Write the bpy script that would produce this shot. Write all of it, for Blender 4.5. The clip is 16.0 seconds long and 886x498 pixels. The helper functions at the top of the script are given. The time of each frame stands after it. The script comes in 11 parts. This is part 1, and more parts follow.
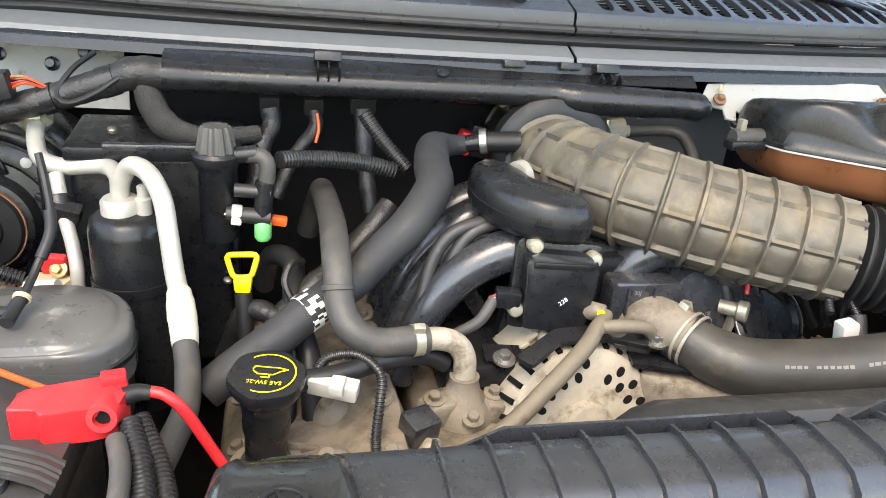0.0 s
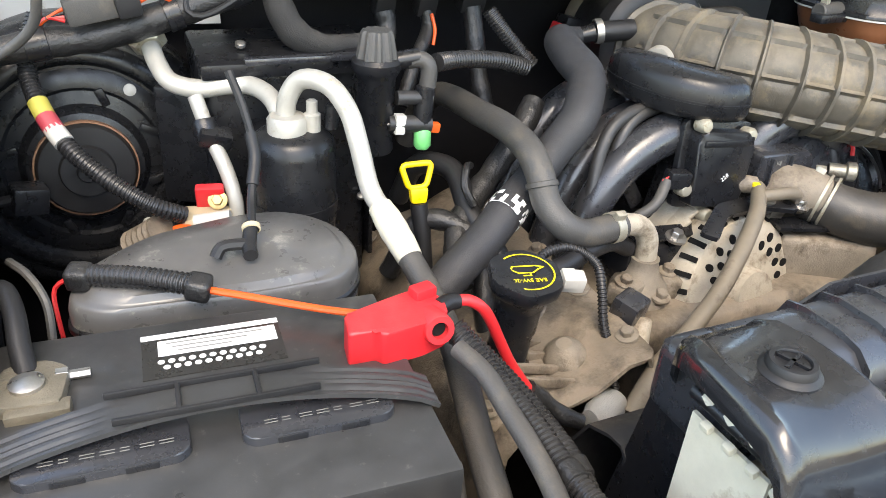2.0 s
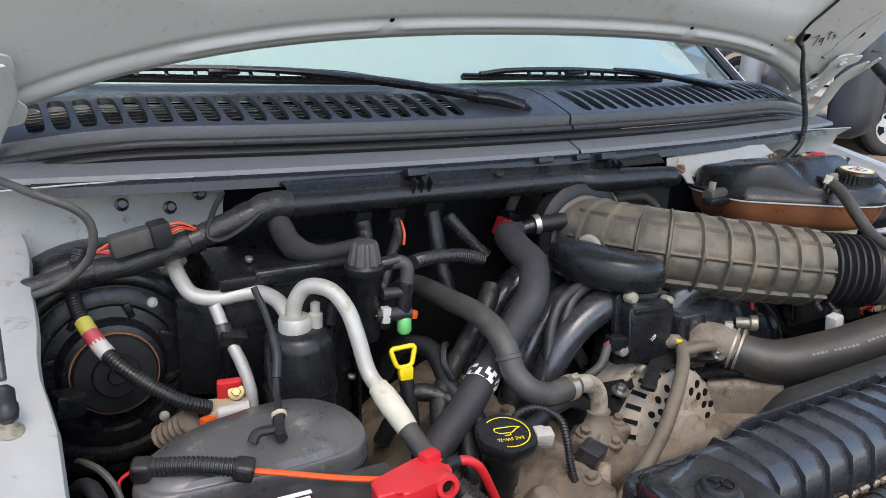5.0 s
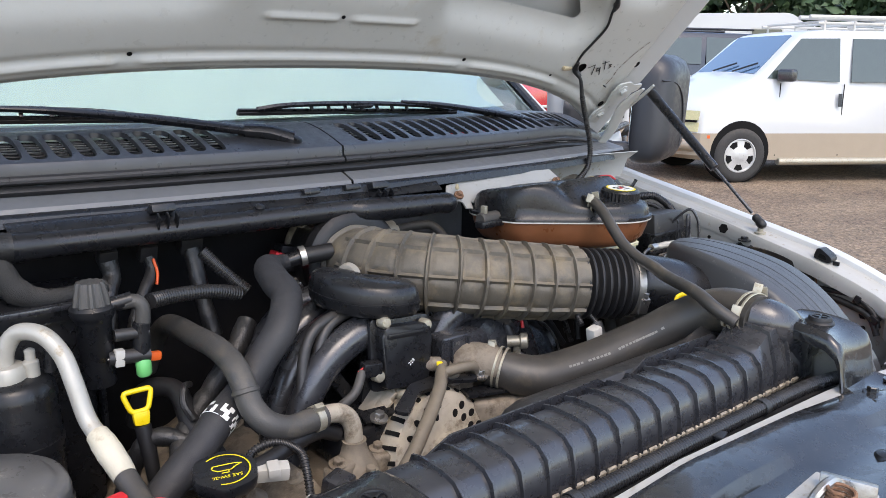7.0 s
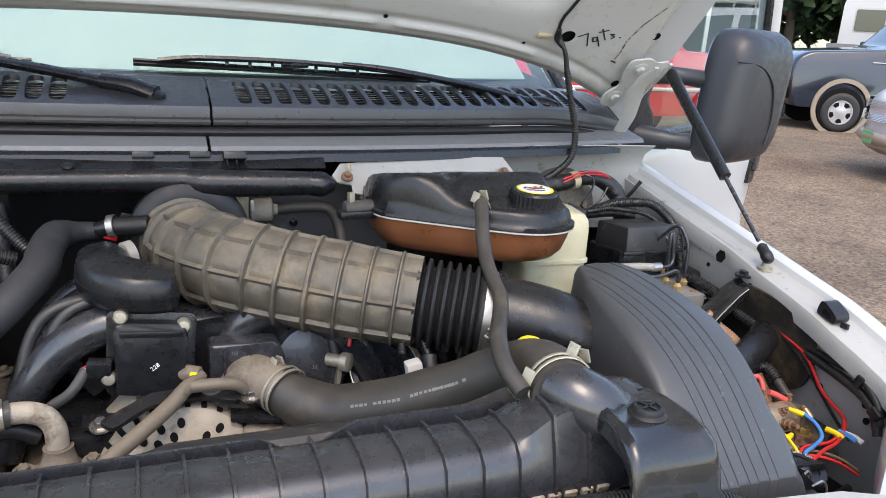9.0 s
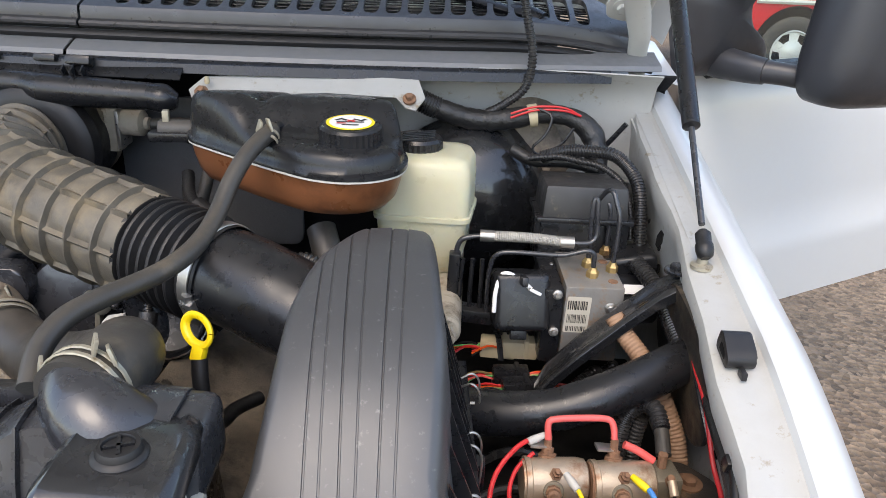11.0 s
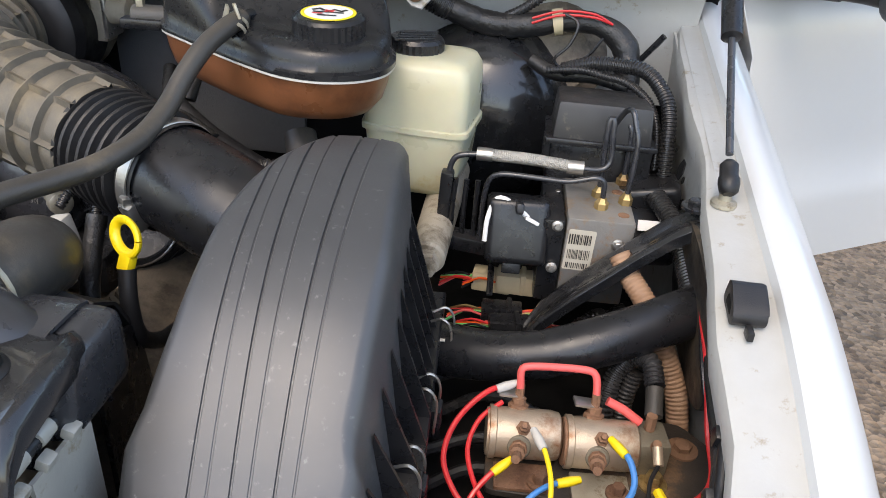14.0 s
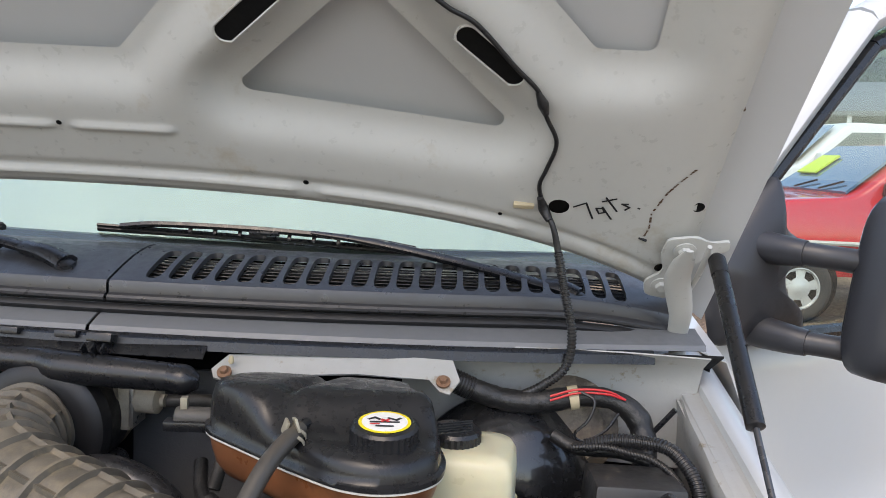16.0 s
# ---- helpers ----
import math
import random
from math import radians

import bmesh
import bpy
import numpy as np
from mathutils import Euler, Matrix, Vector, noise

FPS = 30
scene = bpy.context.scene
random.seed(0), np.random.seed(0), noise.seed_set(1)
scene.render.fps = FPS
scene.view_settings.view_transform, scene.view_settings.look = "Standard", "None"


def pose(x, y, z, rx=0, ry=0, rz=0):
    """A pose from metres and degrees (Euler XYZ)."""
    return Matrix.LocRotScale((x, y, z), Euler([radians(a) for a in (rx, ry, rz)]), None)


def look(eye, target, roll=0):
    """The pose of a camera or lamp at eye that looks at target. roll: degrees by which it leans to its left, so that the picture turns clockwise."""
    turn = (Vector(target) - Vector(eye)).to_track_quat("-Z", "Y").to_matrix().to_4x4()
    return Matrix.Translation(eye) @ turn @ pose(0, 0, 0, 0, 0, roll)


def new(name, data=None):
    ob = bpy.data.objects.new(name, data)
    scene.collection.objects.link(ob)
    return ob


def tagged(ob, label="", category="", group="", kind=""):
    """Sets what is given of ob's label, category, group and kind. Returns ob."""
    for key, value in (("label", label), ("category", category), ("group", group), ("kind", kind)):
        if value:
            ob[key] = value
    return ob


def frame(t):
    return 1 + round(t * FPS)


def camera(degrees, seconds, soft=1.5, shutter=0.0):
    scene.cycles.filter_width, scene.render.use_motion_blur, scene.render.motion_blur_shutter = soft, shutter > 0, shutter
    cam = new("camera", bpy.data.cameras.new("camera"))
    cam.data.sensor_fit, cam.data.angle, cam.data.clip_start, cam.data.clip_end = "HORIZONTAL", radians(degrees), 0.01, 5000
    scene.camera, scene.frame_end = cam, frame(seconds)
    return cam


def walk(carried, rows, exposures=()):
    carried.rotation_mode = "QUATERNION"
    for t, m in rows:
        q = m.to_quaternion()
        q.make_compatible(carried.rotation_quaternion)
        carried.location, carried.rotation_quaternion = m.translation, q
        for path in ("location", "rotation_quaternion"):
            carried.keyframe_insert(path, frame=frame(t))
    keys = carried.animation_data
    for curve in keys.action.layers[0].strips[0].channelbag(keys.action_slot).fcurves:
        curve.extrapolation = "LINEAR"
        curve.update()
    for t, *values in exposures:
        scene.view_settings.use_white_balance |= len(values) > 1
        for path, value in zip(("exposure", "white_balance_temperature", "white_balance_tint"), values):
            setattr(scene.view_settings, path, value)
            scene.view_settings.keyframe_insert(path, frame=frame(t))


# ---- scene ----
cam = camera(60.7, 16.0, soft=0.8)
PATH = [
    (0, (-0.368, 0.095, 1.477), (0.06, 1.872, 0.666), 5.1),
    (0.5, (-0.548, 0.08, 1.471), (0.006, 1.814, 0.642), 5.6),
    (1, (-0.631, 0.096, 1.464), (0.01, 1.785, 0.607), 6.8),
    (1.5, (-0.653, 0.163, 1.448), (0.011, 1.831, 0.569), 5.7),
    (2, (-0.712, 0.191, 1.438), (0.06, 1.75, 0.451), 4.5),
    (2.5, (-0.818, 0.185, 1.403), (0.066, 1.569, 0.26), 5.0),
    (3, (-0.868, 0.149, 1.405), (0.031, 1.501, 0.237), 5.9),
    (3.5, (-0.854, 0.131, 1.448), (0.038, 1.589, 0.41), 5.2),
    (4, (-0.844, 0.129, 1.485), (0.051, 1.692, 0.615), 4.1),
    (4.2, (-0.844, 0.122, 1.497), (0.056, 1.718, 0.696), 3.7),
    (6.3, (-0.742, 0.04, 1.541), (0.429, 1.59, 1.067), 0.4),
    (6.5, (-0.723, 0.03, 1.531), (0.472, 1.563, 1.058), 0.5),
    (7, (-0.657, -0.022, 1.51), (0.562, 1.489, 1.03), 0.8),
    (7.5, (-0.557, -0.042, 1.515), (0.634, 1.487, 1.022), 1.5),
    (8, (-0.379, -0.029, 1.524), (0.72, 1.563, 1.017), 2.3),
    (8.5, (-0.24, -0.033, 1.522), (0.701, 1.65, 0.99), 3.2),
    (9, (-0.066, -0.097, 1.511), (0.665, 1.675, 0.938), 3.7),
    (9.5, (0.104, -0.13, 1.513), (0.631, 1.697, 0.895), 4.1),
    (9.7, (0.167, -0.114, 1.507), (0.618, 1.729, 0.874), 4.2),
    (11.8, (0.682, 0.086, 1.503), (0.506, 1.854, 0.584), 2.0),
    (12, (0.67, 0.096, 1.482), (0.479, 1.85, 0.541), 2.2),
    (12.5, (0.659, 0.101, 1.466), (0.455, 1.816, 0.458), 2.9),
    (13, (0.66, 0.102, 1.445), (0.457, 1.802, 0.41), 3.7),
    (13.5, (0.656, 0.098, 1.429), (0.455, 1.807, 0.41), 4.1),
    (14, (0.657, 0.117, 1.461), (0.492, 1.846, 0.47), 4.2),
    (14.5, (0.649, 0.125, 1.511), (0.506, 1.923, 0.645), 3.6),
    (15, (0.635, 0.116, 1.546), (0.514, 2.014, 0.927), 3.0),
    (15.5, (0.592, 0.128, 1.566), (0.542, 2.089, 1.179), 2.8),
    (16, (0.536, 0.107, 1.563), (0.466, 2.09, 1.313), 3.0),
]
EXPOSURES = [(0, 1.36, 7800, 7), (1.5, 1.36, 7800, 7), (2.0, 1.25, 7500, 8), (2.6, 1.25, 7100, 9), (3.0, 0.65, 6600, 11), (3.5, 0.28, 6350, 12), (4.2, 0.3, 6800, 11),
             (6.5, 0.43, 7000, 13), (9.0, 0.53, 7150, 12), (9.7, 0.57, 7150, 12), (12.0, 0.52, 7350, 11), (14.5, 0.56, 7350, 11), (16, 0.32, 7500, 13)]
walk(cam, [(t, look(eye, target, roll)) for t, eye, target, roll in PATH], EXPOSURES)

# ---- world, sun ----
SUN_ELEV, SUN_ROT = 57.0, 198.0
world = bpy.data.worlds.new("world")
scene.world = world
world.use_nodes = True
wn = world.node_tree.nodes
sky = wn.new("ShaderNodeTexSky")
sky.sky_type = "NISHITA"
sky.sun_disc = False
sky.sun_elevation, sky.sun_rotation = radians(SUN_ELEV), radians(SUN_ROT)
sky.air_density, sky.dust_density, sky.ozone_density = 1.0, 1.6, 1.0
world.node_tree.links.new(sky.outputs[0], wn["Background"].inputs["Color"])
wn["Background"].inputs["Strength"].default_value = 0.37
sun_data = bpy.data.lights.new("sun", "SUN")
sun_data.energy, sun_data.angle, sun_data.color = 0.75, radians(30), (1.0, 0.95, 0.88)
sun = new("sun", sun_data)
sun_dir = Vector((math.sin(radians(SUN_ROT)) * math.cos(radians(SUN_ELEV)), math.cos(radians(SUN_ROT)) * math.cos(radians(SUN_ELEV)), math.sin(radians(SUN_ELEV))))
sun.matrix_world = look(sun_dir * 30, (0, 0, 0))

# ---- building helpers ----
def V(*a):
    return Vector(a[0]) if len(a) == 1 else Vector(a)


def thing(name, label, category, base=(0, 0, 0), group="", kind=""):
    """An Empty at the base of a thing; its parts are meshes under it."""
    ob = new(name)
    ob.empty_display_size = 0.02
    ob.location = base
    return tagged(ob, label, category, group, kind)


def root_place(ob):
    p = Vector((0, 0, 0))
    while ob is not None:
        p = p + Vector(ob.location)
        ob = ob.parent
    return p


def finish(mesh, mat, smooth, angle):
    mesh.materials.append(mat)
    if smooth:
        mesh.polygons.foreach_set("use_smooth", [True] * len(mesh.polygons))
        mesh.set_sharp_from_angle(angle=radians(angle))


def part(name, bm, mat, parent, label="", smooth=True, angle=40):
    """Link a bmesh, given in world metres, as one mesh object under a thing or a part."""
    bmesh.ops.recalc_face_normals(bm, faces=bm.faces)
    off = root_place(parent)
    bm.transform(Matrix.Translation(-off))
    mesh = bpy.data.meshes.new(name)
    bm.to_mesh(mesh)
    bm.free()
    finish(mesh, mat, smooth, angle)
    ob = new(name, mesh)
    ob.parent = parent
    return tagged(ob, label)


def solid(name, bm, mat, label, category, kind="", group="", smooth=True, angle=40, base=None):
    """Link a bmesh, given in world metres, as one top-level thing."""
    bmesh.ops.recalc_face_normals(bm, faces=bm.faces)
    at = Vector(base) if base is not None else Vector((0, 0, 0))
    bm.transform(Matrix.Translation(-at))
    mesh = bpy.data.meshes.new(name)
    bm.to_mesh(mesh)
    bm.free()
    finish(mesh, mat, smooth, angle)
    ob = new(name, mesh)
    ob.location = at
    return tagged(ob, label, category, group, kind)


def box(c, size, rot=(0, 0, 0), bevel=0.0, seg=2, bm=None, taper=1.0):
    """A box about c; rot in degrees; bevel rounds its edges; taper narrows its top."""
    out = bm or bmesh.new()
    b = bmesh.new()
    bmesh.ops.create_cube(b, size=1.0)
    for v in b.verts:
        k = taper if v.co.z > 0 else 1.0
        v.co = Vector((v.co.x * size[0] * k, v.co.y * size[1] * k, v.co.z * size[2]))
    if bevel > 0:
        bmesh.ops.bevel(b, geom=list(b.edges), offset=bevel, segments=seg, affect="EDGES", profile=0.6)
    b.transform(pose(*c, *rot))
    return merge(out, b)


def merge(out, b):
    mesh = bpy.data.meshes.new("tmp")
    b.to_mesh(mesh)
    b.free()
    out.from_mesh(mesh)
    bpy.data.meshes.remove(mesh)
    return out


def frame_of(axis):
    z = Vector(axis).normalized()
    x = z.cross(Vector((0, 0, 1)))
    if x.length < 1e-3:
        x = Vector((1, 0, 0))
    x.normalize()
    return x, z.cross(x), z


def ring(bm, c, x, y, r, n, ry=None):
    ry = r if ry is None else ry
    return [bm.verts.new(c + x * (r * math.cos(2 * math.pi * i / n)) + y * (ry * math.sin(2 * math.pi * i / n))) for i in range(n)]


def bridge(bm, a, b):
    n = len(a)
    for i in range(n):
        bm.faces.new((a[i], a[(i + 1) % n], b[(i + 1) % n], b[i]))


def lathe(o, axis, profile, n=28, bm=None, cap=True):
    """A turned form: profile of (radius, height along the axis) from o."""
    bm = bm or bmesh.new()
    x, y, z = frame_of(axis)
    o = Vector(o)
    rings = [ring(bm, o + z * h, x, y, max(r, 1e-4), n) for r, h in profile]
    for a, b in zip(rings, rings[1:]):
        bridge(bm, a, b)
    if cap:
        bm.faces.new(rings[0][::-1])
        bm.faces.new(rings[-1])
    return bm


def cyl(a, b, r, r2=None, n=20, bm=None, edge=0.0):
    a, b = Vector(a), Vector(b)
    h = (b - a).length
    r2 = r if r2 is None else r2
    e = min(edge, h * 0.4, r * 0.6)
    prof = [(r - e, 0), (r, e), (r2, h - e), (r2 - e, h)] if e > 0 else [(r, 0), (r2, h)]
    return lathe(a, b - a, prof, n, bm)


def smooth_path(pts, step):
    """Points of an even Catmull-Rom curve through pts, with their share of the way."""
    P = [Vector(p) for p in pts]
    if len(P) == 2:
        P = [P[0], P[0].lerp(P[1], 0.5), P[1]]
    ext = [P[0] * 2 - P[1]] + P + [P[-1] * 2 - P[-2]]
    fine, par = [], []
    for i in range(1, len(ext) - 2):
        p0, p1, p2, p3 = ext[i - 1: i + 3]
        for k in range(12):
            t = k / 12
            fine.append(0.5 * ((2 * p1) + (p2 - p0) * t + (2 * p0 - 5 * p1 + 4 * p2 - p3) * t * t + (3 * p1 - p0 - 3 * p2 + p3) * t ** 3))
            par.append(i - 1 + t)
    fine.append(P[-1])
    par.append(len(P) - 1)
    d = [0.0]
    for a, b in zip(fine, fine[1:]):
        d.append(d[-1] + (b - a).length)
    n = max(2, int(round(d[-1] / step)) + 1)
    s = np.linspace(0, d[-1], n)
    co = np.array([tuple(p) for p in fine])
    out = np.stack([np.interp(s, d, co[:, k]) for k in range(3)], 1)
    return [Vector(p) for p in out], np.interp(s, d, par), s


def tube(pts, r, n=12, step=0.01, bm=None, cap=True, wave=None, flat=1.0, wrinkle=0.0):
    """A hose through pts. r: radius, or one for each point. wave=(pitch, depth): corrugated. flat: squash across."""
    bm = bm or bmesh.new()
    if wave:
        step = wave[0] / 4
    P, par, s = smooth_path(pts, step)
    rad = np.interp(par, range(len(r)), r) if isinstance(r, (list, tuple)) else np.full(len(P), float(r))
    if wave:
        rad = rad - wave[1] * (0.5 - 0.5 * np.cos(2 * np.pi * (np.arange(len(P)) + 0.5) / 4).round(0))
    t = (P[1] - P[0]).normalized()
    x, y, _ = frame_of(t)
    rings = []
    for i, p in enumerate(P):
        t2 = (P[min(i + 1, len(P) - 1)] - P[max(i - 1, 0)]).normalized()
        q = t.rotation_difference(t2)
        x = (q @ x)
        x = (x - t2 * x.dot(t2)).normalized()
        y = t2.cross(x)
        t = t2
        k = 1.0 + (wrinkle * noise.noise(p * 90) if wrinkle else 0.0)
        rings.append(ring(bm, p, x, y, rad[i] * k, n, rad[i] * flat * k))
    for a, b in zip(rings, rings[1:]):
        bridge(bm, a, b)
    if cap:
        bm.faces.new(rings[0][::-1])
        bm.faces.new(rings[-1])
    return bm


def band(c, axis, r, width, thick=0.0015, n=28, bm=None):
    """A hose clamp's band: a short open sleeve about c."""
    return lathe(Vector(c) - Vector(axis).normalized() * width / 2, axis, [(r, 0), (r + thick, 0.0005), (r + thick, width - 0.0005), (r, width)], n, bm, cap=False)


def prism(poly, o, u, v, depth, bm=None, bevel=0.0, seg=2):
    """A plate: 2D poly laid on axes u and v from o, and as thick as depth along u x v."""
    out = bm or bmesh.new()
    b = bmesh.new()
    o, u, v = Vector(o), Vector(u).normalized(), Vector(v).normalized()
    w = u.cross(v)
    lo = [b.verts.new(o + u * p[0] + v * p[1]) for p in poly]
    hi = [b.verts.new(o + u * p[0] + v * p[1] + w * depth) for p in poly]
    b.faces.new(lo[::-1])
    b.faces.new(hi)
    bridge(b, lo, hi)
    if bevel > 0:
        top = [e for e in b.edges if all(x in hi for x in e.verts)]
        bmesh.ops.bevel(b, geom=top, offset=bevel, segments=seg, affect="EDGES", profile=0.6)
    return merge(out, b)


def loft(sections, bm=None, closed=True, cap=True):
    """Faces between rows of points, each row as long as the next."""
    bm = bm or bmesh.new()
    rows = [[bm.verts.new(Vector(p)) for p in s] for s in sections]
    for a, b in zip(rows, rows[1:]):
        m = len(a) if closed else len(a) - 1
        for i in range(m):
            j = (i + 1) % len(a)
            bm.faces.new((a[i], a[j], b[j], b[i]))
    if cap and closed:
        bm.faces.new(rows[0][::-1])
        bm.faces.new(rows[-1])
    return bm


def thicken(bm, depth):
    bmesh.ops.recalc_face_normals(bm, faces=bm.faces)
    bmesh.ops.solidify(bm, geom=list(bm.faces), thickness=depth)
    return bm


def rounded(poly, r, n=4):
    """A 2D outline with its corners rounded."""
    out = []
    m = len(poly)
    for i in range(m):
        p0, p1, p2 = (Vector((*poly[(i + k) % m], 0)) for k in (-1, 0, 1))
        a, b = (p0 - p1), (p2 - p1)
        d = min(r, a.length * 0.45, b.length * 0.45)
        s, e = p1 + a.normalized() * d, p1 + b.normalized() * d
        for k in range(n + 1):
            t = k / n
            q = s * (1 - t) ** 2 + p1 * (2 * t * (1 - t)) + e * t * t
            out.append((q.x, q.y))
    return out


def bolt(c, axis, r=0.007, h=0.006, bm=None, washer=True):
    """A hexagon head on a flange."""
    bm = bm or bmesh.new()
    if washer:
        lathe(c, axis, [(r * 1.7, -0.002), (r * 1.7, 0.0012), (r * 1.2, 0.002)], 18, bm)
    lathe(Vector(c) + Vector(axis).normalized() * 0.0015, axis, [(r, 0), (r, h * 0.85), (r * 0.85, h)], 6, bm)
    return bm


def text_mesh(body, size, o, u, v, lift=0.0006, squeeze=1.0, depth=0.0002):
    """Raised flat lettering from o, reading along u with its top towards v."""
    cu = bpy.data.curves.new("txt", "FONT")
    cu.body, cu.size, cu.extrude, cu.resolution_u = body, size, depth, 2
    cu.align_x = "CENTER"
    ob = bpy.data.objects.new("txt", cu)
    scene.collection.objects.link(ob)
    mesh = bpy.data.meshes.new_from_object(ob.evaluated_get(bpy.context.evaluated_depsgraph_get()))
    bpy.data.objects.remove(ob)
    bm = bmesh.new()
    bm.from_mesh(mesh)
    bpy.data.meshes.remove(mesh)
    u, v = Vector(u).normalized(), Vector(v).normalized()
    w = u.cross(v)
    m = Matrix((u * squeeze, v, w)).transposed().to_4x4()
    m.translation = Vector(o) + w * lift
    bm.transform(m)
    return bm


def strip(pts, w, o, u, v, lift=0.0006, bm=None):
    """A drawn line of width w through 2D pts on axes u and v."""
    bm = bm or bmesh.new()
    u, v = Vector(u).normalized(), Vector(v).normalized()
    n = u.cross(v)
    for (x0, y0), (x1, y1) in zip(pts, pts[1:]):
        d = Vector((x1 - x0, y1 - y0))
        if d.length < 1e-6:
            continue
        d.normalize()
        e = d * (w * 0.35)
        p = Vector((-d.y, d.x)) * w / 2
        q = [(x0 - e.x + p.x, y0 - e.y + p.y), (x1 + e.x + p.x, y1 + e.y + p.y), (x1 + e.x - p.x, y1 + e.y - p.y), (x0 - e.x - p.x, y0 - e.y - p.y)]
        bm.faces.new([bm.verts.new(Vector(o) + u * a + v * b + n * lift) for a, b in q])
    return bm

# ---- materials ----
def material(name, col, rough=0.5, metal=0.0, vary=0.15, grain=60.0, bump=0.1, fine=400.0, dust=0.0, dust_col=(0.32, 0.25, 0.17),
             stain=0.0, stain_col=(0.1, 0.07, 0.04), stain_scale=14.0, coat=0.0, trans=0.0, spec=0.5, rough_var=0.12, sub=0.0):
    """A surface with colour variation at two scales, fine relief, dust on what faces up and patchy stains."""
    m = bpy.data.materials.new(name)
    m.use_nodes = True
    nt = m.node_tree
    N, L = nt.nodes, nt.links
    b = N["Principled BSDF"]
    co = N.new("ShaderNodeTexCoord")

    def tex(scale, detail=4.0, rgh=0.6):
        t = N.new("ShaderNodeTexNoise")
        t.inputs["Scale"].default_value, t.inputs["Detail"].default_value, t.inputs["Roughness"].default_value = scale, detail, rgh
        L.new(co.outputs["Object"], t.inputs["Vector"])
        return t.outputs["Fac"]

    def ramp(fac, lo, hi, a=0.0, c=1.0):
        r = N.new("ShaderNodeMapRange")
        r.inputs["From Min"].default_value, r.inputs["From Max"].default_value = lo, hi
        r.inputs["To Min"].default_value, r.inputs["To Max"].default_value = a, c
        L.new(fac, r.inputs["Value"])
        return r.outputs["Result"]

    def mix(fac, a, c):
        x = N.new("ShaderNodeMix")
        x.data_type = "RGBA"
        L.new(fac, x.inputs["Factor"])
        for sock, val in ((x.inputs["A"], a), (x.inputs["B"], c)):
            if isinstance(val, tuple):
                sock.default_value = (*val, 1)
            else:
                L.new(val, sock)
        return x.outputs["Result"]

    big = tex(grain * 0.12)
    mid = tex(grain)
    lo = tuple(max(0.0, c * (1 - vary)) for c in col)
    hi = tuple(min(1.0, c * (1 + vary)) for c in col)
    out = mix(ramp(mid, 0.3, 0.7), lo, hi)
    mid2 = mix(ramp(big, 0.35, 0.65), tuple(c * (1 - vary * 0.7) for c in col), tuple(min(1, c * (1 + vary * 0.7)) for c in col))
    half = N.new("ShaderNodeMix")
    half.data_type = "RGBA"
    half.inputs["Factor"].default_value = 0.5
    L.new(out, half.inputs["A"])
    L.new(mid2, half.inputs["B"])
    out = half.outputs["Result"]
    r_out = ramp(mid, 0.3, 0.7, max(0.02, rough - rough_var), min(1.0, rough + rough_var))
    if stain > 0:
        st = ramp(tex(stain_scale, 6.0, 0.7), 0.62 - 0.25 * stain, 0.72 - 0.15 * stain)
        out = mix(st, out, stain_col)
    if dust > 0:
        g = N.new("ShaderNodeNewGeometry")
        sep = N.new("ShaderNodeSeparateXYZ")
        L.new(g.outputs["Normal"], sep.inputs[0])
        upf = ramp(sep.outputs["Z"], -0.1, 0.9)
        patch = ramp(tex(22.0, 6.0, 0.65), 0.3, 0.75)
        a = N.new("ShaderNodeMath")
        a.operation = "MULTIPLY"
        L.new(upf, a.inputs[0])
        L.new(patch, a.inputs[1])
        k = N.new("ShaderNodeMath")
        k.operation = "MULTIPLY"
        k.inputs[1].default_value = dust
        L.new(a.outputs[0], k.inputs[0])
        out = mix(k.outputs[0], out, dust_col)
        rr = N.new("ShaderNodeMath")
        rr.operation = "MULTIPLY_ADD"
        rr.inputs[1].default_value = 0.35
        rr.use_clamp = True
        L.new(k.outputs[0], rr.inputs[0])
        L.new(r_out, rr.inputs[2])
        r_out = rr.outputs[0]
    L.new(out, b.inputs["Base Color"])
    L.new(r_out, b.inputs["Roughness"])
    b.inputs["Metallic"].default_value = metal
    b.inputs["Specular IOR Level"].default_value = spec
    b.inputs["Coat Weight"].default_value = coat
    b.inputs["Coat Roughness"].default_value = 0.06
    b.inputs["Transmission Weight"].default_value = trans
    if sub > 0:
        b.inputs["Subsurface Weight"].default_value = sub
        b.inputs["Subsurface Radius"].default_value = (0.02, 0.014, 0.008)
        b.inputs["Subsurface Scale"].default_value = 0.5
    if bump > 0:
        bp = N.new("ShaderNodeBump")
        bp.inputs["Strength"].default_value, bp.inputs["Distance"].default_value = bump, 0.002
        L.new(tex(fine, 3.0, 0.7), bp.inputs["Height"])
        L.new(bp.outputs[0], b.inputs["Normal"])
    return m


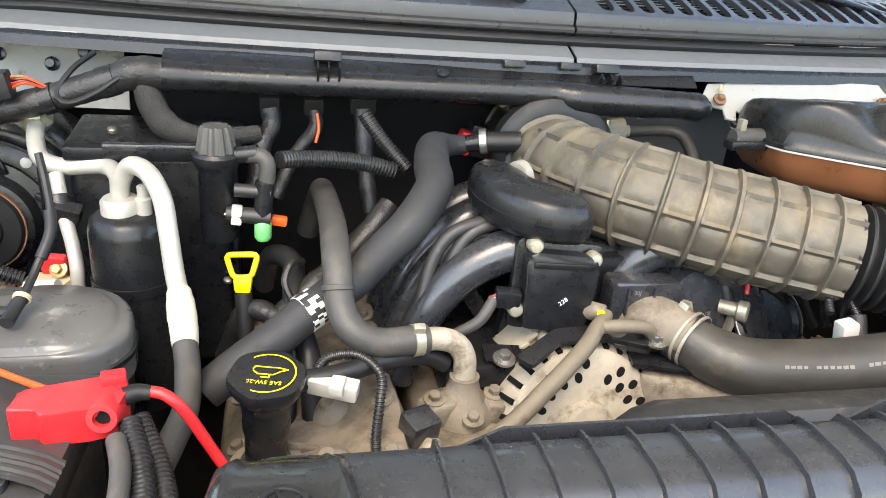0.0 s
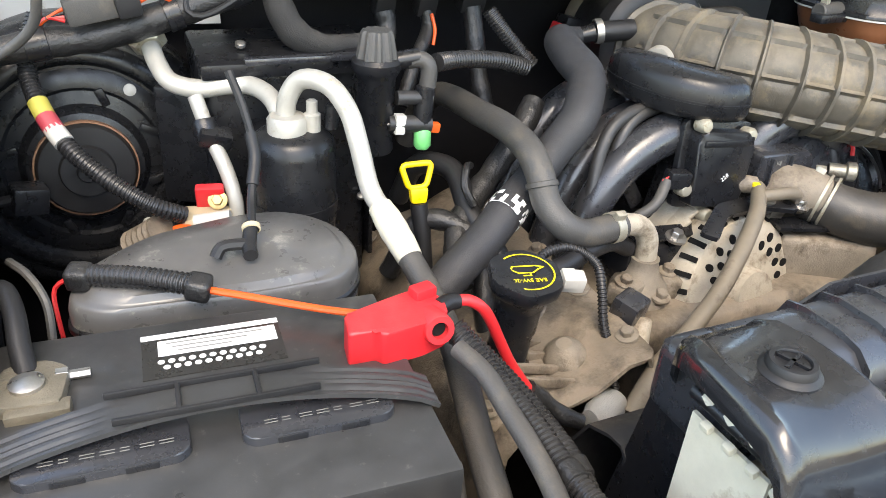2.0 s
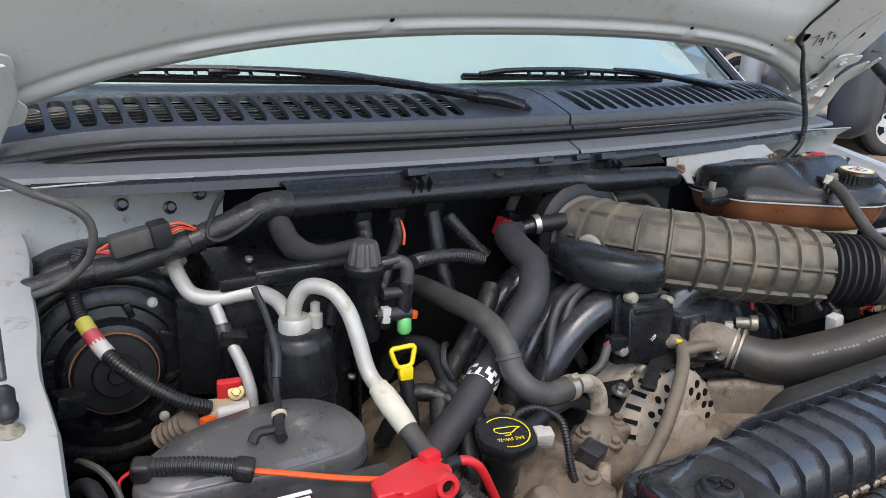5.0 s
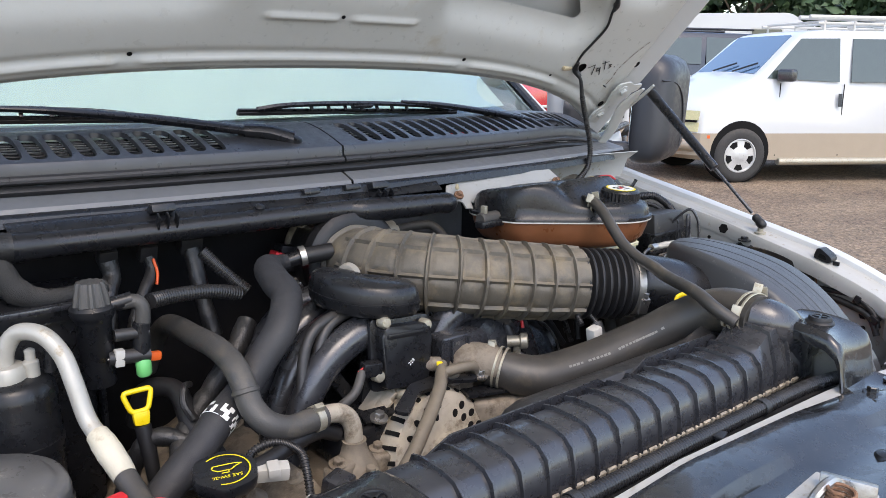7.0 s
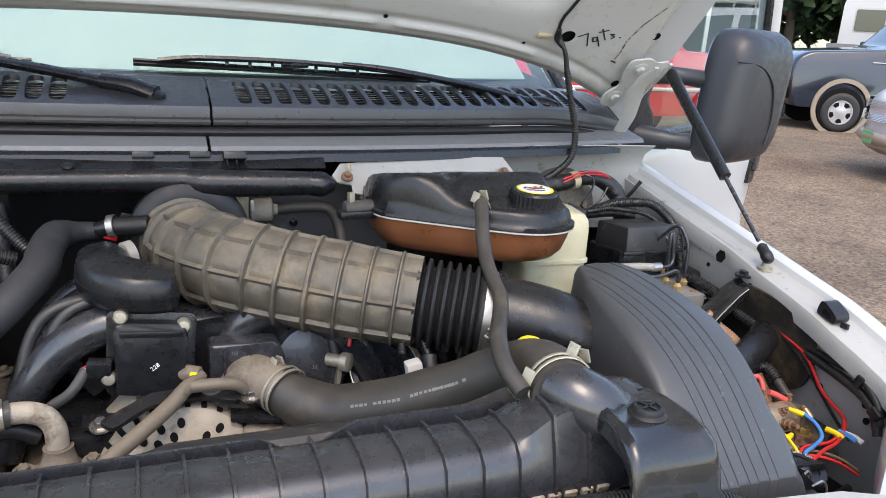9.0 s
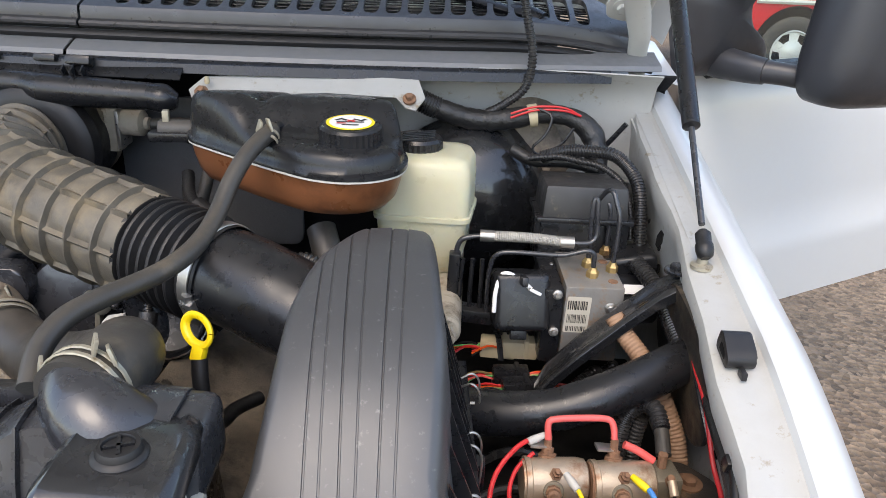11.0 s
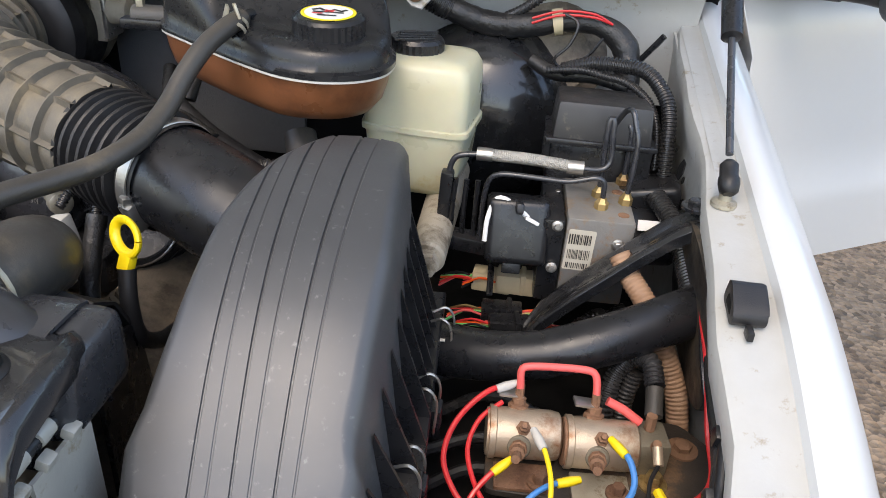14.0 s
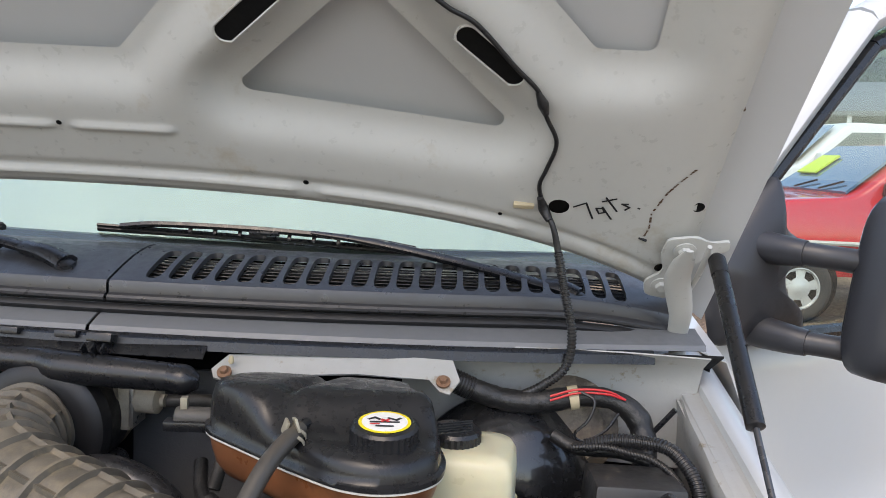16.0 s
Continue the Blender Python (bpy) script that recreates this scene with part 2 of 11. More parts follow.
BLK = material("black_plastic", (0.0095, 0.01, 0.0118), 0.3, bump=0.1, fine=900, dust=0.05, dust_col=(0.16, 0.135, 0.1))
BLK_GLOSS = material("glossy_black_plastic", (0.024, 0.025, 0.029), 0.28, bump=0.06, fine=300, dust=0.08, dust_col=(0.2, 0.19, 0.17), coat=0.25, spec=0.7)
BLK_PAINT = material("black_painted_steel", (0.01, 0.011, 0.013), 0.22, bump=0.03, fine=120, dust=0.08, dust_col=(0.22, 0.2, 0.17), coat=0.5)
BLK_DUST = material("dusty_black_plastic", (0.022, 0.022, 0.023), 0.4, bump=0.1, fine=900, dust=0.2, dust_col=(0.15, 0.13, 0.1), stain=0.08, stain_col=(0.13, 0.11, 0.08), stain_scale=45)
LID = material("grained_dark_grey_plastic", (0.05, 0.051, 0.053), 0.4, bump=0.12, fine=2600, dust=0.0, vary=0.06, spec=0.75, rough_var=0.03, stain=0.03, stain_col=(0.15, 0.15, 0.15), stain_scale=120)
# DEEP: near-black with shade put into the colour, for holes, gaps and depths
DEEP = material("gap_and_shade_black", (0.006, 0.006, 0.006), 0.75, spec=0.15, dust=0.05, dust_col=(0.07, 0.06, 0.045))
RUB = material("black_rubber", (0.013, 0.013, 0.014), 0.42, spec=0.38, bump=0.15, fine=700, dust=0.1, dust_col=(0.12, 0.105, 0.085))
RUB_GREY = material("weathered_grey_rubber", (0.052, 0.05, 0.047), 0.5, bump=0.25, fine=450, dust=0.24, dust_col=(0.17, 0.145, 0.11), stain=0.3, stain_col=(0.085, 0.075, 0.06), stain_scale=30)
FOAM = material("grey_foam_sleeve", (0.026, 0.026, 0.028), 0.62, bump=0.3, fine=800, dust=0.12, dust_col=(0.1, 0.09, 0.08), stain=0.15, stain_col=(0.055, 0.05, 0.045), stain_scale=25)
HOSE = material("radiator_hose_rubber", (0.036, 0.034, 0.031), 0.42, bump=0.15, fine=500, dust=0.3, dust_col=(0.16, 0.13, 0.095), stain=0.28, stain_col=(0.075, 0.064, 0.048), stain_scale=20)
DUSTY_TUBE = material("mud_dusted_rubber", (0.075, 0.067, 0.054), 0.5, bump=0.25, fine=350, grain=45, vary=0.35, dust=0.65, dust_col=(0.25, 0.21, 0.15), stain=0.45, stain_col=(0.15, 0.12, 0.078), stain_scale=18)
LOOM = material("corrugated_loom_plastic", (0.017, 0.017, 0.018), 0.26, dust=0.16, dust_col=(0.17, 0.15, 0.12), bump=0.05)
TAPE = material("black_cloth_tape", (0.014, 0.014, 0.0145), 0.38, bump=0.7, fine=160, dust=0.16, dust_col=(0.16, 0.145, 0.12))
WHITE = material("white_car_paint", (0.54, 0.55, 0.545), 0.3, bump=0.0, vary=0.01, coat=0.5, rough_var=0.0)
# base darker than WHITE to hold the hood's shade; dust and stains besides
WHITE_IN = material("white_flange_with_shade", (0.40, 0.40, 0.38), 0.45, bump=0.12, fine=120, vary=0.05, dust=0.25, dust_col=(0.34, 0.3, 0.23), stain=0.14, stain_col=(0.24, 0.2, 0.13), stain_scale=38)
HOOD_IN = material("grey_white_hood_lining_paint", (0.53, 0.53, 0.495), 0.36, bump=0.05, fine=90, vary=0.03, stain=0.05, stain_col=(0.46, 0.43, 0.36), stain_scale=7)
ALU = material("dull_aluminium_pipe", (0.43, 0.415, 0.37), 0.4, metal=0.25, bump=0.15, fine=260, vary=0.12, dust=0.25, dust_col=(0.4, 0.36, 0.29), stain=0.12, stain_col=(0.3, 0.25, 0.17), stain_scale=40)
CAST = material("dirty_cast_aluminium", (0.24, 0.205, 0.16), 0.62, metal=0.25, bump=0.6, fine=420, vary=0.35, dust=0.4, dust_col=(0.29, 0.22, 0.145), stain=0.45, stain_col=(0.09, 0.07, 0.05), stain_scale=24)
CAST_LIGHT = material("pale_cast_aluminium", (0.42, 0.37, 0.29), 0.55, metal=0.12, bump=0.5, fine=420, vary=0.25, dust=0.35, dust_col=(0.38, 0.31, 0.22), stain=0.35, stain_col=(0.16, 0.125, 0.085), stain_scale=26)
GRIME = material("grimy_engine_cover", (0.2, 0.163, 0.122), 0.55, bump=0.6, fine=300, vary=0.55, grain=30, dust=0.4, dust_col=(0.25, 0.19, 0.125), stain=0.55, stain_col=(0.06, 0.048, 0.035), stain_scale=16)
STEEL = material("worn_steel", (0.45, 0.43, 0.4), 0.35, metal=0.9, bump=0.15, vary=0.2, stain=0.25, stain_col=(0.2, 0.13, 0.07))
ZINC = material("pale_zinc_fitting", (0.42, 0.39, 0.31), 0.42, metal=0.55, bump=0.2, vary=0.2, dust=0.25, stain=0.3, stain_col=(0.22, 0.17, 0.1), stain_scale=60)
RUST = material("rusty_steel", (0.24, 0.13, 0.075), 0.8, metal=0.15, bump=0.6, fine=500, vary=0.35, stain=0.5, stain_col=(0.12, 0.06, 0.035))
CAN = material("tarnished_metal_can", (0.5, 0.4, 0.29), 0.42, metal=0.6, bump=0.25, vary=0.2, stain=0.45, stain_col=(0.28, 0.13, 0.06), stain_scale=28)
BRASS = material("dull_brass", (0.5, 0.36, 0.16), 0.45, metal=0.8, bump=0.2, vary=0.2, stain=0.3, stain_col=(0.2, 0.11, 0.05))
RED = material("red_rubber_cover", (0.58, 0.018, 0.025), 0.42, bump=0.08, vary=0.08, dust=0.12, dust_col=(0.6, 0.3, 0.26))
RED_WIRE = material("red_wire", (0.6, 0.02, 0.025), 0.4, bump=0.02, vary=0.1, dust=0.1)
PINK_WIRE = material("faded_red_wire", (0.72, 0.11, 0.1), 0.5, bump=0.02, vary=0.1, dust=0.1)
ORANGE_WIRE = material("orange_wire", (0.68, 0.085, 0.012), 0.4, bump=0.02, vary=0.08)
BLUE_WIRE = material("blue_wire", (0.05, 0.22, 0.55), 0.4, bump=0.02, vary=0.1)
YEL = material("yellow_plastic", (0.85, 0.62, 0.012), 0.35, bump=0.05, vary=0.08, dust=0.12, dust_col=(0.5, 0.38, 0.14))
YEL_INK = material("yellow_print", (0.8, 0.66, 0.02), 0.5, bump=0.0, vary=0.05)
WHITE_INK = material("white_print", (0.78, 0.78, 0.76), 0.5, bump=0.0, vary=0.04)
GREY_INK = material("faded_grey_print", (0.2, 0.195, 0.175), 0.6, bump=0.0, vary=0.1)
BLK_INK = material("black_print", (0.015, 0.015, 0.016), 0.5, bump=0.0)
RED_INK = material("red_print", (0.55, 0.03, 0.03), 0.5, bump=0.0)
PAPER = material("white_label", (0.78, 0.78, 0.75), 0.4, bump=0.02, vary=0.03, dust=0.1, dust_col=(0.6, 0.56, 0.48))
GREEN = material("green_plastic_cap", (0.14, 0.5, 0.16), 0.4, bump=0.03, vary=0.08)
ORANGE = material("orange_plastic", (0.75, 0.12, 0.02), 0.4, bump=0.03, vary=0.08)
TANK_BROWN = material("rust_stained_coolant_tank", (0.17, 0.064, 0.027), 0.36, bump=0.05, vary=0.25, grain=25, stain=0.35, stain_col=(0.09, 0.032, 0.014), stain_scale=9, dust=0.2, dust_col=(0.26, 0.16, 0.1), sub=0.12)
TANK_BLK = material("satin_black_tank_plastic", (0.011, 0.0115, 0.013), 0.29, spec=0.42, bump=0.08, fine=600, dust=0.03, dust_col=(0.2, 0.19, 0.17))
TANK_WHITE = material("yellowed_translucent_plastic", (0.56, 0.53, 0.37), 0.34, bump=0.05, vary=0.1, grain=20, stain=0.22, stain_col=(0.5, 0.42, 0.2), stain_scale=12, dust=0.15, dust_col=(0.4, 0.36, 0.25), sub=0.35)
TAN_LOOM = material("tan_plastic_conduit", (0.34, 0.2, 0.12), 0.6, bump=0.15, vary=0.15, dust=0.4)
CABLE_TAN = material("dusty_tan_cable", (0.15, 0.125, 0.09), 0.55, bump=0.2, vary=0.3, dust=0.35, stain=0.4, stain_col=(0.06, 0.048, 0.035), stain_scale=30)
COWL = material("satin_cowl_plastic", (0.033, 0.033, 0.035), 0.36, bump=0.1, fine=900, dust=0.06, dust_col=(0.16, 0.15, 0.14), vary=0.08, spec=0.7)
CREAM = material("cream_crimped_sleeve", (0.6, 0.56, 0.44), 0.5, bump=0.3, fine=300, vary=0.12, dust=0.2, stain=0.15, stain_col=(0.35, 0.28, 0.18))
BRAID = material("woven_sleeve", (0.16, 0.135, 0.1), 0.75, bump=0.9, fine=700, dust=0.4)
SILVER_BRAID = material("braided_steel_hose", (0.55, 0.52, 0.46), 0.4, metal=0.7, bump=0.9, fine=800)
GREY_PANEL = material("grey_painted_cowl", (0.165, 0.167, 0.172), 0.42, bump=0.03, fine=90, vary=0.06, dust=0.2, dust_col=(0.24, 0.23, 0.2))
FIN = material("radiator_fins", (0.2, 0.17, 0.12), 0.6, metal=0.5, bump=0.6, fine=900, dust=0.3)
PALE_CON = material("pale_grey_connector", (0.5, 0.49, 0.45), 0.5, bump=0.05, vary=0.08, dust=0.25)
BEIGE = material("beige_connector", (0.5, 0.42, 0.27), 0.5, bump=0.05, vary=0.1, dust=0.2)
TYRE = material("tyre_rubber", (0.03, 0.029, 0.028), 0.75, bump=0.3, fine=60, dust=0.2)
CHROME = material("bright_metal", (0.7, 0.7, 0.7), 0.15, metal=1.0, bump=0.0, vary=0.05)


def gravel():
    m = material("gravel", (0.215, 0.155, 0.1), 0.9, grain=9.0, vary=0.3, bump=0.0, stain=0.55, stain_col=(0.13, 0.088, 0.058), stain_scale=0.45)
    nt = m.node_tree
    N, L = nt.nodes, nt.links
    b = N["Principled BSDF"]
    co = [n for n in N if n.type == "TEX_COORD"][0]
    vo = N.new("ShaderNodeTexVoronoi")
    vo.inputs["Scale"].default_value = 45.0
    L.new(co.outputs["Object"], vo.inputs["Vector"])
    src = b.inputs["Base Color"].links[0].from_socket
    hsv = N.new("ShaderNodeMix")
    hsv.data_type, hsv.blend_type = "RGBA", "OVERLAY"
    hsv.inputs["Factor"].default_value = 0.6
    L.new(src, hsv.inputs["A"])
    bw = N.new("ShaderNodeRGBToBW")
    L.new(vo.outputs["Color"], bw.inputs[0])
    L.new(bw.outputs[0], hsv.inputs["B"])
    L.new(hsv.outputs["Result"], b.inputs["Base Color"])
    bp = N.new("ShaderNodeBump")
    bp.inputs["Strength"].default_value, bp.inputs["Distance"].default_value = 0.8, 0.02
    L.new(vo.outputs["Distance"], bp.inputs["Height"])
    L.new(bp.outputs[0], b.inputs["Normal"])
    return m


def glass(name, tint, rough=0.0):
    m = bpy.data.materials.new(name)
    m.use_nodes = True
    b = m.node_tree.nodes["Principled BSDF"]
    b.inputs["Base Color"].default_value = (*tint, 1)
    b.inputs["Roughness"].default_value = rough
    b.inputs["Transmission Weight"].default_value = 1.0
    b.inputs["IOR"].default_value = 1.5
    return m


GRAVEL = gravel()
GLASS = glass("green_tinted_glass", (0.8, 0.92, 0.87))

# ---- ground ----
gbm = bmesh.new()
bmesh.ops.create_grid(gbm, x_segments=60, y_segments=60, size=220)
for v in gbm.verts:
    v.co.z = 0.0 if v.co.length < 25 else 0.25 * noise.noise(v.co * 0.02)
solid("ground", gbm, GRAVEL, "brown gravel and dirt of a vehicle lot", "ground", kind="structure")


# ---- fenders ----
FZ_Y = (-0.2, 0.2, 0.30, 0.40, 0.481, 0.56, 0.635, 0.777, 0.95, 1.1, 1.27, 1.6)
FZ_Z = (0.93, 1.005, 1.03, 1.055, 1.081, 1.113, 1.138, 1.166, 1.2, 1.228, 1.26, 1.31)


def flange_z(y):
    return float(np.interp(y, FZ_Y, FZ_Z))


def fender(side, name, label):
    ob = thing(name, label, "fender", (side * 0.9, 0.7, 1.1), group="front fenders")
    skin, lip = [], []
    for y in np.linspace(-0.12, 1.46, 40):
        z = flange_z(y)
        wob = 0.006 * math.sin(y * 16) + 0.004 * math.sin(y * 37 + 1)
        bul = 0.028 * math.exp(-((y - 0.455) / 0.035) ** 2)
        inner = (0.815 if side < 0 else float(np.interp(y, (0.4, 0.5, 0.6, 0.7, 0.8, 1.0, 1.15), (0.818, 0.821, 0.824, 0.831, 0.837, 0.839, 0.848)))) + wob * 0.5 - bul * (1.0 if side < 0 else 0.4)
        lip.append([(side * a, y, z + b) for a, b in ((inner + 0.004, -0.035), (inner, -0.012), (inner + 0.003, -0.003), (inner + 0.012, 0.0), (0.85, 0.0), (0.868, 0.002), (0.876, 0.008))])
        skin.append([(side * a, y, z + b) for a, b in ((0.872, 0.004), (0.8745, 0.014), (0.88, 0.018), (0.89, 0.019), (0.904, 0.013), (0.92, -0.002), (0.936, -0.032), (0.952, -0.08), (0.975, -0.2), (0.99, -0.42), (0.985, -0.65))])
    part("outer_skin", thicken(loft(skin, closed=False), 0.002), WHITE, ob, "white painted outer skin")
    part("inner_flange", thicken(loft(lip, closed=False), 0.002), WHITE_IN, ob, "dusty white inner flange, darkened for the hood's shade")
    part("bolt", bolt((side * 0.849, 0.481, flange_z(0.481) + 0.003), (0, 0.1, 1), 0.006, 0.007), WHITE_IN, ob)
    return ob


fender(-1, "fender", "white painted front fender beside the battery")
fender(1, "fender", "white painted front fender beside the relays")

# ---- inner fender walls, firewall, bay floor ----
# west wall takes the near-black DEEP, east wall the flange white
for side, nm, lab in ((-1, "wall_inner_fender_west", "near-black inner fender wall"), (1, "wall_inner_fender_east", "white painted inner fender wall with holes")):
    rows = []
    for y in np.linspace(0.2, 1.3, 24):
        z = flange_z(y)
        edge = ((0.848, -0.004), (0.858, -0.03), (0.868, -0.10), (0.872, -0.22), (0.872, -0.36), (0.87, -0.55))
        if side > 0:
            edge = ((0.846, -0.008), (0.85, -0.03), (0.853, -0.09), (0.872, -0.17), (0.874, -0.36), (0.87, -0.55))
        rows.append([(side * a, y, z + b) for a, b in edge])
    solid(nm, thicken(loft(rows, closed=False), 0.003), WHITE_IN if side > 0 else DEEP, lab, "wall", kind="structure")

fw = []
for x in np.linspace(-0.9, 0.9, 25):
    y0 = 1.17 + 0.05 * x * x
    fw.append([(x, y0 - 0.055, 1.302), (x, y0, 1.27), (x, y0 + 0.01, 1.2), (x, y0, 1.0), (x, y0 - 0.05, 0.6)])
solid("wall_firewall", thicken(loft(fw, closed=False), 0.003), material("dark_firewall_coat", (0.008, 0.008, 0.009), 0.7, dust=0.06, bump=0.2, spec=0.12), "dark coated firewall behind the engine", "wall", kind="structure")
# pale painted corners of the firewall
for side in (-1, 1):
    rows = []
    for x in np.linspace(0.56 if side < 0 else 0.45, 0.872, 12):
        y0 = 1.155 + 0.05 * x * x - 0.02 * max(0, (x - 0.75) / 0.12)
        rows.append([(side * x, y0 - 0.05, 1.306), (side * x, y0 - 0.02, 1.285), (side * x, y0 - 0.006, 1.25), (side * x, y0 - 0.004, 1.225 if side < 0 else 1.18), (side * x, y0 - 0.006, 1.2 if side < 0 else 1.13)])
    solid("wall_cowl_side", thicken(loft(rows, closed=False), 0.002), WHITE_IN, "pale painted sheet metal of the cowl side", "wall", kind="structure")
# added sheets closing the bay; its deep shade is put into their near-black
solid("floor_engine_bay", box((0, 0.75, 0.62), (1.8, 1.2, 0.02)), DEEP, "near-black sheet for the shaded bottom of the engine bay", "floor", kind="structure")
solid("wall_front_bay", box((0, 0.30, 0.75), (1.7, 0.02, 0.5)), DEEP, "near-black sheet for the shaded front of the engine bay", "wall", kind="structure")


# ---- cowl ----
def lip_y(x):
    return 1.118 + 0.15 * x * x


def cowl_section(x):
    y = lip_y(x)
    dz = -0.03 * max(0.0, (abs(x) - 0.62) / 0.25) ** 2
    return [(y + 0.0, 1.336 + dz), (y - 0.005, 1.3395 + dz), (y - 0.0055, 1.343 + dz), (y - 0.003, 1.3465 + dz), (y + 0.001, 1.3475 + dz), (y + 0.003, 1.349 + dz), (y + 0.0035, 1.361 + dz), (y + 0.0055, 1.3655 + dz), (y + 0.009, 1.367 + dz)]


cowl = thing("cowl", "black plastic windshield cowl with slotted air grille", "cowl panel", (0, 1.2, 1.36))
for x0, x1 in ((-0.86, 0.036), (0.04, 0.86)):
    rows = [[(x, y, z) for y, z in cowl_section(x)] for x in np.linspace(x0, x1, 24)]
    part("front_rail", thicken(loft(rows, closed=False), 0.003), COWL, cowl)
# lower rolled seal and grey panel below it
rows = []
for x in np.linspace(-0.88, 0.88, 40):
    y = lip_y(x)
    dz = -0.03 * max(0.0, (abs(x) - 0.62) / 0.25) ** 2
    c = Vector((x, y - 0.002, 1.328 + dz))
    rows.append([c + Vector((0, 0.009 * math.cos(a), 0.007 * math.sin(a))) for a in np.linspace(0, 2 * math.pi, 11)[:-1]])
part("rubber_seal", loft(rows), RUB, cowl, "black rubber hood seal")
for x0, x1 in ((-0.88, 0.028), (0.033, 0.88)):
    rows = [[(x, lip_y(x) - 0.001, 1.3225), (x, lip_y(x) - 0.012, 1.3195), (x, lip_y(x) - 0.036 - 0.03 * x * x, 1.311), (x, lip_y(x) - 0.04 - 0.03 * x * x, 1.304)] for x in np.linspace(x0, x1, 24)]
    part("lower_panel", thicken(loft(rows, closed=False), 0.002), GREY_PANEL, cowl, "grey painted lower panel")
rows = [[(x, lip_y(x) - 0.04 - 0.03 * x * x, 1.304), (x, lip_y(x) - 0.046 - 0.03 * x * x, 1.306), (x, lip_y(x) - 0.058 - 0.03 * x * x, 1.302), (x, lip_y(x) - 0.062 - 0.03 * x * x, 1.29)] for x in np.linspace(-0.8, 0.8, 30)]
part("lower_strip", thicken(loft(rows, closed=False), 0.002), BLK, cowl, "black strip below the panel")


# grille deck: slots between slats, from the rail to the glass
def deck_z(t):
    return 1.367 + 0.03 * math.sin(t * math.pi * 0.55)


def deck(x, t):
    y = lip_y(x) + 0.009 + t * (0.158 - 0.02 * x * x)
    dz = -0.03 * max(0.0, (abs(x) - 0.62) / 0.25) ** 2 * (1 - t * 0.5)
    return Vector((x, y, deck_z(t) + dz))


def deck_plate(x0, x1, t0, t1, nx, nt=4, depth=0.004):
    return thicken(loft([[deck(x, t) for t in np.linspace(t0, t1, nt)] for x in np.linspace(x0, x1, nx)], closed=False), depth)


for s in (-1, 1):
    lo, hi = (0.04, 0.86) if s > 0 else (-0.86, 0.036)
    part("front_border", deck_plate(lo, hi, 0.0, 0.03, 20), COWL, cowl)
    part("rear_border", deck_plate(lo, hi, 0.7, 1.0, 20), COWL, cowl)
    x = 0.076 if s > 0 else -0.80
    end = 0.76 if s > 0 else -0.16
    pitch = 0.032
    part("end_plate", deck_plate(lo, x, 0.03, 0.7, 4), COWL, cowl)
    part("end_plate", deck_plate(x + pitch * math.ceil((end - x) / pitch), hi, 0.03, 0.7, 6), COWL, cowl)
    while x < end - 1e-6:
        # one slot with rounded ends in its cell of the plate
        cell, slot_in, slot_low = [], [], []
        for k in range(32):
            a = 2 * math.pi * k / 32
            ca, sa = math.cos(a), math.sin(a)
            m = max(abs(ca), abs(sa))
            u, v = ca / m, sa / m
            hu = math.copysign(abs(ca) ** 0.7, ca) * 0.37
            hv = math.copysign(abs(sa) ** 0.4, sa) * 0.95
            tt = 0.365 + 0.335 * v
            cell.append(deck(x + pitch * (0.5 + u * 0.5), tt))
            c = deck(x + pitch * (0.5 + hu) - 0.001 * hv, 0.365 + 0.335 * hv)
            slot_in.append(c)
            slot_low.append(c + Vector((0, 0, -0.008)))
        part("slot_frame", loft([cell, slot_in, slot_low], cap=False), COWL, cowl, angle=30)
        x += pitch
    for t in np.linspace(0.08, 0.64, 9):
        part("louvre", tube([deck(lo + (hi - lo) * k / 6, t) - Vector((0, 0, 0.0125)) for k in range(7)], 0.0013, 6, 0.08), BLK, cowl)
# near-black sheet under the grille, holding the shade seen through its slots
rows = [[(x, lip_y(x) + 0.03, 1.335), (x, lip_y(x) + 0.19, 1.345)] for x in np.linspace(-0.85, 0.85, 16)]
part("under_slot_shade", thicken(loft(rows, closed=False), 0.002), DEEP, cowl)


# ---- windshield, cab ----
def glass_pt(x, s):
    """s: metres up the slope of the windshield."""
    y0 = lip_y(x) + 0.16 + 0.05 * x * x
    return Vector((x * (1 - 0.12 * s), y0 + s * 0.76 + 0.1 * x * x * s, 1.378 + s * 0.65))


ws = thing("windshield", "green-tinted curved windshield glass", "windshield", (0, 1.5, 1.6))
part("glass", thicken(loft([[glass_pt(x, s) for s in np.linspace(0, 0.85, 8)] for x in np.linspace(-0.80, 0.80, 24)], closed=False), 0.004), GLASS, ws)
for s in (-1, 1):
    part("pillar_trim", tube([glass_pt(s * 0.815, k) + Vector((s * 0.01, 0, 0.004)) for k in (-0.02, 0.2, 0.5, 0.86)], 0.012, 8, 0.05), BLK, ws)

cab = thing("truck_cab", "white pickup cab with dark dashboard", "truck cab", (0, 2.2, 0))
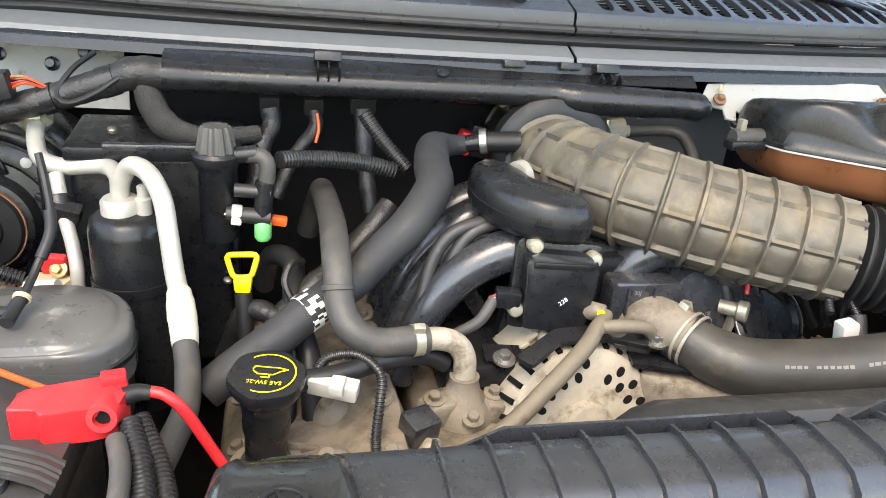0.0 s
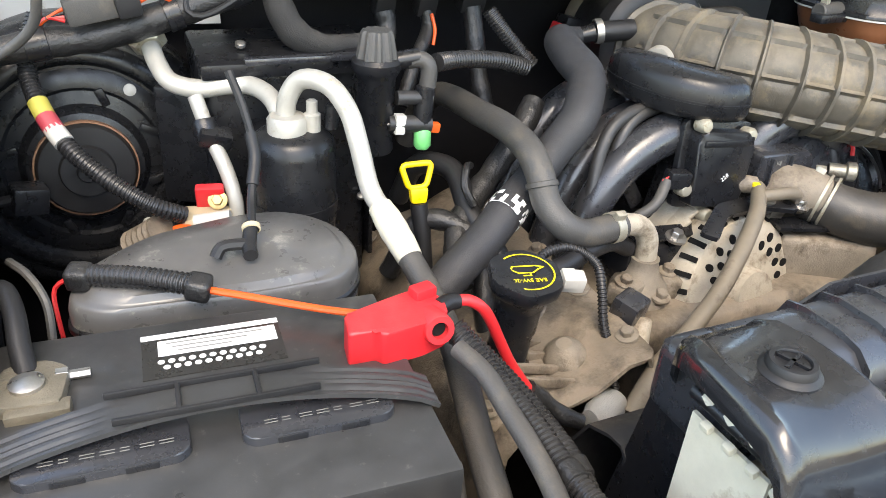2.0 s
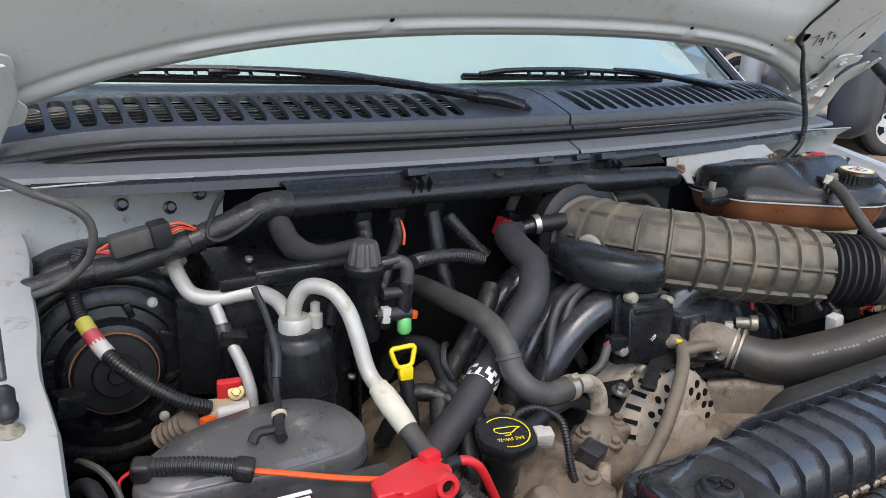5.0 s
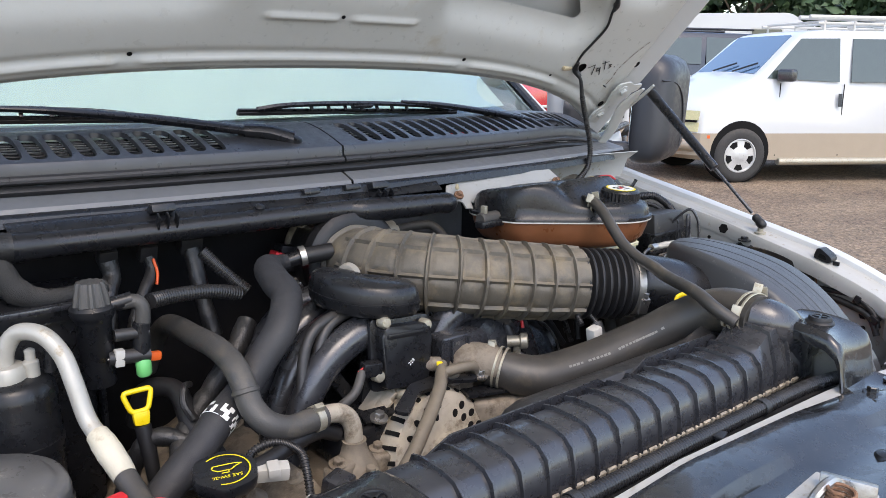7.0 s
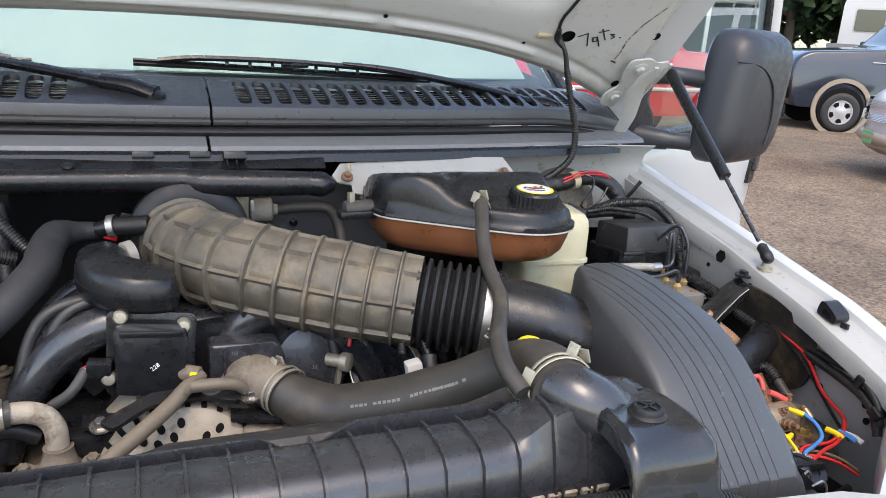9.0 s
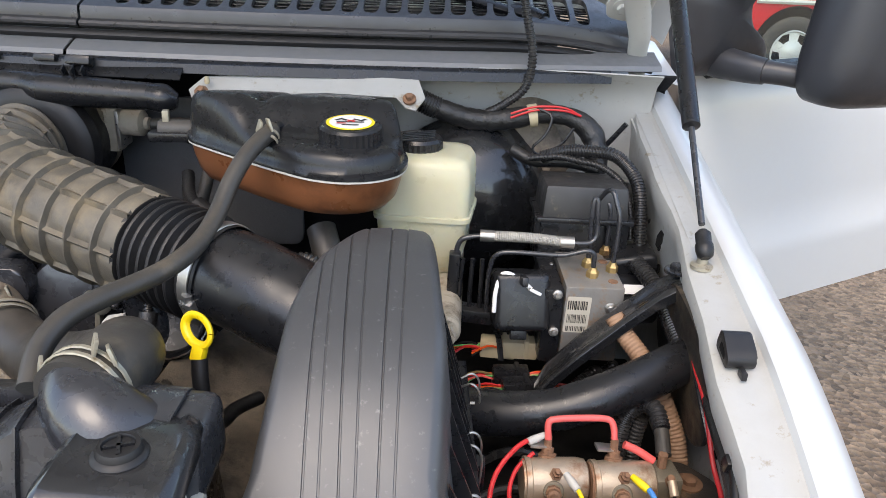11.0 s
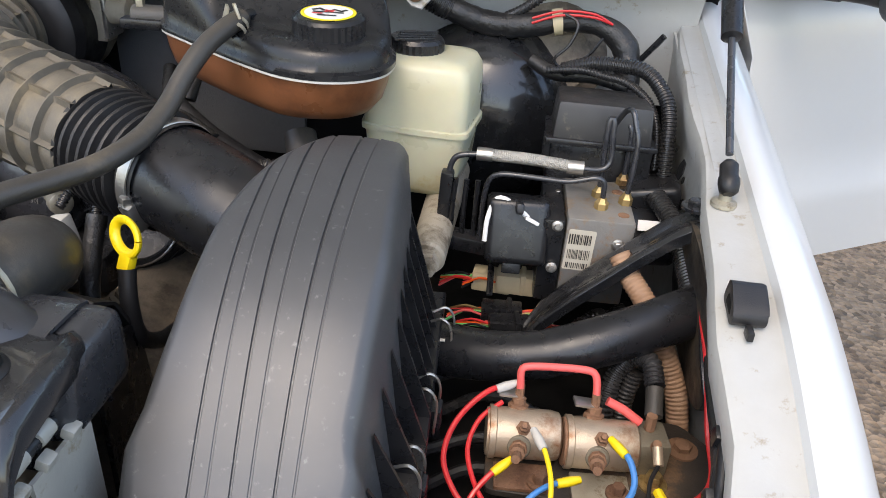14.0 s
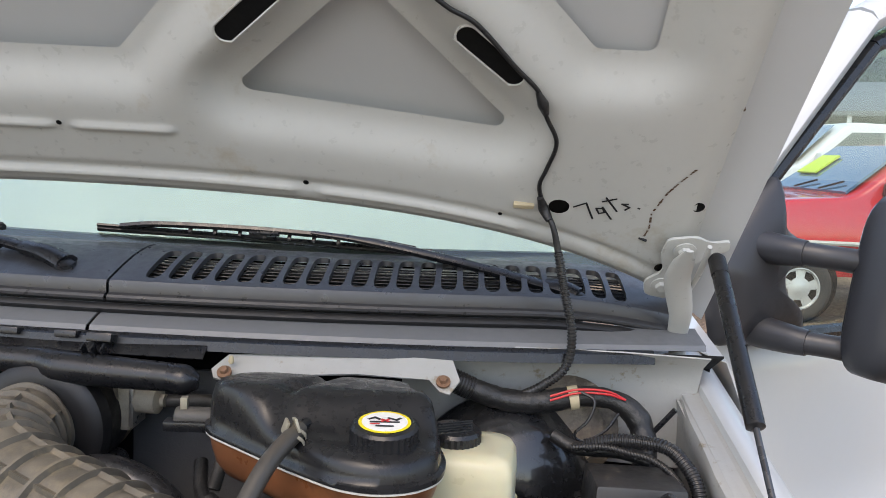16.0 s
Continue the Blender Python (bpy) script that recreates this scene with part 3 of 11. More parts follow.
for s in (-1, 1):
    # A-pillar with its foot flowing into the fender top
    rows = []
    for k in np.linspace(-0.08, 0.9, 10):
        p = glass_pt(s * 0.83, k)
        rows.append([p + Vector((s * a, b, c)) for a, b, c in ((0, 0, 0), (0.028, -0.004, 0.002), (0.05, 0.016, -0.018), (0.06, 0.05, -0.06), (0.04, 0.08, -0.07), (0.0, 0.05, -0.05))])
    part("pillar", loft(rows), WHITE, cab)
    rows = [[(s * a, y, z + flange_z(y) - 1.25) for a, z in ((0.80, 1.24), (0.86, 1.262), (0.9, 1.268), (0.95, 1.25), (0.985, 1.17), (1.0, 0.9))] for y in np.linspace(1.28, 1.52, 6)]
    part("cowl_side", thicken(loft(rows, closed=False), 0.002), WHITE, cab)
rows = [[(x, 1.30 + 0.2 * x * x, 1.36), (x, 1.5, 1.40), (x, 1.72, 1.42), (x, 1.8, 1.34), (x, 1.8, 0.9)] for x in np.linspace(-0.8, 0.8, 10)]
part("dashboard", thicken(loft(rows, closed=False), 0.01), material("grey_dashboard", (0.16, 0.15, 0.14), 0.6, bump=0.2, fine=500), cab)
part("roof", box((0, 2.6, 2.02), (1.6, 1.5, 0.05), bevel=0.02), WHITE, cab)
# rear wall and floor in near-black: the cab's inner shade as colour
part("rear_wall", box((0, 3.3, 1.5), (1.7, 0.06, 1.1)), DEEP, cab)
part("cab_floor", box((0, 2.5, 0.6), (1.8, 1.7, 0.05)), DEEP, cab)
part("side_wall", box((-0.95, 2.4, 0.95), (0.06, 1.8, 0.75), bevel=0.02), WHITE, cab)

# ---- hood ----
HO, HU, HN = Vector((0, 1.13, 1.503)), Vector((0, -0.682, 0.731)), Vector((0, -0.731, -0.682))


def hood_pt(x, v, off=0.0):
    return HO + Vector((x, 0, 0)) + HU * v + HN * off


def rear_v(x):
    return -0.02 - 0.084 * x * x - 0.208 * x ** 4


OPENINGS = []
for s in (-1, 1):
    OPENINGS.append([(s * a, b) for a, b in ((0.258, 0.158), (0.558, 0.122), (0.402, 0.292))])
    OPENINGS.append([(s * a, b) for a, b in ((0.672, 0.243), (0.722, 0.243), (0.72, 0.62), (0.48, 0.62), (0.46, 0.47))])
OPENINGS.append([(-0.10, 0.211), (0.10, 0.211), (0.33, 0.44), (0.31, 0.62), (-0.31, 0.62), (-0.33, 0.44)])
SLOTS = [((0.548, 0.231), 0.037, -42, 0.0125), ((-0.548, 0.231), 0.037, 42, 0.0125), ((0.278, 0.272), 0.037, 42, 0.0125), ((-0.278, 0.272), 0.037, -42, 0.0125), ((0.652, 0.002), 0.001, 0, 0.013), ((0.86, 0.316), 0.01, 80, 0.0125)]
SMALL_HOLES = [(0.833, 0.016, 1.0), (0.811, -0.108, 1.0), (0.311, 0.0146, 0.45), (-0.311, 0.0146, 0.45), (0.006, 0.102, 0.4), (0.575, -0.022, 0.35)]


def poly_dist(p, poly):
    best, inside = 1e9, False
    m = len(poly)
    for i in range(m):
        (x0, y0), (x1, y1) = poly[i], poly[(i + 1) % m]
        dx, dy = x1 - x0, y1 - y0
        t = max(0, min(1, ((p[0] - x0) * dx + (p[1] - y0) * dy) / (dx * dx + dy * dy)))
        best = min(best, math.hypot(p[0] - x0 - t * dx, p[1] - y0 - t * dy))
        if (y0 > p[1]) != (y1 > p[1]) and p[0] < (x1 - x0) * (p[1] - y0) / (y1 - y0) + x0:
            inside = not inside
    return -best if inside else best


def bead(x, v, x0, x1, v0, w):
    dx = max(0.0, max(x0 - x, x - x1))
    return math.exp(-((math.hypot(dx, v - v0)) / w) ** 2)


def hood_in_off(x, v):
    d = min(poly_dist((x, v), p) for p in OPENINGS) - 0.012
    rim = 1.0 / (1.0 + math.exp(-(d - 0.035) / 0.011))
    off = -0.03 + 0.03 * rim
    e = v - rear_v(x)
    off -= 0.012 * math.exp(-(e / 0.012) ** 2) + 0.004 * math.exp(-((e - 0.045) / 0.008) ** 2)
    for a, b, c in ((-0.12, -0.008, 0.098), (0.03, 0.146, 0.098)):
        off += 0.005 * bead(x, v, a, b, c, 0.0055)
    for a, b in ((-0.29, 0.29), (0.335, 0.6), (-0.6, -0.335)):
        off += 0.0045 * bead(x, e, a, b, 0.034, 0.006)
    off -= 0.05 * max(0.0, abs(x) - 0.83) / 0.06
    off += 0.02 * max(0.0, 0.4 - v) * (x / 0.8) ** 2
    return off, d


NX, NV = 236, 130
hv = np.concatenate([np.linspace(0, 0.34, 92), np.linspace(0.35, 1.15, NV - 92)])
hx = np.linspace(-0.885, 0.885, NX)
hb = bmesh.new()


def hood_gap(x, v):
    """Distance to the nearest opening or slot; negative inside."""
    gap = min(poly_dist((x, v), p) for p in OPENINGS) - 0.012
    for (cx, cv), half, ang, rad_ in SLOTS:
        a = radians(ang)
        du, dv = x - cx, v - cv
        p = du * math.cos(a) + dv * math.sin(a)
        q = -du * math.sin(a) + dv * math.cos(a)
        gap = min(gap, math.hypot(max(0, abs(p) - half), q) - rad_)
    return gap


grid = []
for x in hx:
    r = rear_v(x)
    col = []
    for w in hv:
        v = r + w * (1.15 - r) / 1.15
        col.append([hb.verts.new(hood_pt(x, v, hood_in_off(x, v)[0])), hood_gap(x, v), x, v])
    grid.append(col)
for a, b in zip(grid, grid[1:]):
    for i in range(len(a) - 1):
        q = (a[i], a[i + 1], b[i + 1], b[i])
        if min(k[1] for k in q) > 0:
            hb.faces.new([k[0] for k in q])
# draw the rims of the openings true
for col in grid:
    for vert, gap, x, v in col:
        if vert.link_faces and len(vert.link_faces) < 4 and 0 < gap < 0.02:
            for k in range(3):
                g0 = hood_gap(x, v)
                gx, gv = (hood_gap(x + 2e-4, v) - g0) / 2e-4, (hood_gap(x, v + 2e-4) - g0) / 2e-4
                n2 = max(0.2, gx * gx + gv * gv)
                x, v = x - gx * g0 / n2, v - gv * g0 / n2
            vert.co = hood_pt(x, v, hood_in_off(x, v)[0])
for v in [v for v in hb.verts if not v.link_faces]:
    hb.verts.remove(v)
hood = thing("hood", "raised white truck hood showing its stamped grey-white underside", "hood", tuple(hood_pt(0, 0)))
part("inner_panel", hb, HOOD_IN, hood, "stamped grey-white inner panel", angle=70)


def hood_out(x, v):
    return hood_pt(x, v, -0.034 - 0.03 * math.cos(min(1.5, abs(x) * 1.45)) + 0.045 * (abs(x) / 0.9) ** 6)


rows = [[hood_out(x, rear_v(x) - 0.008 + w * (1.19 - rear_v(x))) for w in np.linspace(0, 1, 20)] for x in np.linspace(-0.905, 0.905, 40)]
part("outer_skin", thicken(loft(rows, closed=False), 0.0015), WHITE, hood, "white painted outer skin")
for s in (-1, 1):
    rows = []
    for v in np.linspace(-0.15, 1.12, 20):
        v2 = max(v, rear_v(0.885))
        rows.append([hood_pt(s * 0.884, v2, hood_in_off(0.884, v2)[0]), hood_pt(s * 0.9, v2, -0.052), hood_out(s * 0.905, v2)])
    part("side_hem", thicken(loft(rows, closed=False), 0.002), HOOD_IN, hood)
# pen marks on the underside: "7qts."
mark = bmesh.new()
mo = hood_pt(0.716, 0.008, hood_in_off(0.716, 0.008)[0] + 0.0012)
mu = (hood_pt(0.75, 0.012, 0) - hood_pt(0.68, 0.006, 0))
mv = HN.cross(mu)
for pts in ([(-0.033, 0.005), (-0.018, 0.009), (-0.023, -0.015)], [(-0.006, -0.001), (-0.012, 0.0), (-0.013, -0.008), (-0.007, -0.007), (-0.005, 0.001), (-0.005, -0.018)],
            [(0.005, 0.014), (0.006, -0.007)], [(-0.001, 0.009), (0.014, 0.011)], [(0.022, 0.002), (0.016, 0.003), (0.021, -0.003), (0.015, -0.006)], [(0.029, -0.005), (0.030, -0.006)]):
    strip([((p - 0.55 * q) * 1.25, (q + 0.12 * p) * 1.25) for p, q in pts], 0.0027, mo, mu, mv, 0.0005, mark)
part("pen_mark", mark, BLK_INK, hood, "handwritten black pen mark")
for (cx, cv), half, ang, rad_ in SLOTS:
    if half < 0.03:
        # near-black disc hides the white skin and stands for the hole's shade
        part("hole_shade_disc", lathe(hood_pt(cx, cv, hood_in_off(cx, cv)[0] - 0.007), HN, [(rad_ + half + 0.01, 0), (rad_ + half + 0.01, 0.001)], 20), DEEP, hood, "near-black disc for the shade behind a small hole")
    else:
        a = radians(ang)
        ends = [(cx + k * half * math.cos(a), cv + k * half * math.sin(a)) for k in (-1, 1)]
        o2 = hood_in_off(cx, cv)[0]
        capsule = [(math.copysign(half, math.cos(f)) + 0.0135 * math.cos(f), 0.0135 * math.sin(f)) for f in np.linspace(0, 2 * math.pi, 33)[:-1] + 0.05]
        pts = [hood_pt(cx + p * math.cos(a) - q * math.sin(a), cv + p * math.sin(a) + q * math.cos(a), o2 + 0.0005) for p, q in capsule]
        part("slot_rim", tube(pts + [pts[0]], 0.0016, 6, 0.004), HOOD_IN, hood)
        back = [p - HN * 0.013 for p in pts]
        # near-black filling carries the shade inside the slot
        part("slot_shade", loft([pts, back]), DEEP, hood, "near-black filling for the shade in a drain slot")
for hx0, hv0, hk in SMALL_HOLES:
    # no hole is cut here: a near-black disc carries its shade
    part("drain_hole_shade", lathe(hood_pt(hx0, hv0, hood_in_off(hx0, hv0)[0] + 0.0006), HN, [(0.0085 * hk, 0), (0.0085 * hk, 0.0006), (0.007 * hk, 0.0012), (0.0062 * hk, 0.0002)], 20), DEEP, hood, "near-black disc for the shade in a small drain hole")
RUST_INK = material("rust_seam", (0.1, 0.055, 0.03), 0.85, bump=0.2, vary=0.3)
for name, seam, keep_ in (("rust_line", [(0.864, 0.298), (0.862, 0.268), (0.858, 0.237), (0.854, 0.2), (0.849, 0.165)], 0.75), ("rust_line", [(0.813, 0.084), (0.797, 0.058), (0.787, 0.04), (0.775, 0.001), (0.778, -0.027), (0.774, -0.047)], 0.8)):
    random.seed(8)
    line = bmesh.new()
    for (xa, va), (xb, vb) in zip(seam, seam[1:]):
        for k in range(8):
            if random.random() > keep_:
                continue
            p, q = (xa + (xb - xa) * k / 8, va + (vb - va) * k / 8), (xa + (xb - xa) * (k + 0.9) / 8, va + (vb - va) * (k + 0.9) / 8)
            w = random.uniform(0.0008, 0.0018)
            rows = [[hood_pt(p[0] - w, p[1], hood_in_off(*p)[0] + 0.0009), hood_pt(p[0] + w, p[1], hood_in_off(*p)[0] + 0.0009)], [hood_pt(q[0] - w, q[1], hood_in_off(*q)[0] + 0.0009), hood_pt(q[0] + w, q[1], hood_in_off(*q)[0] + 0.0009)]]
            loft(rows, line, closed=False)
    part(name, line, RUST_INK, hood, "thin rusty seam")
part("rust_spot", box(tuple(hood_pt(0.774, -0.05, hood_in_off(0.774, -0.05)[0] + 0.001)), (0.012, 0.004, 0.002), (45, 20, 0), 0.0008), BLK_INK, hood)
part("edge_clip", box(tuple(hood_pt(0.605, 0.002, 0.006)), (0.028, 0.008, 0.008), (45, 0, 8), 0.002), BEIGE, hood, "yellowed plastic clip")


# hinges
def hinge(s, name, label):
    ob = new(name)
    ob.empty_display_size, ob.parent = 0.02, hood
    ob.location = Vector((s * 0.83, 1.1, 1.42)) - Vector(hood.location)
    tagged(ob, label)
    path = [(0.817, 1.078, 1.456), (0.818, 1.105, 1.438), (0.82, 1.135, 1.412), (0.832, 1.162, 1.382), (0.843, 1.185, 1.352), (0.85, 1.215, 1.322), (0.86, 1.245, 1.292), (0.862, 1.25, 1.262)]
    part("arm", tube([(s * x, y, z) for x, y, z in path], [0.005, 0.015, 0.018, 0.018, 0.016, 0.015, 0.013, 0.012], 14, 0.006, flat=0.4), HOOD_IN, ob)
    edge = [(0.847, 1.165, 1.392), (0.846, 1.13, 1.418), (0.842, 1.09, 1.446), (0.838, 1.066, 1.464)]
    part("flange", tube([(s * x, y, z) for x, y, z in edge], [0.003, 0.004, 0.004, 0.003], 10, 0.006), HOOD_IN, ob)
    lipb = prism(rounded([(0.803, -0.032), (0.84, -0.024), (0.862, -0.036), (0.886, -0.028), (0.89, -0.05), (0.868, -0.06), (0.852, -0.08), (0.84, -0.105), (0.83, -0.165), (0.796, -0.155), (0.79, -0.125), (0.812, -0.1), (0.8, -0.062)], 0.008, 3), hood_pt(0, 0, 0.02 if s > 0 else 0.026), (s, 0, 0), HU, 0.004, bevel=0.0012)
    part("bracket", lipb, HOOD_IN, ob)
    for xx, v in ((0.83, -0.052), (0.816, -0.13)):
        part("bolt", bolt(hood_pt(s * xx, v, 0.0245), HN, 0.009, 0.007), HOOD_IN, ob)
    return ob


hinge(1, "hood_hinge", "grey-white painted steel hood hinge")
hinge(-1, "hood_hinge", "grey-white painted steel hood hinge")


# gas struts and rubber stops on both fenders
def strut(s, label):
    foot, top = Vector((s * 0.851, 0.777, 1.187)), Vector((s * 0.853, 1.088, 1.452))
    d = (top - foot).normalized()
    ob = thing("hood_strut", label, "gas strut", tuple(foot - Vector((0, 0, 0.02))), group="hood struts")
    part("ball_stud", lathe(foot - Vector((0, 0, 0.022)), (0, 0, 1), [(0.012, 0), (0.012, 0.004), (0.006, 0.006), (0.006, 0.02)], 14), ZINC, ob)
    part("end_socket", lathe(foot - d * 0.011, d, [(0.005, 0), (0.0085, 0.003), (0.0098, 0.01), (0.0098, 0.016), (0.0085, 0.018), (0.0085, 0.03), (0.005, 0.034)], 18), RUB, ob)
    part("rod", cyl(foot + d * 0.03, foot + d * 0.18, 0.0036), BLK_GLOSS, ob, "dark oily steel rod")
    part("cylinder", lathe(foot + d * 0.158, d, [(0.005, 0), (0.0105, 0.002), (0.0105, 0.215), (0.006, 0.222)], 18), BLK, ob)
    part("end_socket", lathe(foot + d * 0.37, d, [(0.006, 0), (0.011, 0.004), (0.011, 0.03), (0.007, 0.036)], 16), RUB, ob)
    return ob


strut(1, "black gas strut holding up the hood")
strut(-1, "black gas strut holding up the hood")


def bump_stop(s):
    ob = thing("rubber_stop", "black rubber hood stop on the fender flange", "rubber stop", (s * 0.847, 0.635, flange_z(0.635)), group="hood stops")
    y0, z0 = 0.635, flange_z(0.635) + 0.001
    tilt = math.degrees(math.atan2(0.2, 1))
    outer = [(-0.016, 0), (0.016, 0), (0.0175, 0.007), (0.0165, 0.02), (0.01, 0.0225), (-0.01, 0.015), (-0.0175, 0.01)]
    b = prism(rounded(outer, 0.004, 2), (s * 0.847 - 0.0135, y0, z0), (0, 1, 0.2), (0, -0.2, 1), 0.027, bevel=0.0025)
    part("block", b, RUB, ob)
    # near-black core carries the shade of the hollow through the rubber
    hole = prism(rounded([(-0.009, 0.004), (0.009, 0.004), (0.008, 0.0135), (-0.004, 0.0115)], 0.0025, 2), (s * 0.847 - 0.0137, y0, z0), (0, 1, 0.2), (0, -0.2, 1), 0.0274)
    part("slot", hole, DEEP, ob)
    part("stem", box((s * 0.847, y0 - 0.023, z0 - 0.003), (0.005, 0.012, 0.008), bevel=0.001), RUB, ob)
    return ob


bump_stop(1)
bump_stop(-1)

# ---- front sheet metal ----
def corner_panel(s, label):
    ob = thing("front_corner_panel", label, "body panel", (s * 0.72, 0.3, 1.07), group="front corner panels")
    back = [(0.872, 0.50), (0.815, 0.498), (0.775, 0.47), (0.737, 0.443), (0.68, 0.398), (0.628, 0.363), (0.60, 0.35), (0.571, 0.345)]
    rows = []
    for k, (x, y) in enumerate(back):
        z = 1.073 - 0.01 * (k == 0)
        f = 0.2 + 0.02 * k
        rows.append([(s * (x + 0.0), y, z - 0.05), (s * x, y, z - 0.006), (s * x, y - 0.004, z), (s * (x + 0.004), y - 0.06, z + 0.002), (s * (x + 0.008), y - f * 0.6, z - 0.004), (s * (x + 0.02), y - f, z - 0.02), (s * (x + 0.03), y - f - 0.2, z - 0.08)])
    part("sheet", thicken(loft(rows, closed=False), 0.002), WHITE, ob)
    c = Vector((s * 0.726, 0.362, 1.076))
    part("stud_foot", cyl(c, c + Vector((0, 0, 0.012)), 0.0125, 0.0115, 20, edge=0.002), WHITE, ob)
    part("stud_cap", lathe(c + Vector((0, 0, 0.009)), (0, 0, 1), [(0.0095, 0), (0.0125, 0.003), (0.0135, 0.01), (0.0125, 0.016), (0.0095, 0.02), (0.003, 0.021)], 12), RUB, ob, "black rubber cap")
    return ob


corner_panel(-1, "white painted front corner panel with a rubber stud")
corner_panel(1, "white painted front corner panel with a rubber stud")

sup = thing("radiator_support", "white painted upper radiator support with an emission sticker", "radiator support", (0, 0.35, 1.09))
rows = []
for x in np.linspace(-0.6, 0.6, 25):
    a = abs(x)
    yb = float(np.interp(a, (0, 0.34, 0.571, 0.6), (0.391, 0.377, 0.345, 0.325)))
    w = float(np.interp(a, (0, 0.2, 0.34, 0.5, 0.6), (0.026, 0.032, 0.045, 0.052, 0.05)))
    rows.append([(x, yb, 1.05), (x, yb, 1.096), (x, yb - 0.003, 1.1), (x, yb - w, 1.1), (x, yb - w - 0.004, 1.095), (x, yb - w - 0.005, 1.06)])
part("beam", thicken(loft(rows, closed=False), 0.002), WHITE_IN, sup)
# dark grille cover ahead of the beam
rows = []
for x in np.linspace(-0.62, 0.62, 40):
    a = abs(x)
    yb = float(np.interp(a, (0, 0.2, 0.33, 0.38, 0.5, 0.62), (0.379, 0.368, 0.352, 0.322, 0.302, 0.262)))
    bump_z = 0.006 * math.sin(x * 9) ** 2
    rows.append([(x, yb, 1.092), (x, yb - 0.002, 1.104), (x, yb - 0.02, 1.109), (x, yb - 0.055, 1.106), (x, yb - 0.065, 1.092 + bump_z), (x, yb - 0.11, 1.088 + bump_z), (x, yb - 0.125, 1.1), (x, yb - 0.2, 1.096), (x, yb - 0.34, 1.06), (x, yb - 0.5, 0.98)])
gc = thing("grille_cover", "glossy blue-black plastic cover above the grille", "grille cover", (0, 0.2, 1.09))
part("cover", thicken(loft(rows, closed=False), 0.003), BLK_PAINT, gc)
for x in (-0.42, -0.2, 0.0, 0.2, 0.42):
    y = float(np.interp(abs(x), (0, 0.2, 0.34, 0.5, 0.62), (0.361, 0.345, 0.327, 0.302, 0.262))) - 0.088
    part("push_pin", lathe((x, y, 1.089), (0, 0, 1), [(0.014, 0), (0.014, 0.004), (0.011, 0.009), (0.004, 0.011)], 18), BLK, gc)
lat = thing("hood_latch", "dirty steel hood latch in front of the support", "latch", (0.03, 0.24, 1.10))
part("plate", box((0.03, 0.245, 1.108), (0.1, 0.06, 0.006), (0, 0, 4), 0.002), WHITE_IN, lat)
part("hook", tube([(0.0, 0.25, 1.11), (0.01, 0.245, 1.13), (0.035, 0.243, 1.132), (0.05, 0.24, 1.112)], 0.005, 8, 0.006), STEEL, lat)
part("spring", tube([(0.02 + 0.012 * math.cos(i * 0.9), 0.23 + 0.012 * math.sin(i * 0.9), 1.112 + i * 0.0006) for i in range(40)], 0.0018, 6, 0.004), RUST, lat)
part("lever", box((0.06, 0.24, 1.118), (0.012, 0.05, 0.016), (0, 12, 20), 0.002), STEEL, lat)

# emission sticker lying on the support
stk = thing("emission_sticker", "white emission information sticker with black print", "sticker", (-0.47, 0.34, 1.101))
su, sv = Vector((0.19, 0.03, 0)).normalized(), Vector((-0.03, 0.19, 0)).normalized()
so = Vector((-0.487, 0.323, 1.1022))
part("sheet", prism(rounded([(-0.105, -0.022), (0.105, -0.022), (0.105, 0.024), (-0.105, 0.02)], 0.003, 2), so, su, sv, 0.0004), PAPER, stk)
st = so + Vector((0, 0, 0.0006))
part("print", text_mesh("CATALYST", 0.0082, st + su * -0.019 + sv * 0.007, su, sv), BLK_INK, stk)
part("print", text_mesh("VEHICLE EMISSION", 0.0052, st + su * 0.052 + sv * 0.009, su, sv), BLK_INK, stk)
part("print", text_mesh("CONTROL INFORMATION", 0.0052, st + su * 0.052 + sv * 0.003, su, sv), BLK_INK, stk)
oval = bmesh.new()
ov = [(0.014 + 0.011 * math.cos(a), 0.0105 + 0.0052 * math.sin(a)) for a in np.linspace(0, 2 * math.pi, 25)]
strip(ov, 0.0008, st, su, sv, 0.0002, oval)
strip([(0.007, 0.0105), (0.012, 0.0122), (0.016, 0.009), (0.021, 0.011)], 0.0014, st, su, sv, 0.0002, oval)
part("emblem", oval, BLK_INK, stk)
bars = bmesh.new()
random.seed(3)
for i in range(7):
    a = -0.072
    while a < 0.05:
        w = random.uniform(0.003, 0.009)
        strip([(a, -0.001 - i * 0.0034), (a + w, -0.001 - i * 0.0034)], 0.0011 if i % 3 else 0.0006, st, su, sv, 0.0002, bars)
        a += w + 0.0022
strip([(0.032, 0.0165), (0.05, 0.0165)], 0.002, st, su, sv, 0.0002, bars)
strip([(0.053, 0.0165), (0.074, 0.0165)], 0.002, st, su, sv, 0.0002, bars)
for i in range(9):
    strip([(-0.094 + i * 0.002, -0.022), (-0.094 + i * 0.002, -0.010)], 0.0006 + 0.0007 * (i % 3 == 0), st, su, sv, 0.0002, bars)
strip([(0.058, -0.008), (0.058, -0.018), (0.088, -0.018), (0.088, -0.008), (0.058, -0.008)], 0.0006, st, su, sv, 0.0003, bars)
part("print_bar", bars, GREY_INK, stk)

# ---- radiator ----
rad = thing("radiator", "radiator with ribbed black plastic top tank", "radiator", (0, 0.45, 0.75))


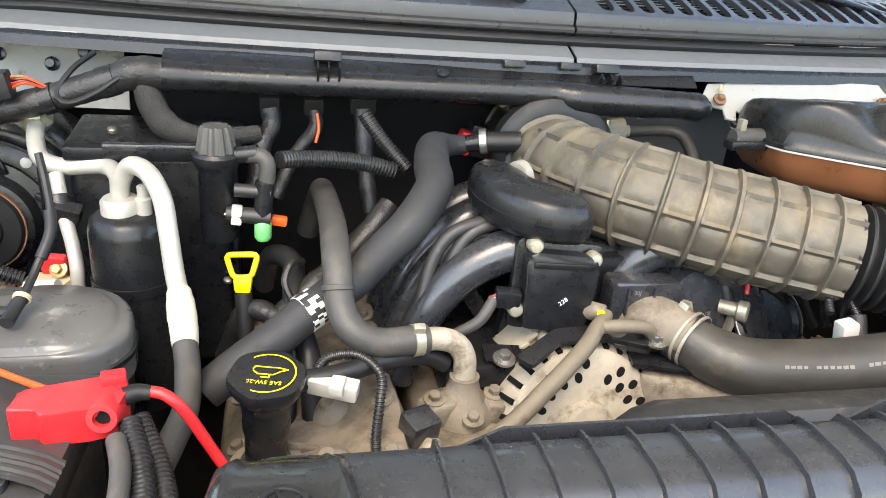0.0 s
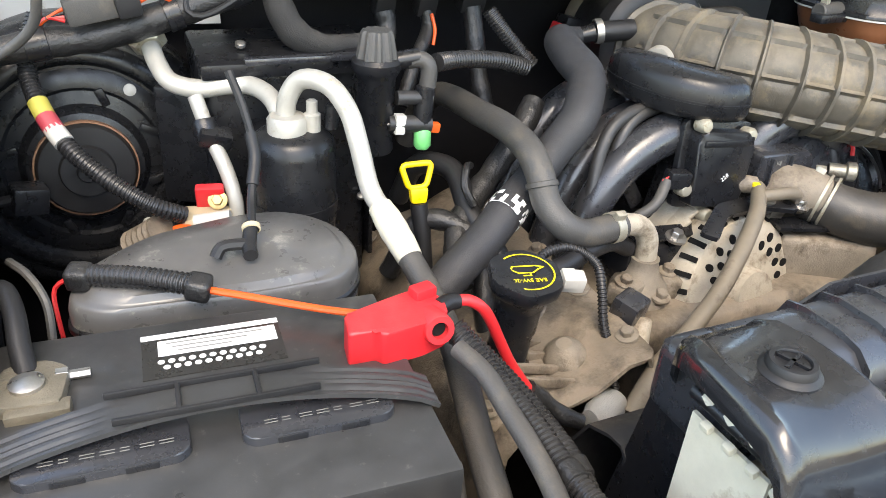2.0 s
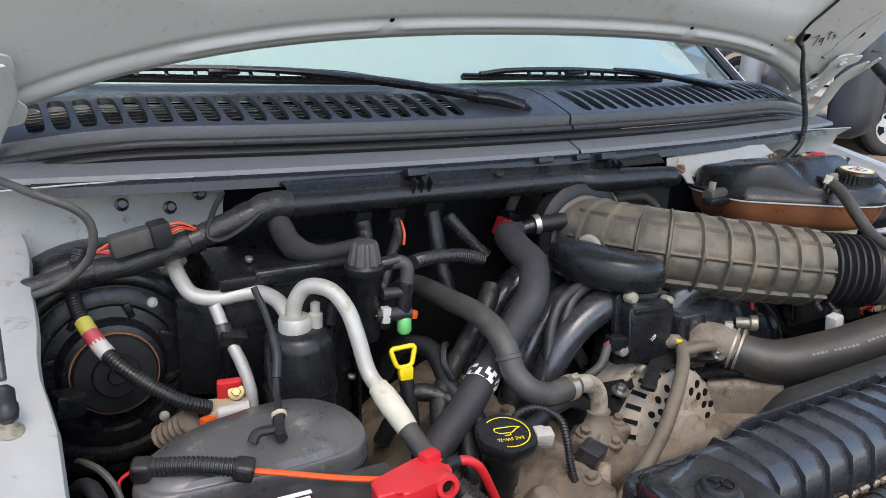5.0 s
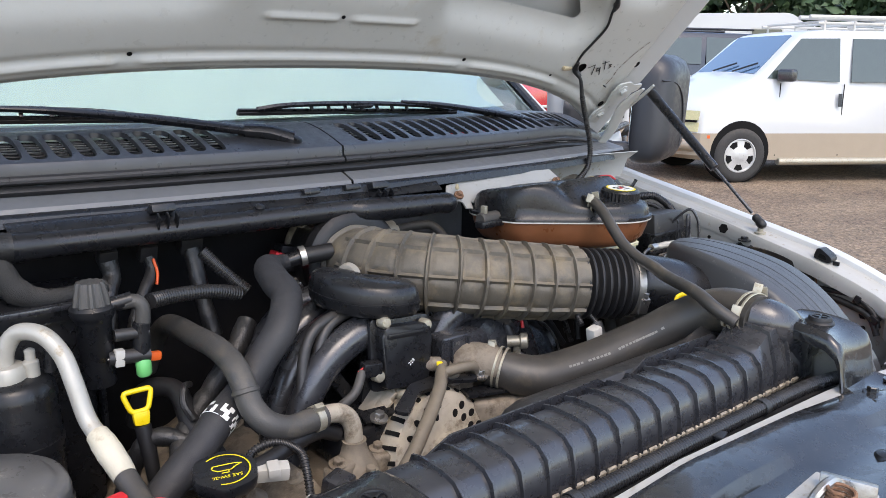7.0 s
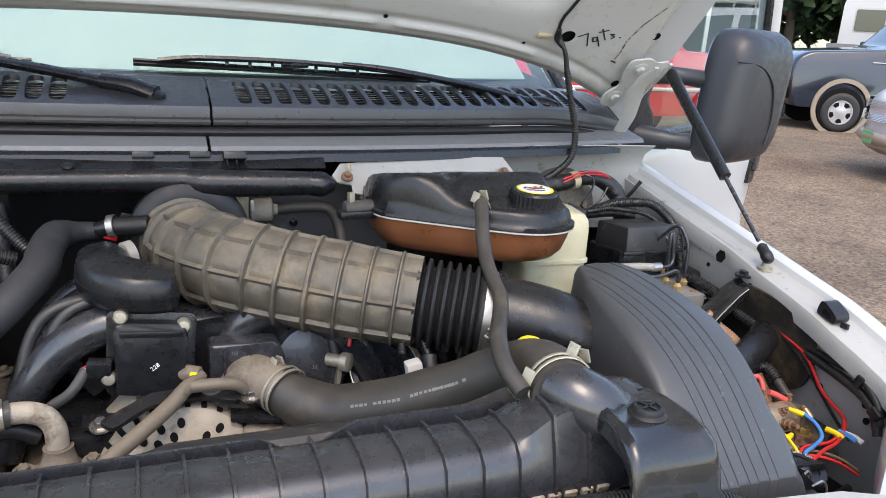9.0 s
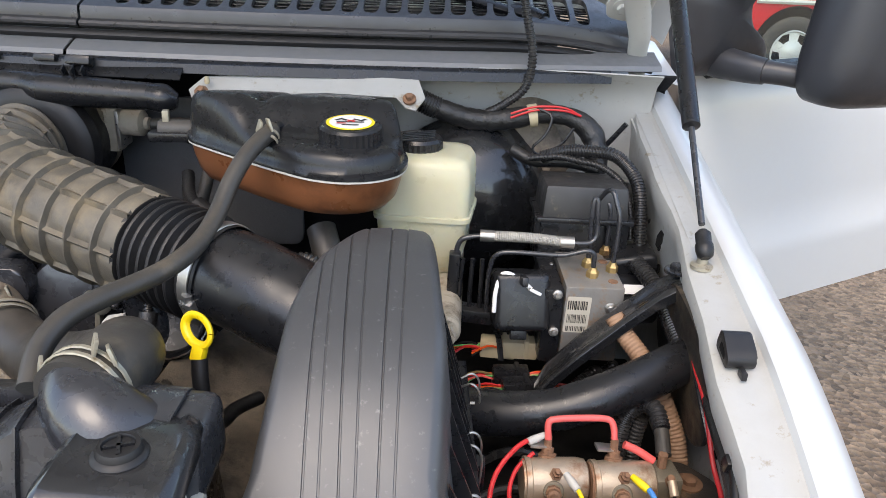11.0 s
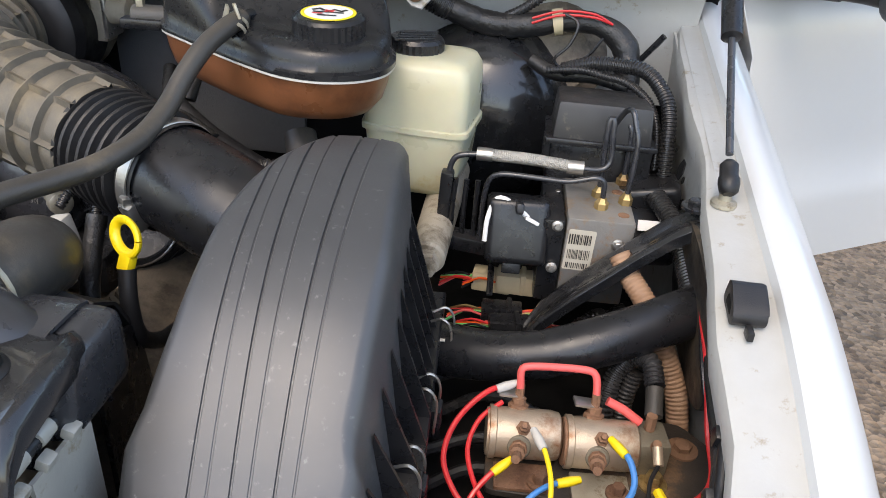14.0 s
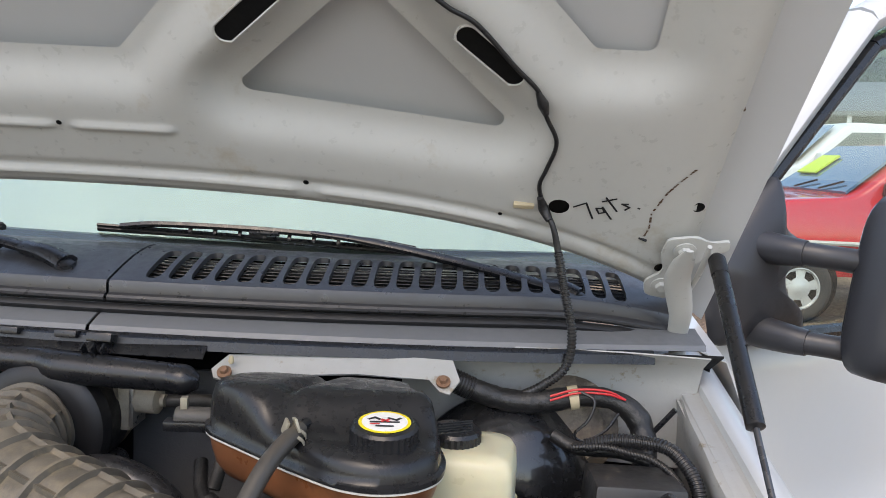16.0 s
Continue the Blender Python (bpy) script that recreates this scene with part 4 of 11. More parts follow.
def tank_sec(x, grow=0.0):
    g = grow
    k_ = min(1.0, max(0.0, (x - 0.235) / 0.06))
    arch = 0.028 * k_ * k_ * (3 - 2 * k_)
    prof = [(0.512 + g, 1.075), (0.512 + g, 1.128), (0.506 + g, 1.138 + g + arch), (0.494, 1.142 + g + arch), (0.462, 1.1425 + g + arch), (0.447 - g * 0.5, 1.139 + g + arch), (0.437 - g, 1.129 + g), (0.432 - g, 1.112), (0.43 - g, 1.085)]
    return [(x, y, z) for y, z in prof]


part("top_tank", thicken(loft([tank_sec(x) for x in np.linspace(-0.36, 0.385, 50)], closed=False), 0.003), BLK_GLOSS, rad, "glossy black ribbed plastic tank")
for i in range(17):
    x = -0.262 + i * 0.0362
    part("rib", thicken(loft([tank_sec(x + k, 0.0042 if abs(k) < 0.0015 else 0.0) for k in (-0.0021, -0.0013, 0.0013, 0.0021)], closed=False), 0.002), BLK_GLOSS, rad)
for s in (-1, 1):
    part("end_dome", box((s * 0.372 + 0.012, 0.47, 1.112 + 0.012 * (s + 1)), (0.05, 0.08, 0.06), (0, 0, 0), 0.014, 3), BLK_GLOSS, rad)
# crimped tabs under the tank
for i in range(38):
    part("crimp_tab", box((-0.325 + i * 0.0178, 0.4285, 1.0905), (0.0135, 0.004, 0.0075), (12, 0, 0), 0.001, 1), CAST_LIGHT, rad)
part("core", box((0, 0.455, 0.85), (0.74, 0.05, 0.44), bevel=0.004), FIN, rad)
# radiator neck
part("neck", tube([(0.362, 0.466, 1.11), (0.354, 0.464, 1.138), (0.338, 0.463, 1.155), (0.32, 0.472, 1.167), (0.309, 0.492, 1.171)], [0.036, 0.036, 0.034, 0.0315, 0.03], 22, 0.006), BLK_GLOSS, rad)
# upright weld of the tank's back with its notch
b = prism([(-0.345, 0.0), (-0.285, 0.012), (-0.21, 0.045), (0.02, 0.045), (0.045, 0.03), (0.07, 0.03), (0.11, 0.05), (0.26, 0.05), (0.285, 0.036), (0.30, 0.0)], (0, 0.516, 1.098), (1, 0, 0), (0, 0.05, 1), 0.003)
part("back_flange", b, BLK_GLOSS, rad)

shr = thing("fan_shroud", "dusty black plastic fan shroud behind the radiator", "fan shroud", (0, 0.56, 0.9))
rows = []
for x in np.linspace(-0.37, 0.36, 36):
    k = math.exp(-((x - 0.30) / 0.05) ** 2)
    cut = 0.03 * math.exp(-((x + 0.23) / 0.09) ** 2)
    low = 0.12 * min(1.0, max(0.0, (-0.07 - x) / 0.14))
    rows.append([(x, 0.52, 1.10 - low), (x, 0.524, 1.124 - low), (x, 0.532, 1.13 - low), (x, 0.548, 1.128 + 0.02 * k - low), (x, 0.575, 1.116 - low), (x, 0.592, 1.085 - low), (x, 0.6, 0.95 - low), (x, 0.58, 0.75)])
part("hood", thicken(loft(rows, closed=False), 0.003), BLK_DUST, shr)
part("side_wall", thicken(loft([[(-0.375, 0.46, 1.12), (-0.385, 0.46, 0.95), (-0.39, 0.46, 0.7)], [(-0.365, 0.515, 1.1), (-0.372, 0.545, 0.9), (-0.375, 0.56, 0.7)]], closed=False), 0.004), BLK, shr)
part("side_wall", thicken(loft([[(0.37, 0.52, 1.11), (0.385, 0.50, 0.95), (0.39, 0.49, 0.7)], [(0.36, 0.6, 1.08), (0.37, 0.61, 0.9), (0.375, 0.61, 0.7)]], closed=False), 0.004), BLK, shr)


# ---- radiator hold-down brackets ----
def bracket(s, label):
    cx = s * 0.366
    ob = thing("radiator_bracket", label, "bracket", (cx, 0.42, 1.06), group="radiator brackets")
    rows = []
    prof = [(0.484, 1.136, 0.02), (0.481, 1.147, 0.028), (0.474, 1.163, 0.036), (0.462, 1.169, 0.041), (0.44, 1.171, 0.044), (0.41, 1.170, 0.046), (0.388, 1.167, 0.047), (0.374, 1.158, 0.048), (0.367, 1.143, 0.048), (0.362, 1.12, 0.049), (0.357, 1.105, 0.053), (0.34, 1.102, 0.06), (0.315, 1.106, 0.064)]
    for y, z, w in prof:
        rows.append([(cx - w, y, z - 0.018), (cx - w, y, z - 0.006), (cx - w + 0.003, y, z), (cx - w + 0.009, y, z + 0.003), (cx - w + 0.016, y, z), (cx, y, z + 0.001), (cx + w - 0.016, y, z), (cx + w - 0.009, y, z + 0.003), (cx + w - 0.003, y, z), (cx + w, y, z - 0.006), (cx + w, y, z - 0.018)])
    part("plate", thicken(loft(rows, closed=False), 0.0025), BLK_PAINT, ob)
    part("grommet", lathe((cx, 0.42, 1.168), (0, 0, 1), [(0.0185, 0.0), (0.019, 0.003), (0.0175, 0.005), (0.0155, 0.006), (0.015, 0.009), (0.0138, 0.011), (0.011, 0.011), (0.0102, 0.0095), (0.0102, 0.009)], 28), RUB, ob, "black rubber grommet")
    for a in (0, 90):
        part("cross", box((cx, 0.42, 1.1775), (0.02, 0.0025, 0.003), (0, 0, a + 20)), BLK, ob)
    for dx in (-0.03, 0.034):
        part("bolt", bolt((cx + dx, 0.33, 1.107), (0, 0, 1), 0.007, 0.007), BLK_PAINT, ob)
    return ob


bracket(-1, "glossy black steel radiator bracket with rubber grommet")
bracket(1, "glossy black steel radiator bracket with rubber grommet")
# clip rails on the radiator ends
def clip_rail(s, m, x0, y0, y1, z0, n, k_, label):
    ob = thing("radiator_clip_rail", label, "clip rail", (s * x0, 0.41, 1.1), group="radiator clip rails")
    for k in range(n):
        y = y0 + (y1 - y0) * k / (n - 1)
        part("clip", lathe((s * x0, y - 0.0075, z0), (0, 1, 0.02), [(0.004 * k_, 0), (0.0068 * k_, 0.0008), (0.0072 * k_, 0.004), (0.0068 * k_, 0.0142 * k_), (0.004 * k_, 0.015 * k_)], 14), m, ob)
        part("hook", box((s * (x0 + 0.0095), y - 0.012, z0 - 0.009), (0.009 * k_, 0.011 * k_, 0.009 * k_), (0, s * 20, 0), 0.002), m, ob)
    part("rail", tube([(s * x0, y0 + 0.012, z0 - 0.001), (s * x0, y1 - 0.004, z0 - 0.001)], 0.0055, 10, 0.01), BLK, ob, "dark rod through the clips")
    part("side_sheet", prism([(y1 - 0.002, z0 - 0.012), (y0 + 0.006, z0 - 0.012), (y0 + 0.006, 0.72), (y1 - 0.002, 0.72)], (s * (x0 + 0.006) + 0.0015, 0, 0), (0, 1, 0), (0, 0, 1), 0.003), m, ob, "dusty bare metal side sheet")


clip_rail(-1, CREAM, 0.388, 0.45, 0.392, 1.13, 4, 0.72, "row of pale tarnished clips on the radiator end")
clip_rail(1, ALU, 0.3975, 0.446, 0.394, 1.13, 3, 1.0, "row of bare aluminium clips on the radiator end")

# corrugated looms along the radiator front
fl = thing("front_loom", "black corrugated loom running along the radiator", "wire loom", (0.1, 0.4, 1.08))
FL = [(-0.30, 0.388, 1.118), (-0.15, 0.402, 1.1), (0.05, 0.405, 1.0975), (0.2, 0.403, 1.0975), (0.33, 0.398, 1.097), (0.42, 0.385, 1.09), (0.47, 0.378, 1.075), (0.52, 0.36, 1.05)]
part("loom", tube(FL, 0.0095, 12, wave=(0.0044, 0.0013)), LOOM, fl)
for k in (1, 3, 5):
    part("tape_band", band(FL[k], Vector(FL[k + 1]) - Vector(FL[k - 1]), 0.0104, 0.012, 0.001, 18), TAPE, fl)
solid("front_cable", tube([(-0.28, 0.40, 1.09), (-0.1, 0.402, 1.083), (0.1, 0.404, 1.083), (0.3, 0.395, 1.085), (0.42, 0.37, 1.08)], 0.0065, 8, 0.02), RUB, "black cable beside the radiator loom", "cable")
for x in (0.09, 0.33):
    solid("cable_tie_mount", box((x, 0.393, 1.098), (0.02, 0.012, 0.006), (0, 0, 15), 0.0015), BLK, "black plastic loom clip", "clip", group="loom clips")

# ---- air box ----
abx = thing("air_box", "ribbed dark grey plastic air filter box", "air filter box", (0.52, 0.58, 0.95))


def lid_left(y):
    return float(np.interp(y, (0.405, 0.42, 0.45, 0.465, 0.51, 0.56, 0.60, 0.644, 0.68, 0.732, 0.75), (0.448, 0.438, 0.430, 0.436, 0.440, 0.441, 0.441, 0.446, 0.453, 0.473, 0.482)))


def lid_right(y):
    return float(np.interp(y, (0.405, 0.42, 0.45, 0.462, 0.49, 0.573, 0.625, 0.708, 0.75), (0.574, 0.581, 0.583, 0.576, 0.577, 0.576, 0.570, 0.562, 0.557)))


def lid_top(y):
    return float(np.interp(y, (0.403, 0.412, 0.42, 0.432, 0.445, 0.46, 0.475, 0.49, 0.506, 0.523, 0.548, 0.573, 0.6, 0.625, 0.655, 0.69, 0.72, 0.75), (1.05, 1.066, 1.076, 1.088, 1.102, 1.117, 1.131, 1.144, 1.156, 1.167, 1.18, 1.19, 1.1965, 1.201, 1.205, 1.207, 1.2065, 1.204)))


# lengthwise grooves: x at the front, drift towards the back, depth
GROOVES = ((0.481, -0.027, 0.0019), (0.493, -0.029, 0.0007), (0.508, -0.03, 0.0022), (0.5195, -0.025, 0.0008), (0.535, -0.017, 0.0022), (0.5465, -0.013, 0.0007))
rows = []
for y in np.r_[0.4135, 0.414, 0.4148, 0.4165, 0.422, np.linspace(0.43, 0.735, 34), 0.744, 0.7475, 0.75]:
    l, r, t = lid_left(y), lid_right(y), lid_top(y)
    if y < 0.4138:
        t = 1.046
    end = min(1.0, (y - 0.4130) / 0.0018, (0.7505 - y) / 0.004)
    t -= 0.005 * (1 - max(0, end)) ** 2
    low = 1.038
    d1 = max(0.004, t - low)
    x0, x1 = l + 0.009, r - 0.009
    cut = 1.0 if y > 0.4142 and end > 0.3 else 0.0
    row = [(l - 0.012, y, low), (l - 0.005, y, t - d1 * 0.4), (l - 0.001, y, t - min(0.011, d1 * 0.3)), (l + 0.002, y, t - min(0.0045, d1 * 0.2)), (l + 0.006, y, t - 0.0012)]
    knots, inside = [(x0, 0.0)], 0.0
    for i, (g, k, d) in enumerate(GROOVES):
        gx = g + k * (y - 0.41) / 0.32
        nxt = 0.0007 if i % 2 == 0 else 0.0
        knots += [(gx - 0.003, inside), (gx - 0.0011, inside), (gx - 0.0005, d + inside), (gx + 0.0005, d + inside), (gx + 0.0011, nxt), (gx + 0.003, nxt)]
        inside = nxt
    knots.append((x1, 0.0))
    last = x0 - 0.00002
    for x, dip in knots:
        shown = x > x0 - 0.0001
        x = max(x, last + 0.00002)
        last = x
        u = (x - x0) / (x1 - x0)
        row.append((x, y, t + 0.0022 * math.sin(math.pi * min(1, max(0, u))) - (dip * cut if shown else 0.0)))
    row += [(r - 0.006, y, t - 0.0012), (r - 0.002, y, t - min(0.0045, d1 * 0.2)), (r + 0.002, y, t - min(0.012, d1 * 0.3)), (r + 0.008, y, t - d1 * 0.45), (r + 0.017, y, low)]
    rows.append(row)
part("lid", loft(rows), LID, abx, "dark grey lid with lengthwise grooves", angle=35)
b = prism([(0.425, 0.392), (0.607, 0.396), (0.617, 0.5), (0.602, 0.765), (0.42, 0.76), (0.40, 0.65)], (0, 0, 1.022), (1, 0, 0), (0, 1, 0), 0.018, bevel=0.003)
part("flange", b, BLK, abx)
b = prism([(0.445, 0.40), (0.59, 0.405), (0.6, 0.5), (0.588, 0.745), (0.44, 0.74), (0.43, 0.65)], (0, 0, 0.84), (1, 0, 0), (0, 1, 0), 0.186)
part("base", b, BLK, abx)
for i in range(11):
    y = 0.425 + i * 0.031
    r, t = lid_right(y), lid_top(y)
    part("rib", prism([(0, 0), (0.03, 0), (0.0, max(0.02, (t - 1.04) * 0.62))], (r + 0.008, y, 1.04), (1, 0, 0), (0, 0, 1), 0.003), BLK, abx)
for y in (0.42, 0.515, 0.60, 0.70):
    c = Vector((0.612, y, 1.025))
    ob = part("clip", tube([c + Vector((-0.016, -0.008, 0.028)), c + Vector((-0.004, -0.01, 0.033)), c + Vector((0.004, -0.011, 0.02)), c + Vector((0.003, -0.011, -0.012)), c + Vector((0.003, 0.011, -0.012)), c + Vector((0.004, 0.011, 0.02)), c + Vector((-0.004, 0.01, 0.033)), c + Vector((-0.016, 0.008, 0.028))], 0.0013, 6, 0.003), STEEL, abx, "bent steel wire clip")
    part("catch", box(tuple(c + Vector((0.002, 0, -0.006))), (0.012, 0.018, 0.03), (0, 0, 0), 0.002), BLK, abx)
# outlet spigot
part("spigot", tube([(0.485, 0.655, 1.115), (0.45, 0.672, 1.132), (0.41, 0.69, 1.145), (0.37, 0.71, 1.153), (0.342, 0.723, 1.156)], [0.04, 0.047, 0.05, 0.05, 0.05], 32, 0.008), BLK, abx)

# ---- intake tube ----
it = thing("intake_tube", "ribbed intake hose covered in brown dust", "intake hose", (0.1, 0.85, 1.1))
TUBE_R = [0.058, 0.059, 0.06, 0.0605, 0.06, 0.0595, 0.059, 0.057]
IT = [(-0.004, 1.035, 1.182), (-0.009, 1.015, 1.184), (-0.01, 0.985, 1.187), (0.006, 0.925, 1.189), (0.05, 0.868, 1.188), (0.112, 0.831, 1.180), (0.19, 0.795, 1.170), (0.258, 0.764, 1.163)]
P, par, S = smooth_path(IT, 0.0019)
total = S[-1]
ribs_at = np.arange(0.03, total, 0.0365)
rings = []
hb_ = bmesh.new()
t0 = (P[1] - P[0]).normalized()
side, up, _ = frame_of(t0)
NA = 96
for i, p in enumerate(P):
    ax = (P[min(i + 1, len(P) - 1)] - P[max(i - 1, 0)]).normalized()
    side = ax.cross(Vector((0, 0, 1))).normalized()
    up = side.cross(ax)
    base_r = float(np.interp(par[i], range(8), TUBE_R))
    ds = float(np.min(np.abs(ribs_at - S[i])))
    row = []
    for k in range(NA):
        a = 2 * math.pi * k / NA
        da = abs((a - 0.2 + math.pi / 8) % (math.pi / 4) - math.pi / 8) * base_r
        m = min(ds, da if S[i] > 0.05 else 1.0)
        h = 0.0046 if ds < 0.0024 else (0.003 if m < 0.002 else -0.0016 * math.exp(-((m - 0.0035) / 0.004) ** 2))
        sag = 0.0012 * noise.noise(p * 30 + Vector((k * 0.2, 0, 0)))
        row.append(hb_.verts.new(p + (side * math.cos(a) + up * math.sin(a)) * (base_r + h + sag)))
    rings.append(row)
for a, b in zip(rings, rings[1:]):
    bridge(hb_, a, b)
part("hose", hb_, DUSTY_TUBE, it, angle=50)
ax = Vector((0.085, -0.041, -0.007)).normalized()
c0 = Vector((0.256, 0.765, 1.163))
prof = [(0.057, 0.0), (0.056, 0.004)]
for k in range(6):
    prof += [(0.0475, 0.006 + k * 0.0125), (0.049, 0.008 + k * 0.0125), (0.0575, 0.0105 + k * 0.0125), (0.0585, 0.0125 + k * 0.0125), (0.0575, 0.0145 + k * 0.0125), (0.049, 0.017 + k * 0.0125)]
prof += [(0.0525, 0.084), (0.0525, 0.105)]
part("bellows", lathe(c0, ax, prof, 44, cap=False), RUB, it, "black rubber bellows")
cl = c0 + ax * 0.094
part("clamp", band(cl, ax, 0.053, 0.013, 0.0012, 44), STEEL, it, "steel worm-drive hose clamp")
scr = cl + Vector((-0.016, -0.045, -0.022))
part("clamp_screw", box(tuple(scr), (0.016, 0.012, 0.03), (20, 0, -25), 0.003), STEEL, it)
part("clamp_screw_head", lathe(scr + Vector((-0.002, -0.003, 0.012)), (0.1, -0.2, 1), [(0.006, 0), (0.006, 0.01), (0.004, 0.011)], 6), STEEL, it)

# elbow collar and throttle body
tb = thing("intake_throttle", "cast throttle body at the end of the intake", "throttle body", (0, 1.09, 1.12))
part("collar", lathe((-0.004, 1.012, 1.186), (0.03, 1, -0.05), [(0.066, 0), (0.08, 0.003), (0.086, 0.009), (0.087, 0.03), (0.08, 0.034), (0.08, 0.046), (0.0775, 0.049), (0.0775, 0.1)], 48), RUB, tb, "black rubber collar")
part("clamp", band((-0.003, 1.082, 1.186), (0.03, 1, -0.04), 0.067, 0.01, 0.0015, 40), STEEL, tb)
part("clamp_screw", box((-0.04, 1.078, 1.247), (0.034, 0.012, 0.01), (0, -25, 12), 0.003), STEEL, tb)
part("body", lathe((0.0, 1.105, 1.183), (0.02, 1, -0.04), [(0.072, 0), (0.075, 0.004), (0.075, 0.03), (0.068, 0.036), (0.068, 0.05)], 36), CAST, tb)
for a in (130, 40, 215):
    c = Vector((0.078 * math.cos(radians(a)), 1.1, 1.183 + 0.078 * math.sin(radians(a))))
    part("ear", cyl(c, c + Vector((0, 0.03, 0)), 0.013, 0.013, 14, edge=0.002), CAST, tb)
    part("bolt", bolt(c, (0, -1, 0), 0.006, 0.006), STEEL, tb)
part("position_sensor", box((-0.088, 1.11, 1.185), (0.03, 0.03, 0.045), (0, 12, 0), 0.004), BLK, tb)
part("sensor_plug", box((-0.11, 1.098, 1.185), (0.02, 0.025, 0.032), (0, 20, 0), 0.003), RED, tb, "red sensor plug lock")
# idle valve to the right of it
iv = thing("idle_air_valve", "cast and zinc idle air control valve", "valve", (0.1, 1.1, 1.16))
part("flange", box((0.078, 1.098, 1.2), (0.022, 0.03, 0.07), (0, 0, 0), 0.005), CAST_LIGHT, iv)
part("flange_plate", box((0.092, 1.096, 1.2), (0.006, 0.04, 0.056), (0, 0, 0), 0.002), STEEL, iv)
part("canister", lathe((0.093, 1.095, 1.208), (1, -0.05, 0), [(0.019, 0), (0.019, 0.03), (0.016, 0.032), (0.009, 0.034), (0.009, 0.04)], 22), CAST_LIGHT, iv)
part("housing", lathe((0.045, 1.1, 1.214), (1, 0, 0), [(0.015, 0), (0.019, 0.006), (0.02, 0.026)], 20), CAST, iv)
solid("idle_pipe", tube([(0.13, 1.1, 1.205), (0.17, 1.105, 1.207), (0.215, 1.1, 1.206), (0.228, 1.08, 1.19), (0.23, 1.05, 1.16), (0.225, 1.02, 1.12)], 0.009, 12, 0.01), RUB_GREY, "dusty rubber pipe behind the intake", "hose")

# resonator box beside the elbow
CLAMP_GREY = material("dull_grey_plastic", (0.3, 0.28, 0.24), 0.5, bump=0.1, vary=0.15, dust=0.3)
rs = thing("resonator", "grained black plastic resonator on the intake", "resonator", (-0.06, 0.86, 1.16))
KID = rounded([(-0.15, 0.87), (-0.147, 0.925), (-0.122, 0.956), (-0.096, 0.935), (-0.08, 0.866), (-0.046, 0.842), (-0.027, 0.815), (-0.042, 0.789), (-0.09, 0.787), (-0.132, 0.82)], 0.022, 4)


def kid_ring(k, z):
    return [(-0.095 + (x + 0.095) * k, 0.862 + (y - 0.862) * k, z - 0.06 * (x + 0.09)) for x, y in KID]


part("body", loft([kid_ring(k, z) for k, z in ((0.8, 1.162), (0.94, 1.164), (1.0, 1.172), (1.005, 1.182), (1.005, 1.184), (0.99, 1.196), (0.94, 1.2045), (0.85, 1.2095), (0.5, 1.213), (0.1, 1.2135))]), TANK_BLK, rs, angle=60)
part("seam", loft([kid_ring(1.0, 1.1815), kid_ring(1.018, 1.182), kid_ring(1.018, 1.1845), kid_ring(1.0, 1.185)]), BLK, rs)
part("spigot", lathe((-0.092, 0.905, 1.2), (0.75, 0.35, 0.12), [(0.015, 0), (0.018, 0.001), (0.018, 0.012), (0.014, 0.013)], 24), CLAMP_GREY, rs, "dull grey spigot ring")

# ---- coolant tank ----
dg = thing("coolant_tank", "coolant expansion tank, black above and rust-brown below", "coolant tank", (0.4, 0.92, 1.15))
OUT = rounded([(0.244, 0.945), (0.254, 0.91), (0.307, 0.871), (0.369, 0.826), (0.421, 0.794), (0.458, 0.787), (0.494, 0.798), (0.518, 0.824), (0.523, 0.862), (0.512, 0.91), (0.487, 0.96), (0.48, 1.02), (0.462, 1.04), (0.27, 1.045), (0.248, 1.02)], 0.02, 3)
oc_ = [Vector((*p, 0)) for p in OUT]
od_ = np.r_[0, np.cumsum([(oc_[(i + 1) % len(oc_)] - oc_[i]).length for i in range(len(oc_))])]
OUT = [(float(np.interp(q, od_, [p.x for p in oc_] + [oc_[0].x])), float(np.interp(q, od_, [p.y for p in oc_] + [oc_[0].y]))) for q in np.linspace(0, od_[-1], 161)[:-1]]
cx, cy = 0.385, 0.92


def tank_ring(k, z, lift=0.0, dip=0.0):
    row = []
    for px, py in OUT:
        x, y = cx + (px - cx) * k, cy + (py - cy) * k
        f = min(1.0, max(0.0, (y - 0.842 - 0.25 * max(0.0, x - 0.44)) / 0.055))
        f = f * f * (3 - 2 * f)
        g = abs((x - 0.347) - 0.16 * (y - 0.885)) / 0.011
        row.append((x, y, z + (lift - 0.2 * max(0.0, y - 0.9) * (lift > 0.01)) * f - dip * math.exp(-g * g) * f))
    return row


rows = [tank_ring(0.992, 1.2385), tank_ring(1.02, 1.2395), tank_ring(1.02, 1.2445), tank_ring(0.985, 1.2465), tank_ring(0.978, 1.254, 0.012), tank_ring(0.962, 1.2605, 0.024, 0.003), tank_ring(0.935, 1.265, 0.032, 0.007), tank_ring(0.89, 1.268, 0.0345, 0.009)]
rows += [tank_ring(k, 1.2695, 0.0345, 0.009) for k in (0.82, 0.72, 0.6, 0.48, 0.36, 0.24, 0.12, 0.02)]
part("top_half", loft(rows), TANK_BLK, dg, "black top half", angle=60)
rows = [tank_ring(0.5, 1.186), tank_ring(0.74, 1.188), tank_ring(0.86, 1.194), tank_ring(0.925, 1.205), tank_ring(0.965, 1.222), tank_ring(0.985, 1.2365)]
part("bottom_half", loft(rows), TANK_BROWN, dg, "rust-brown stained bottom half", angle=60)
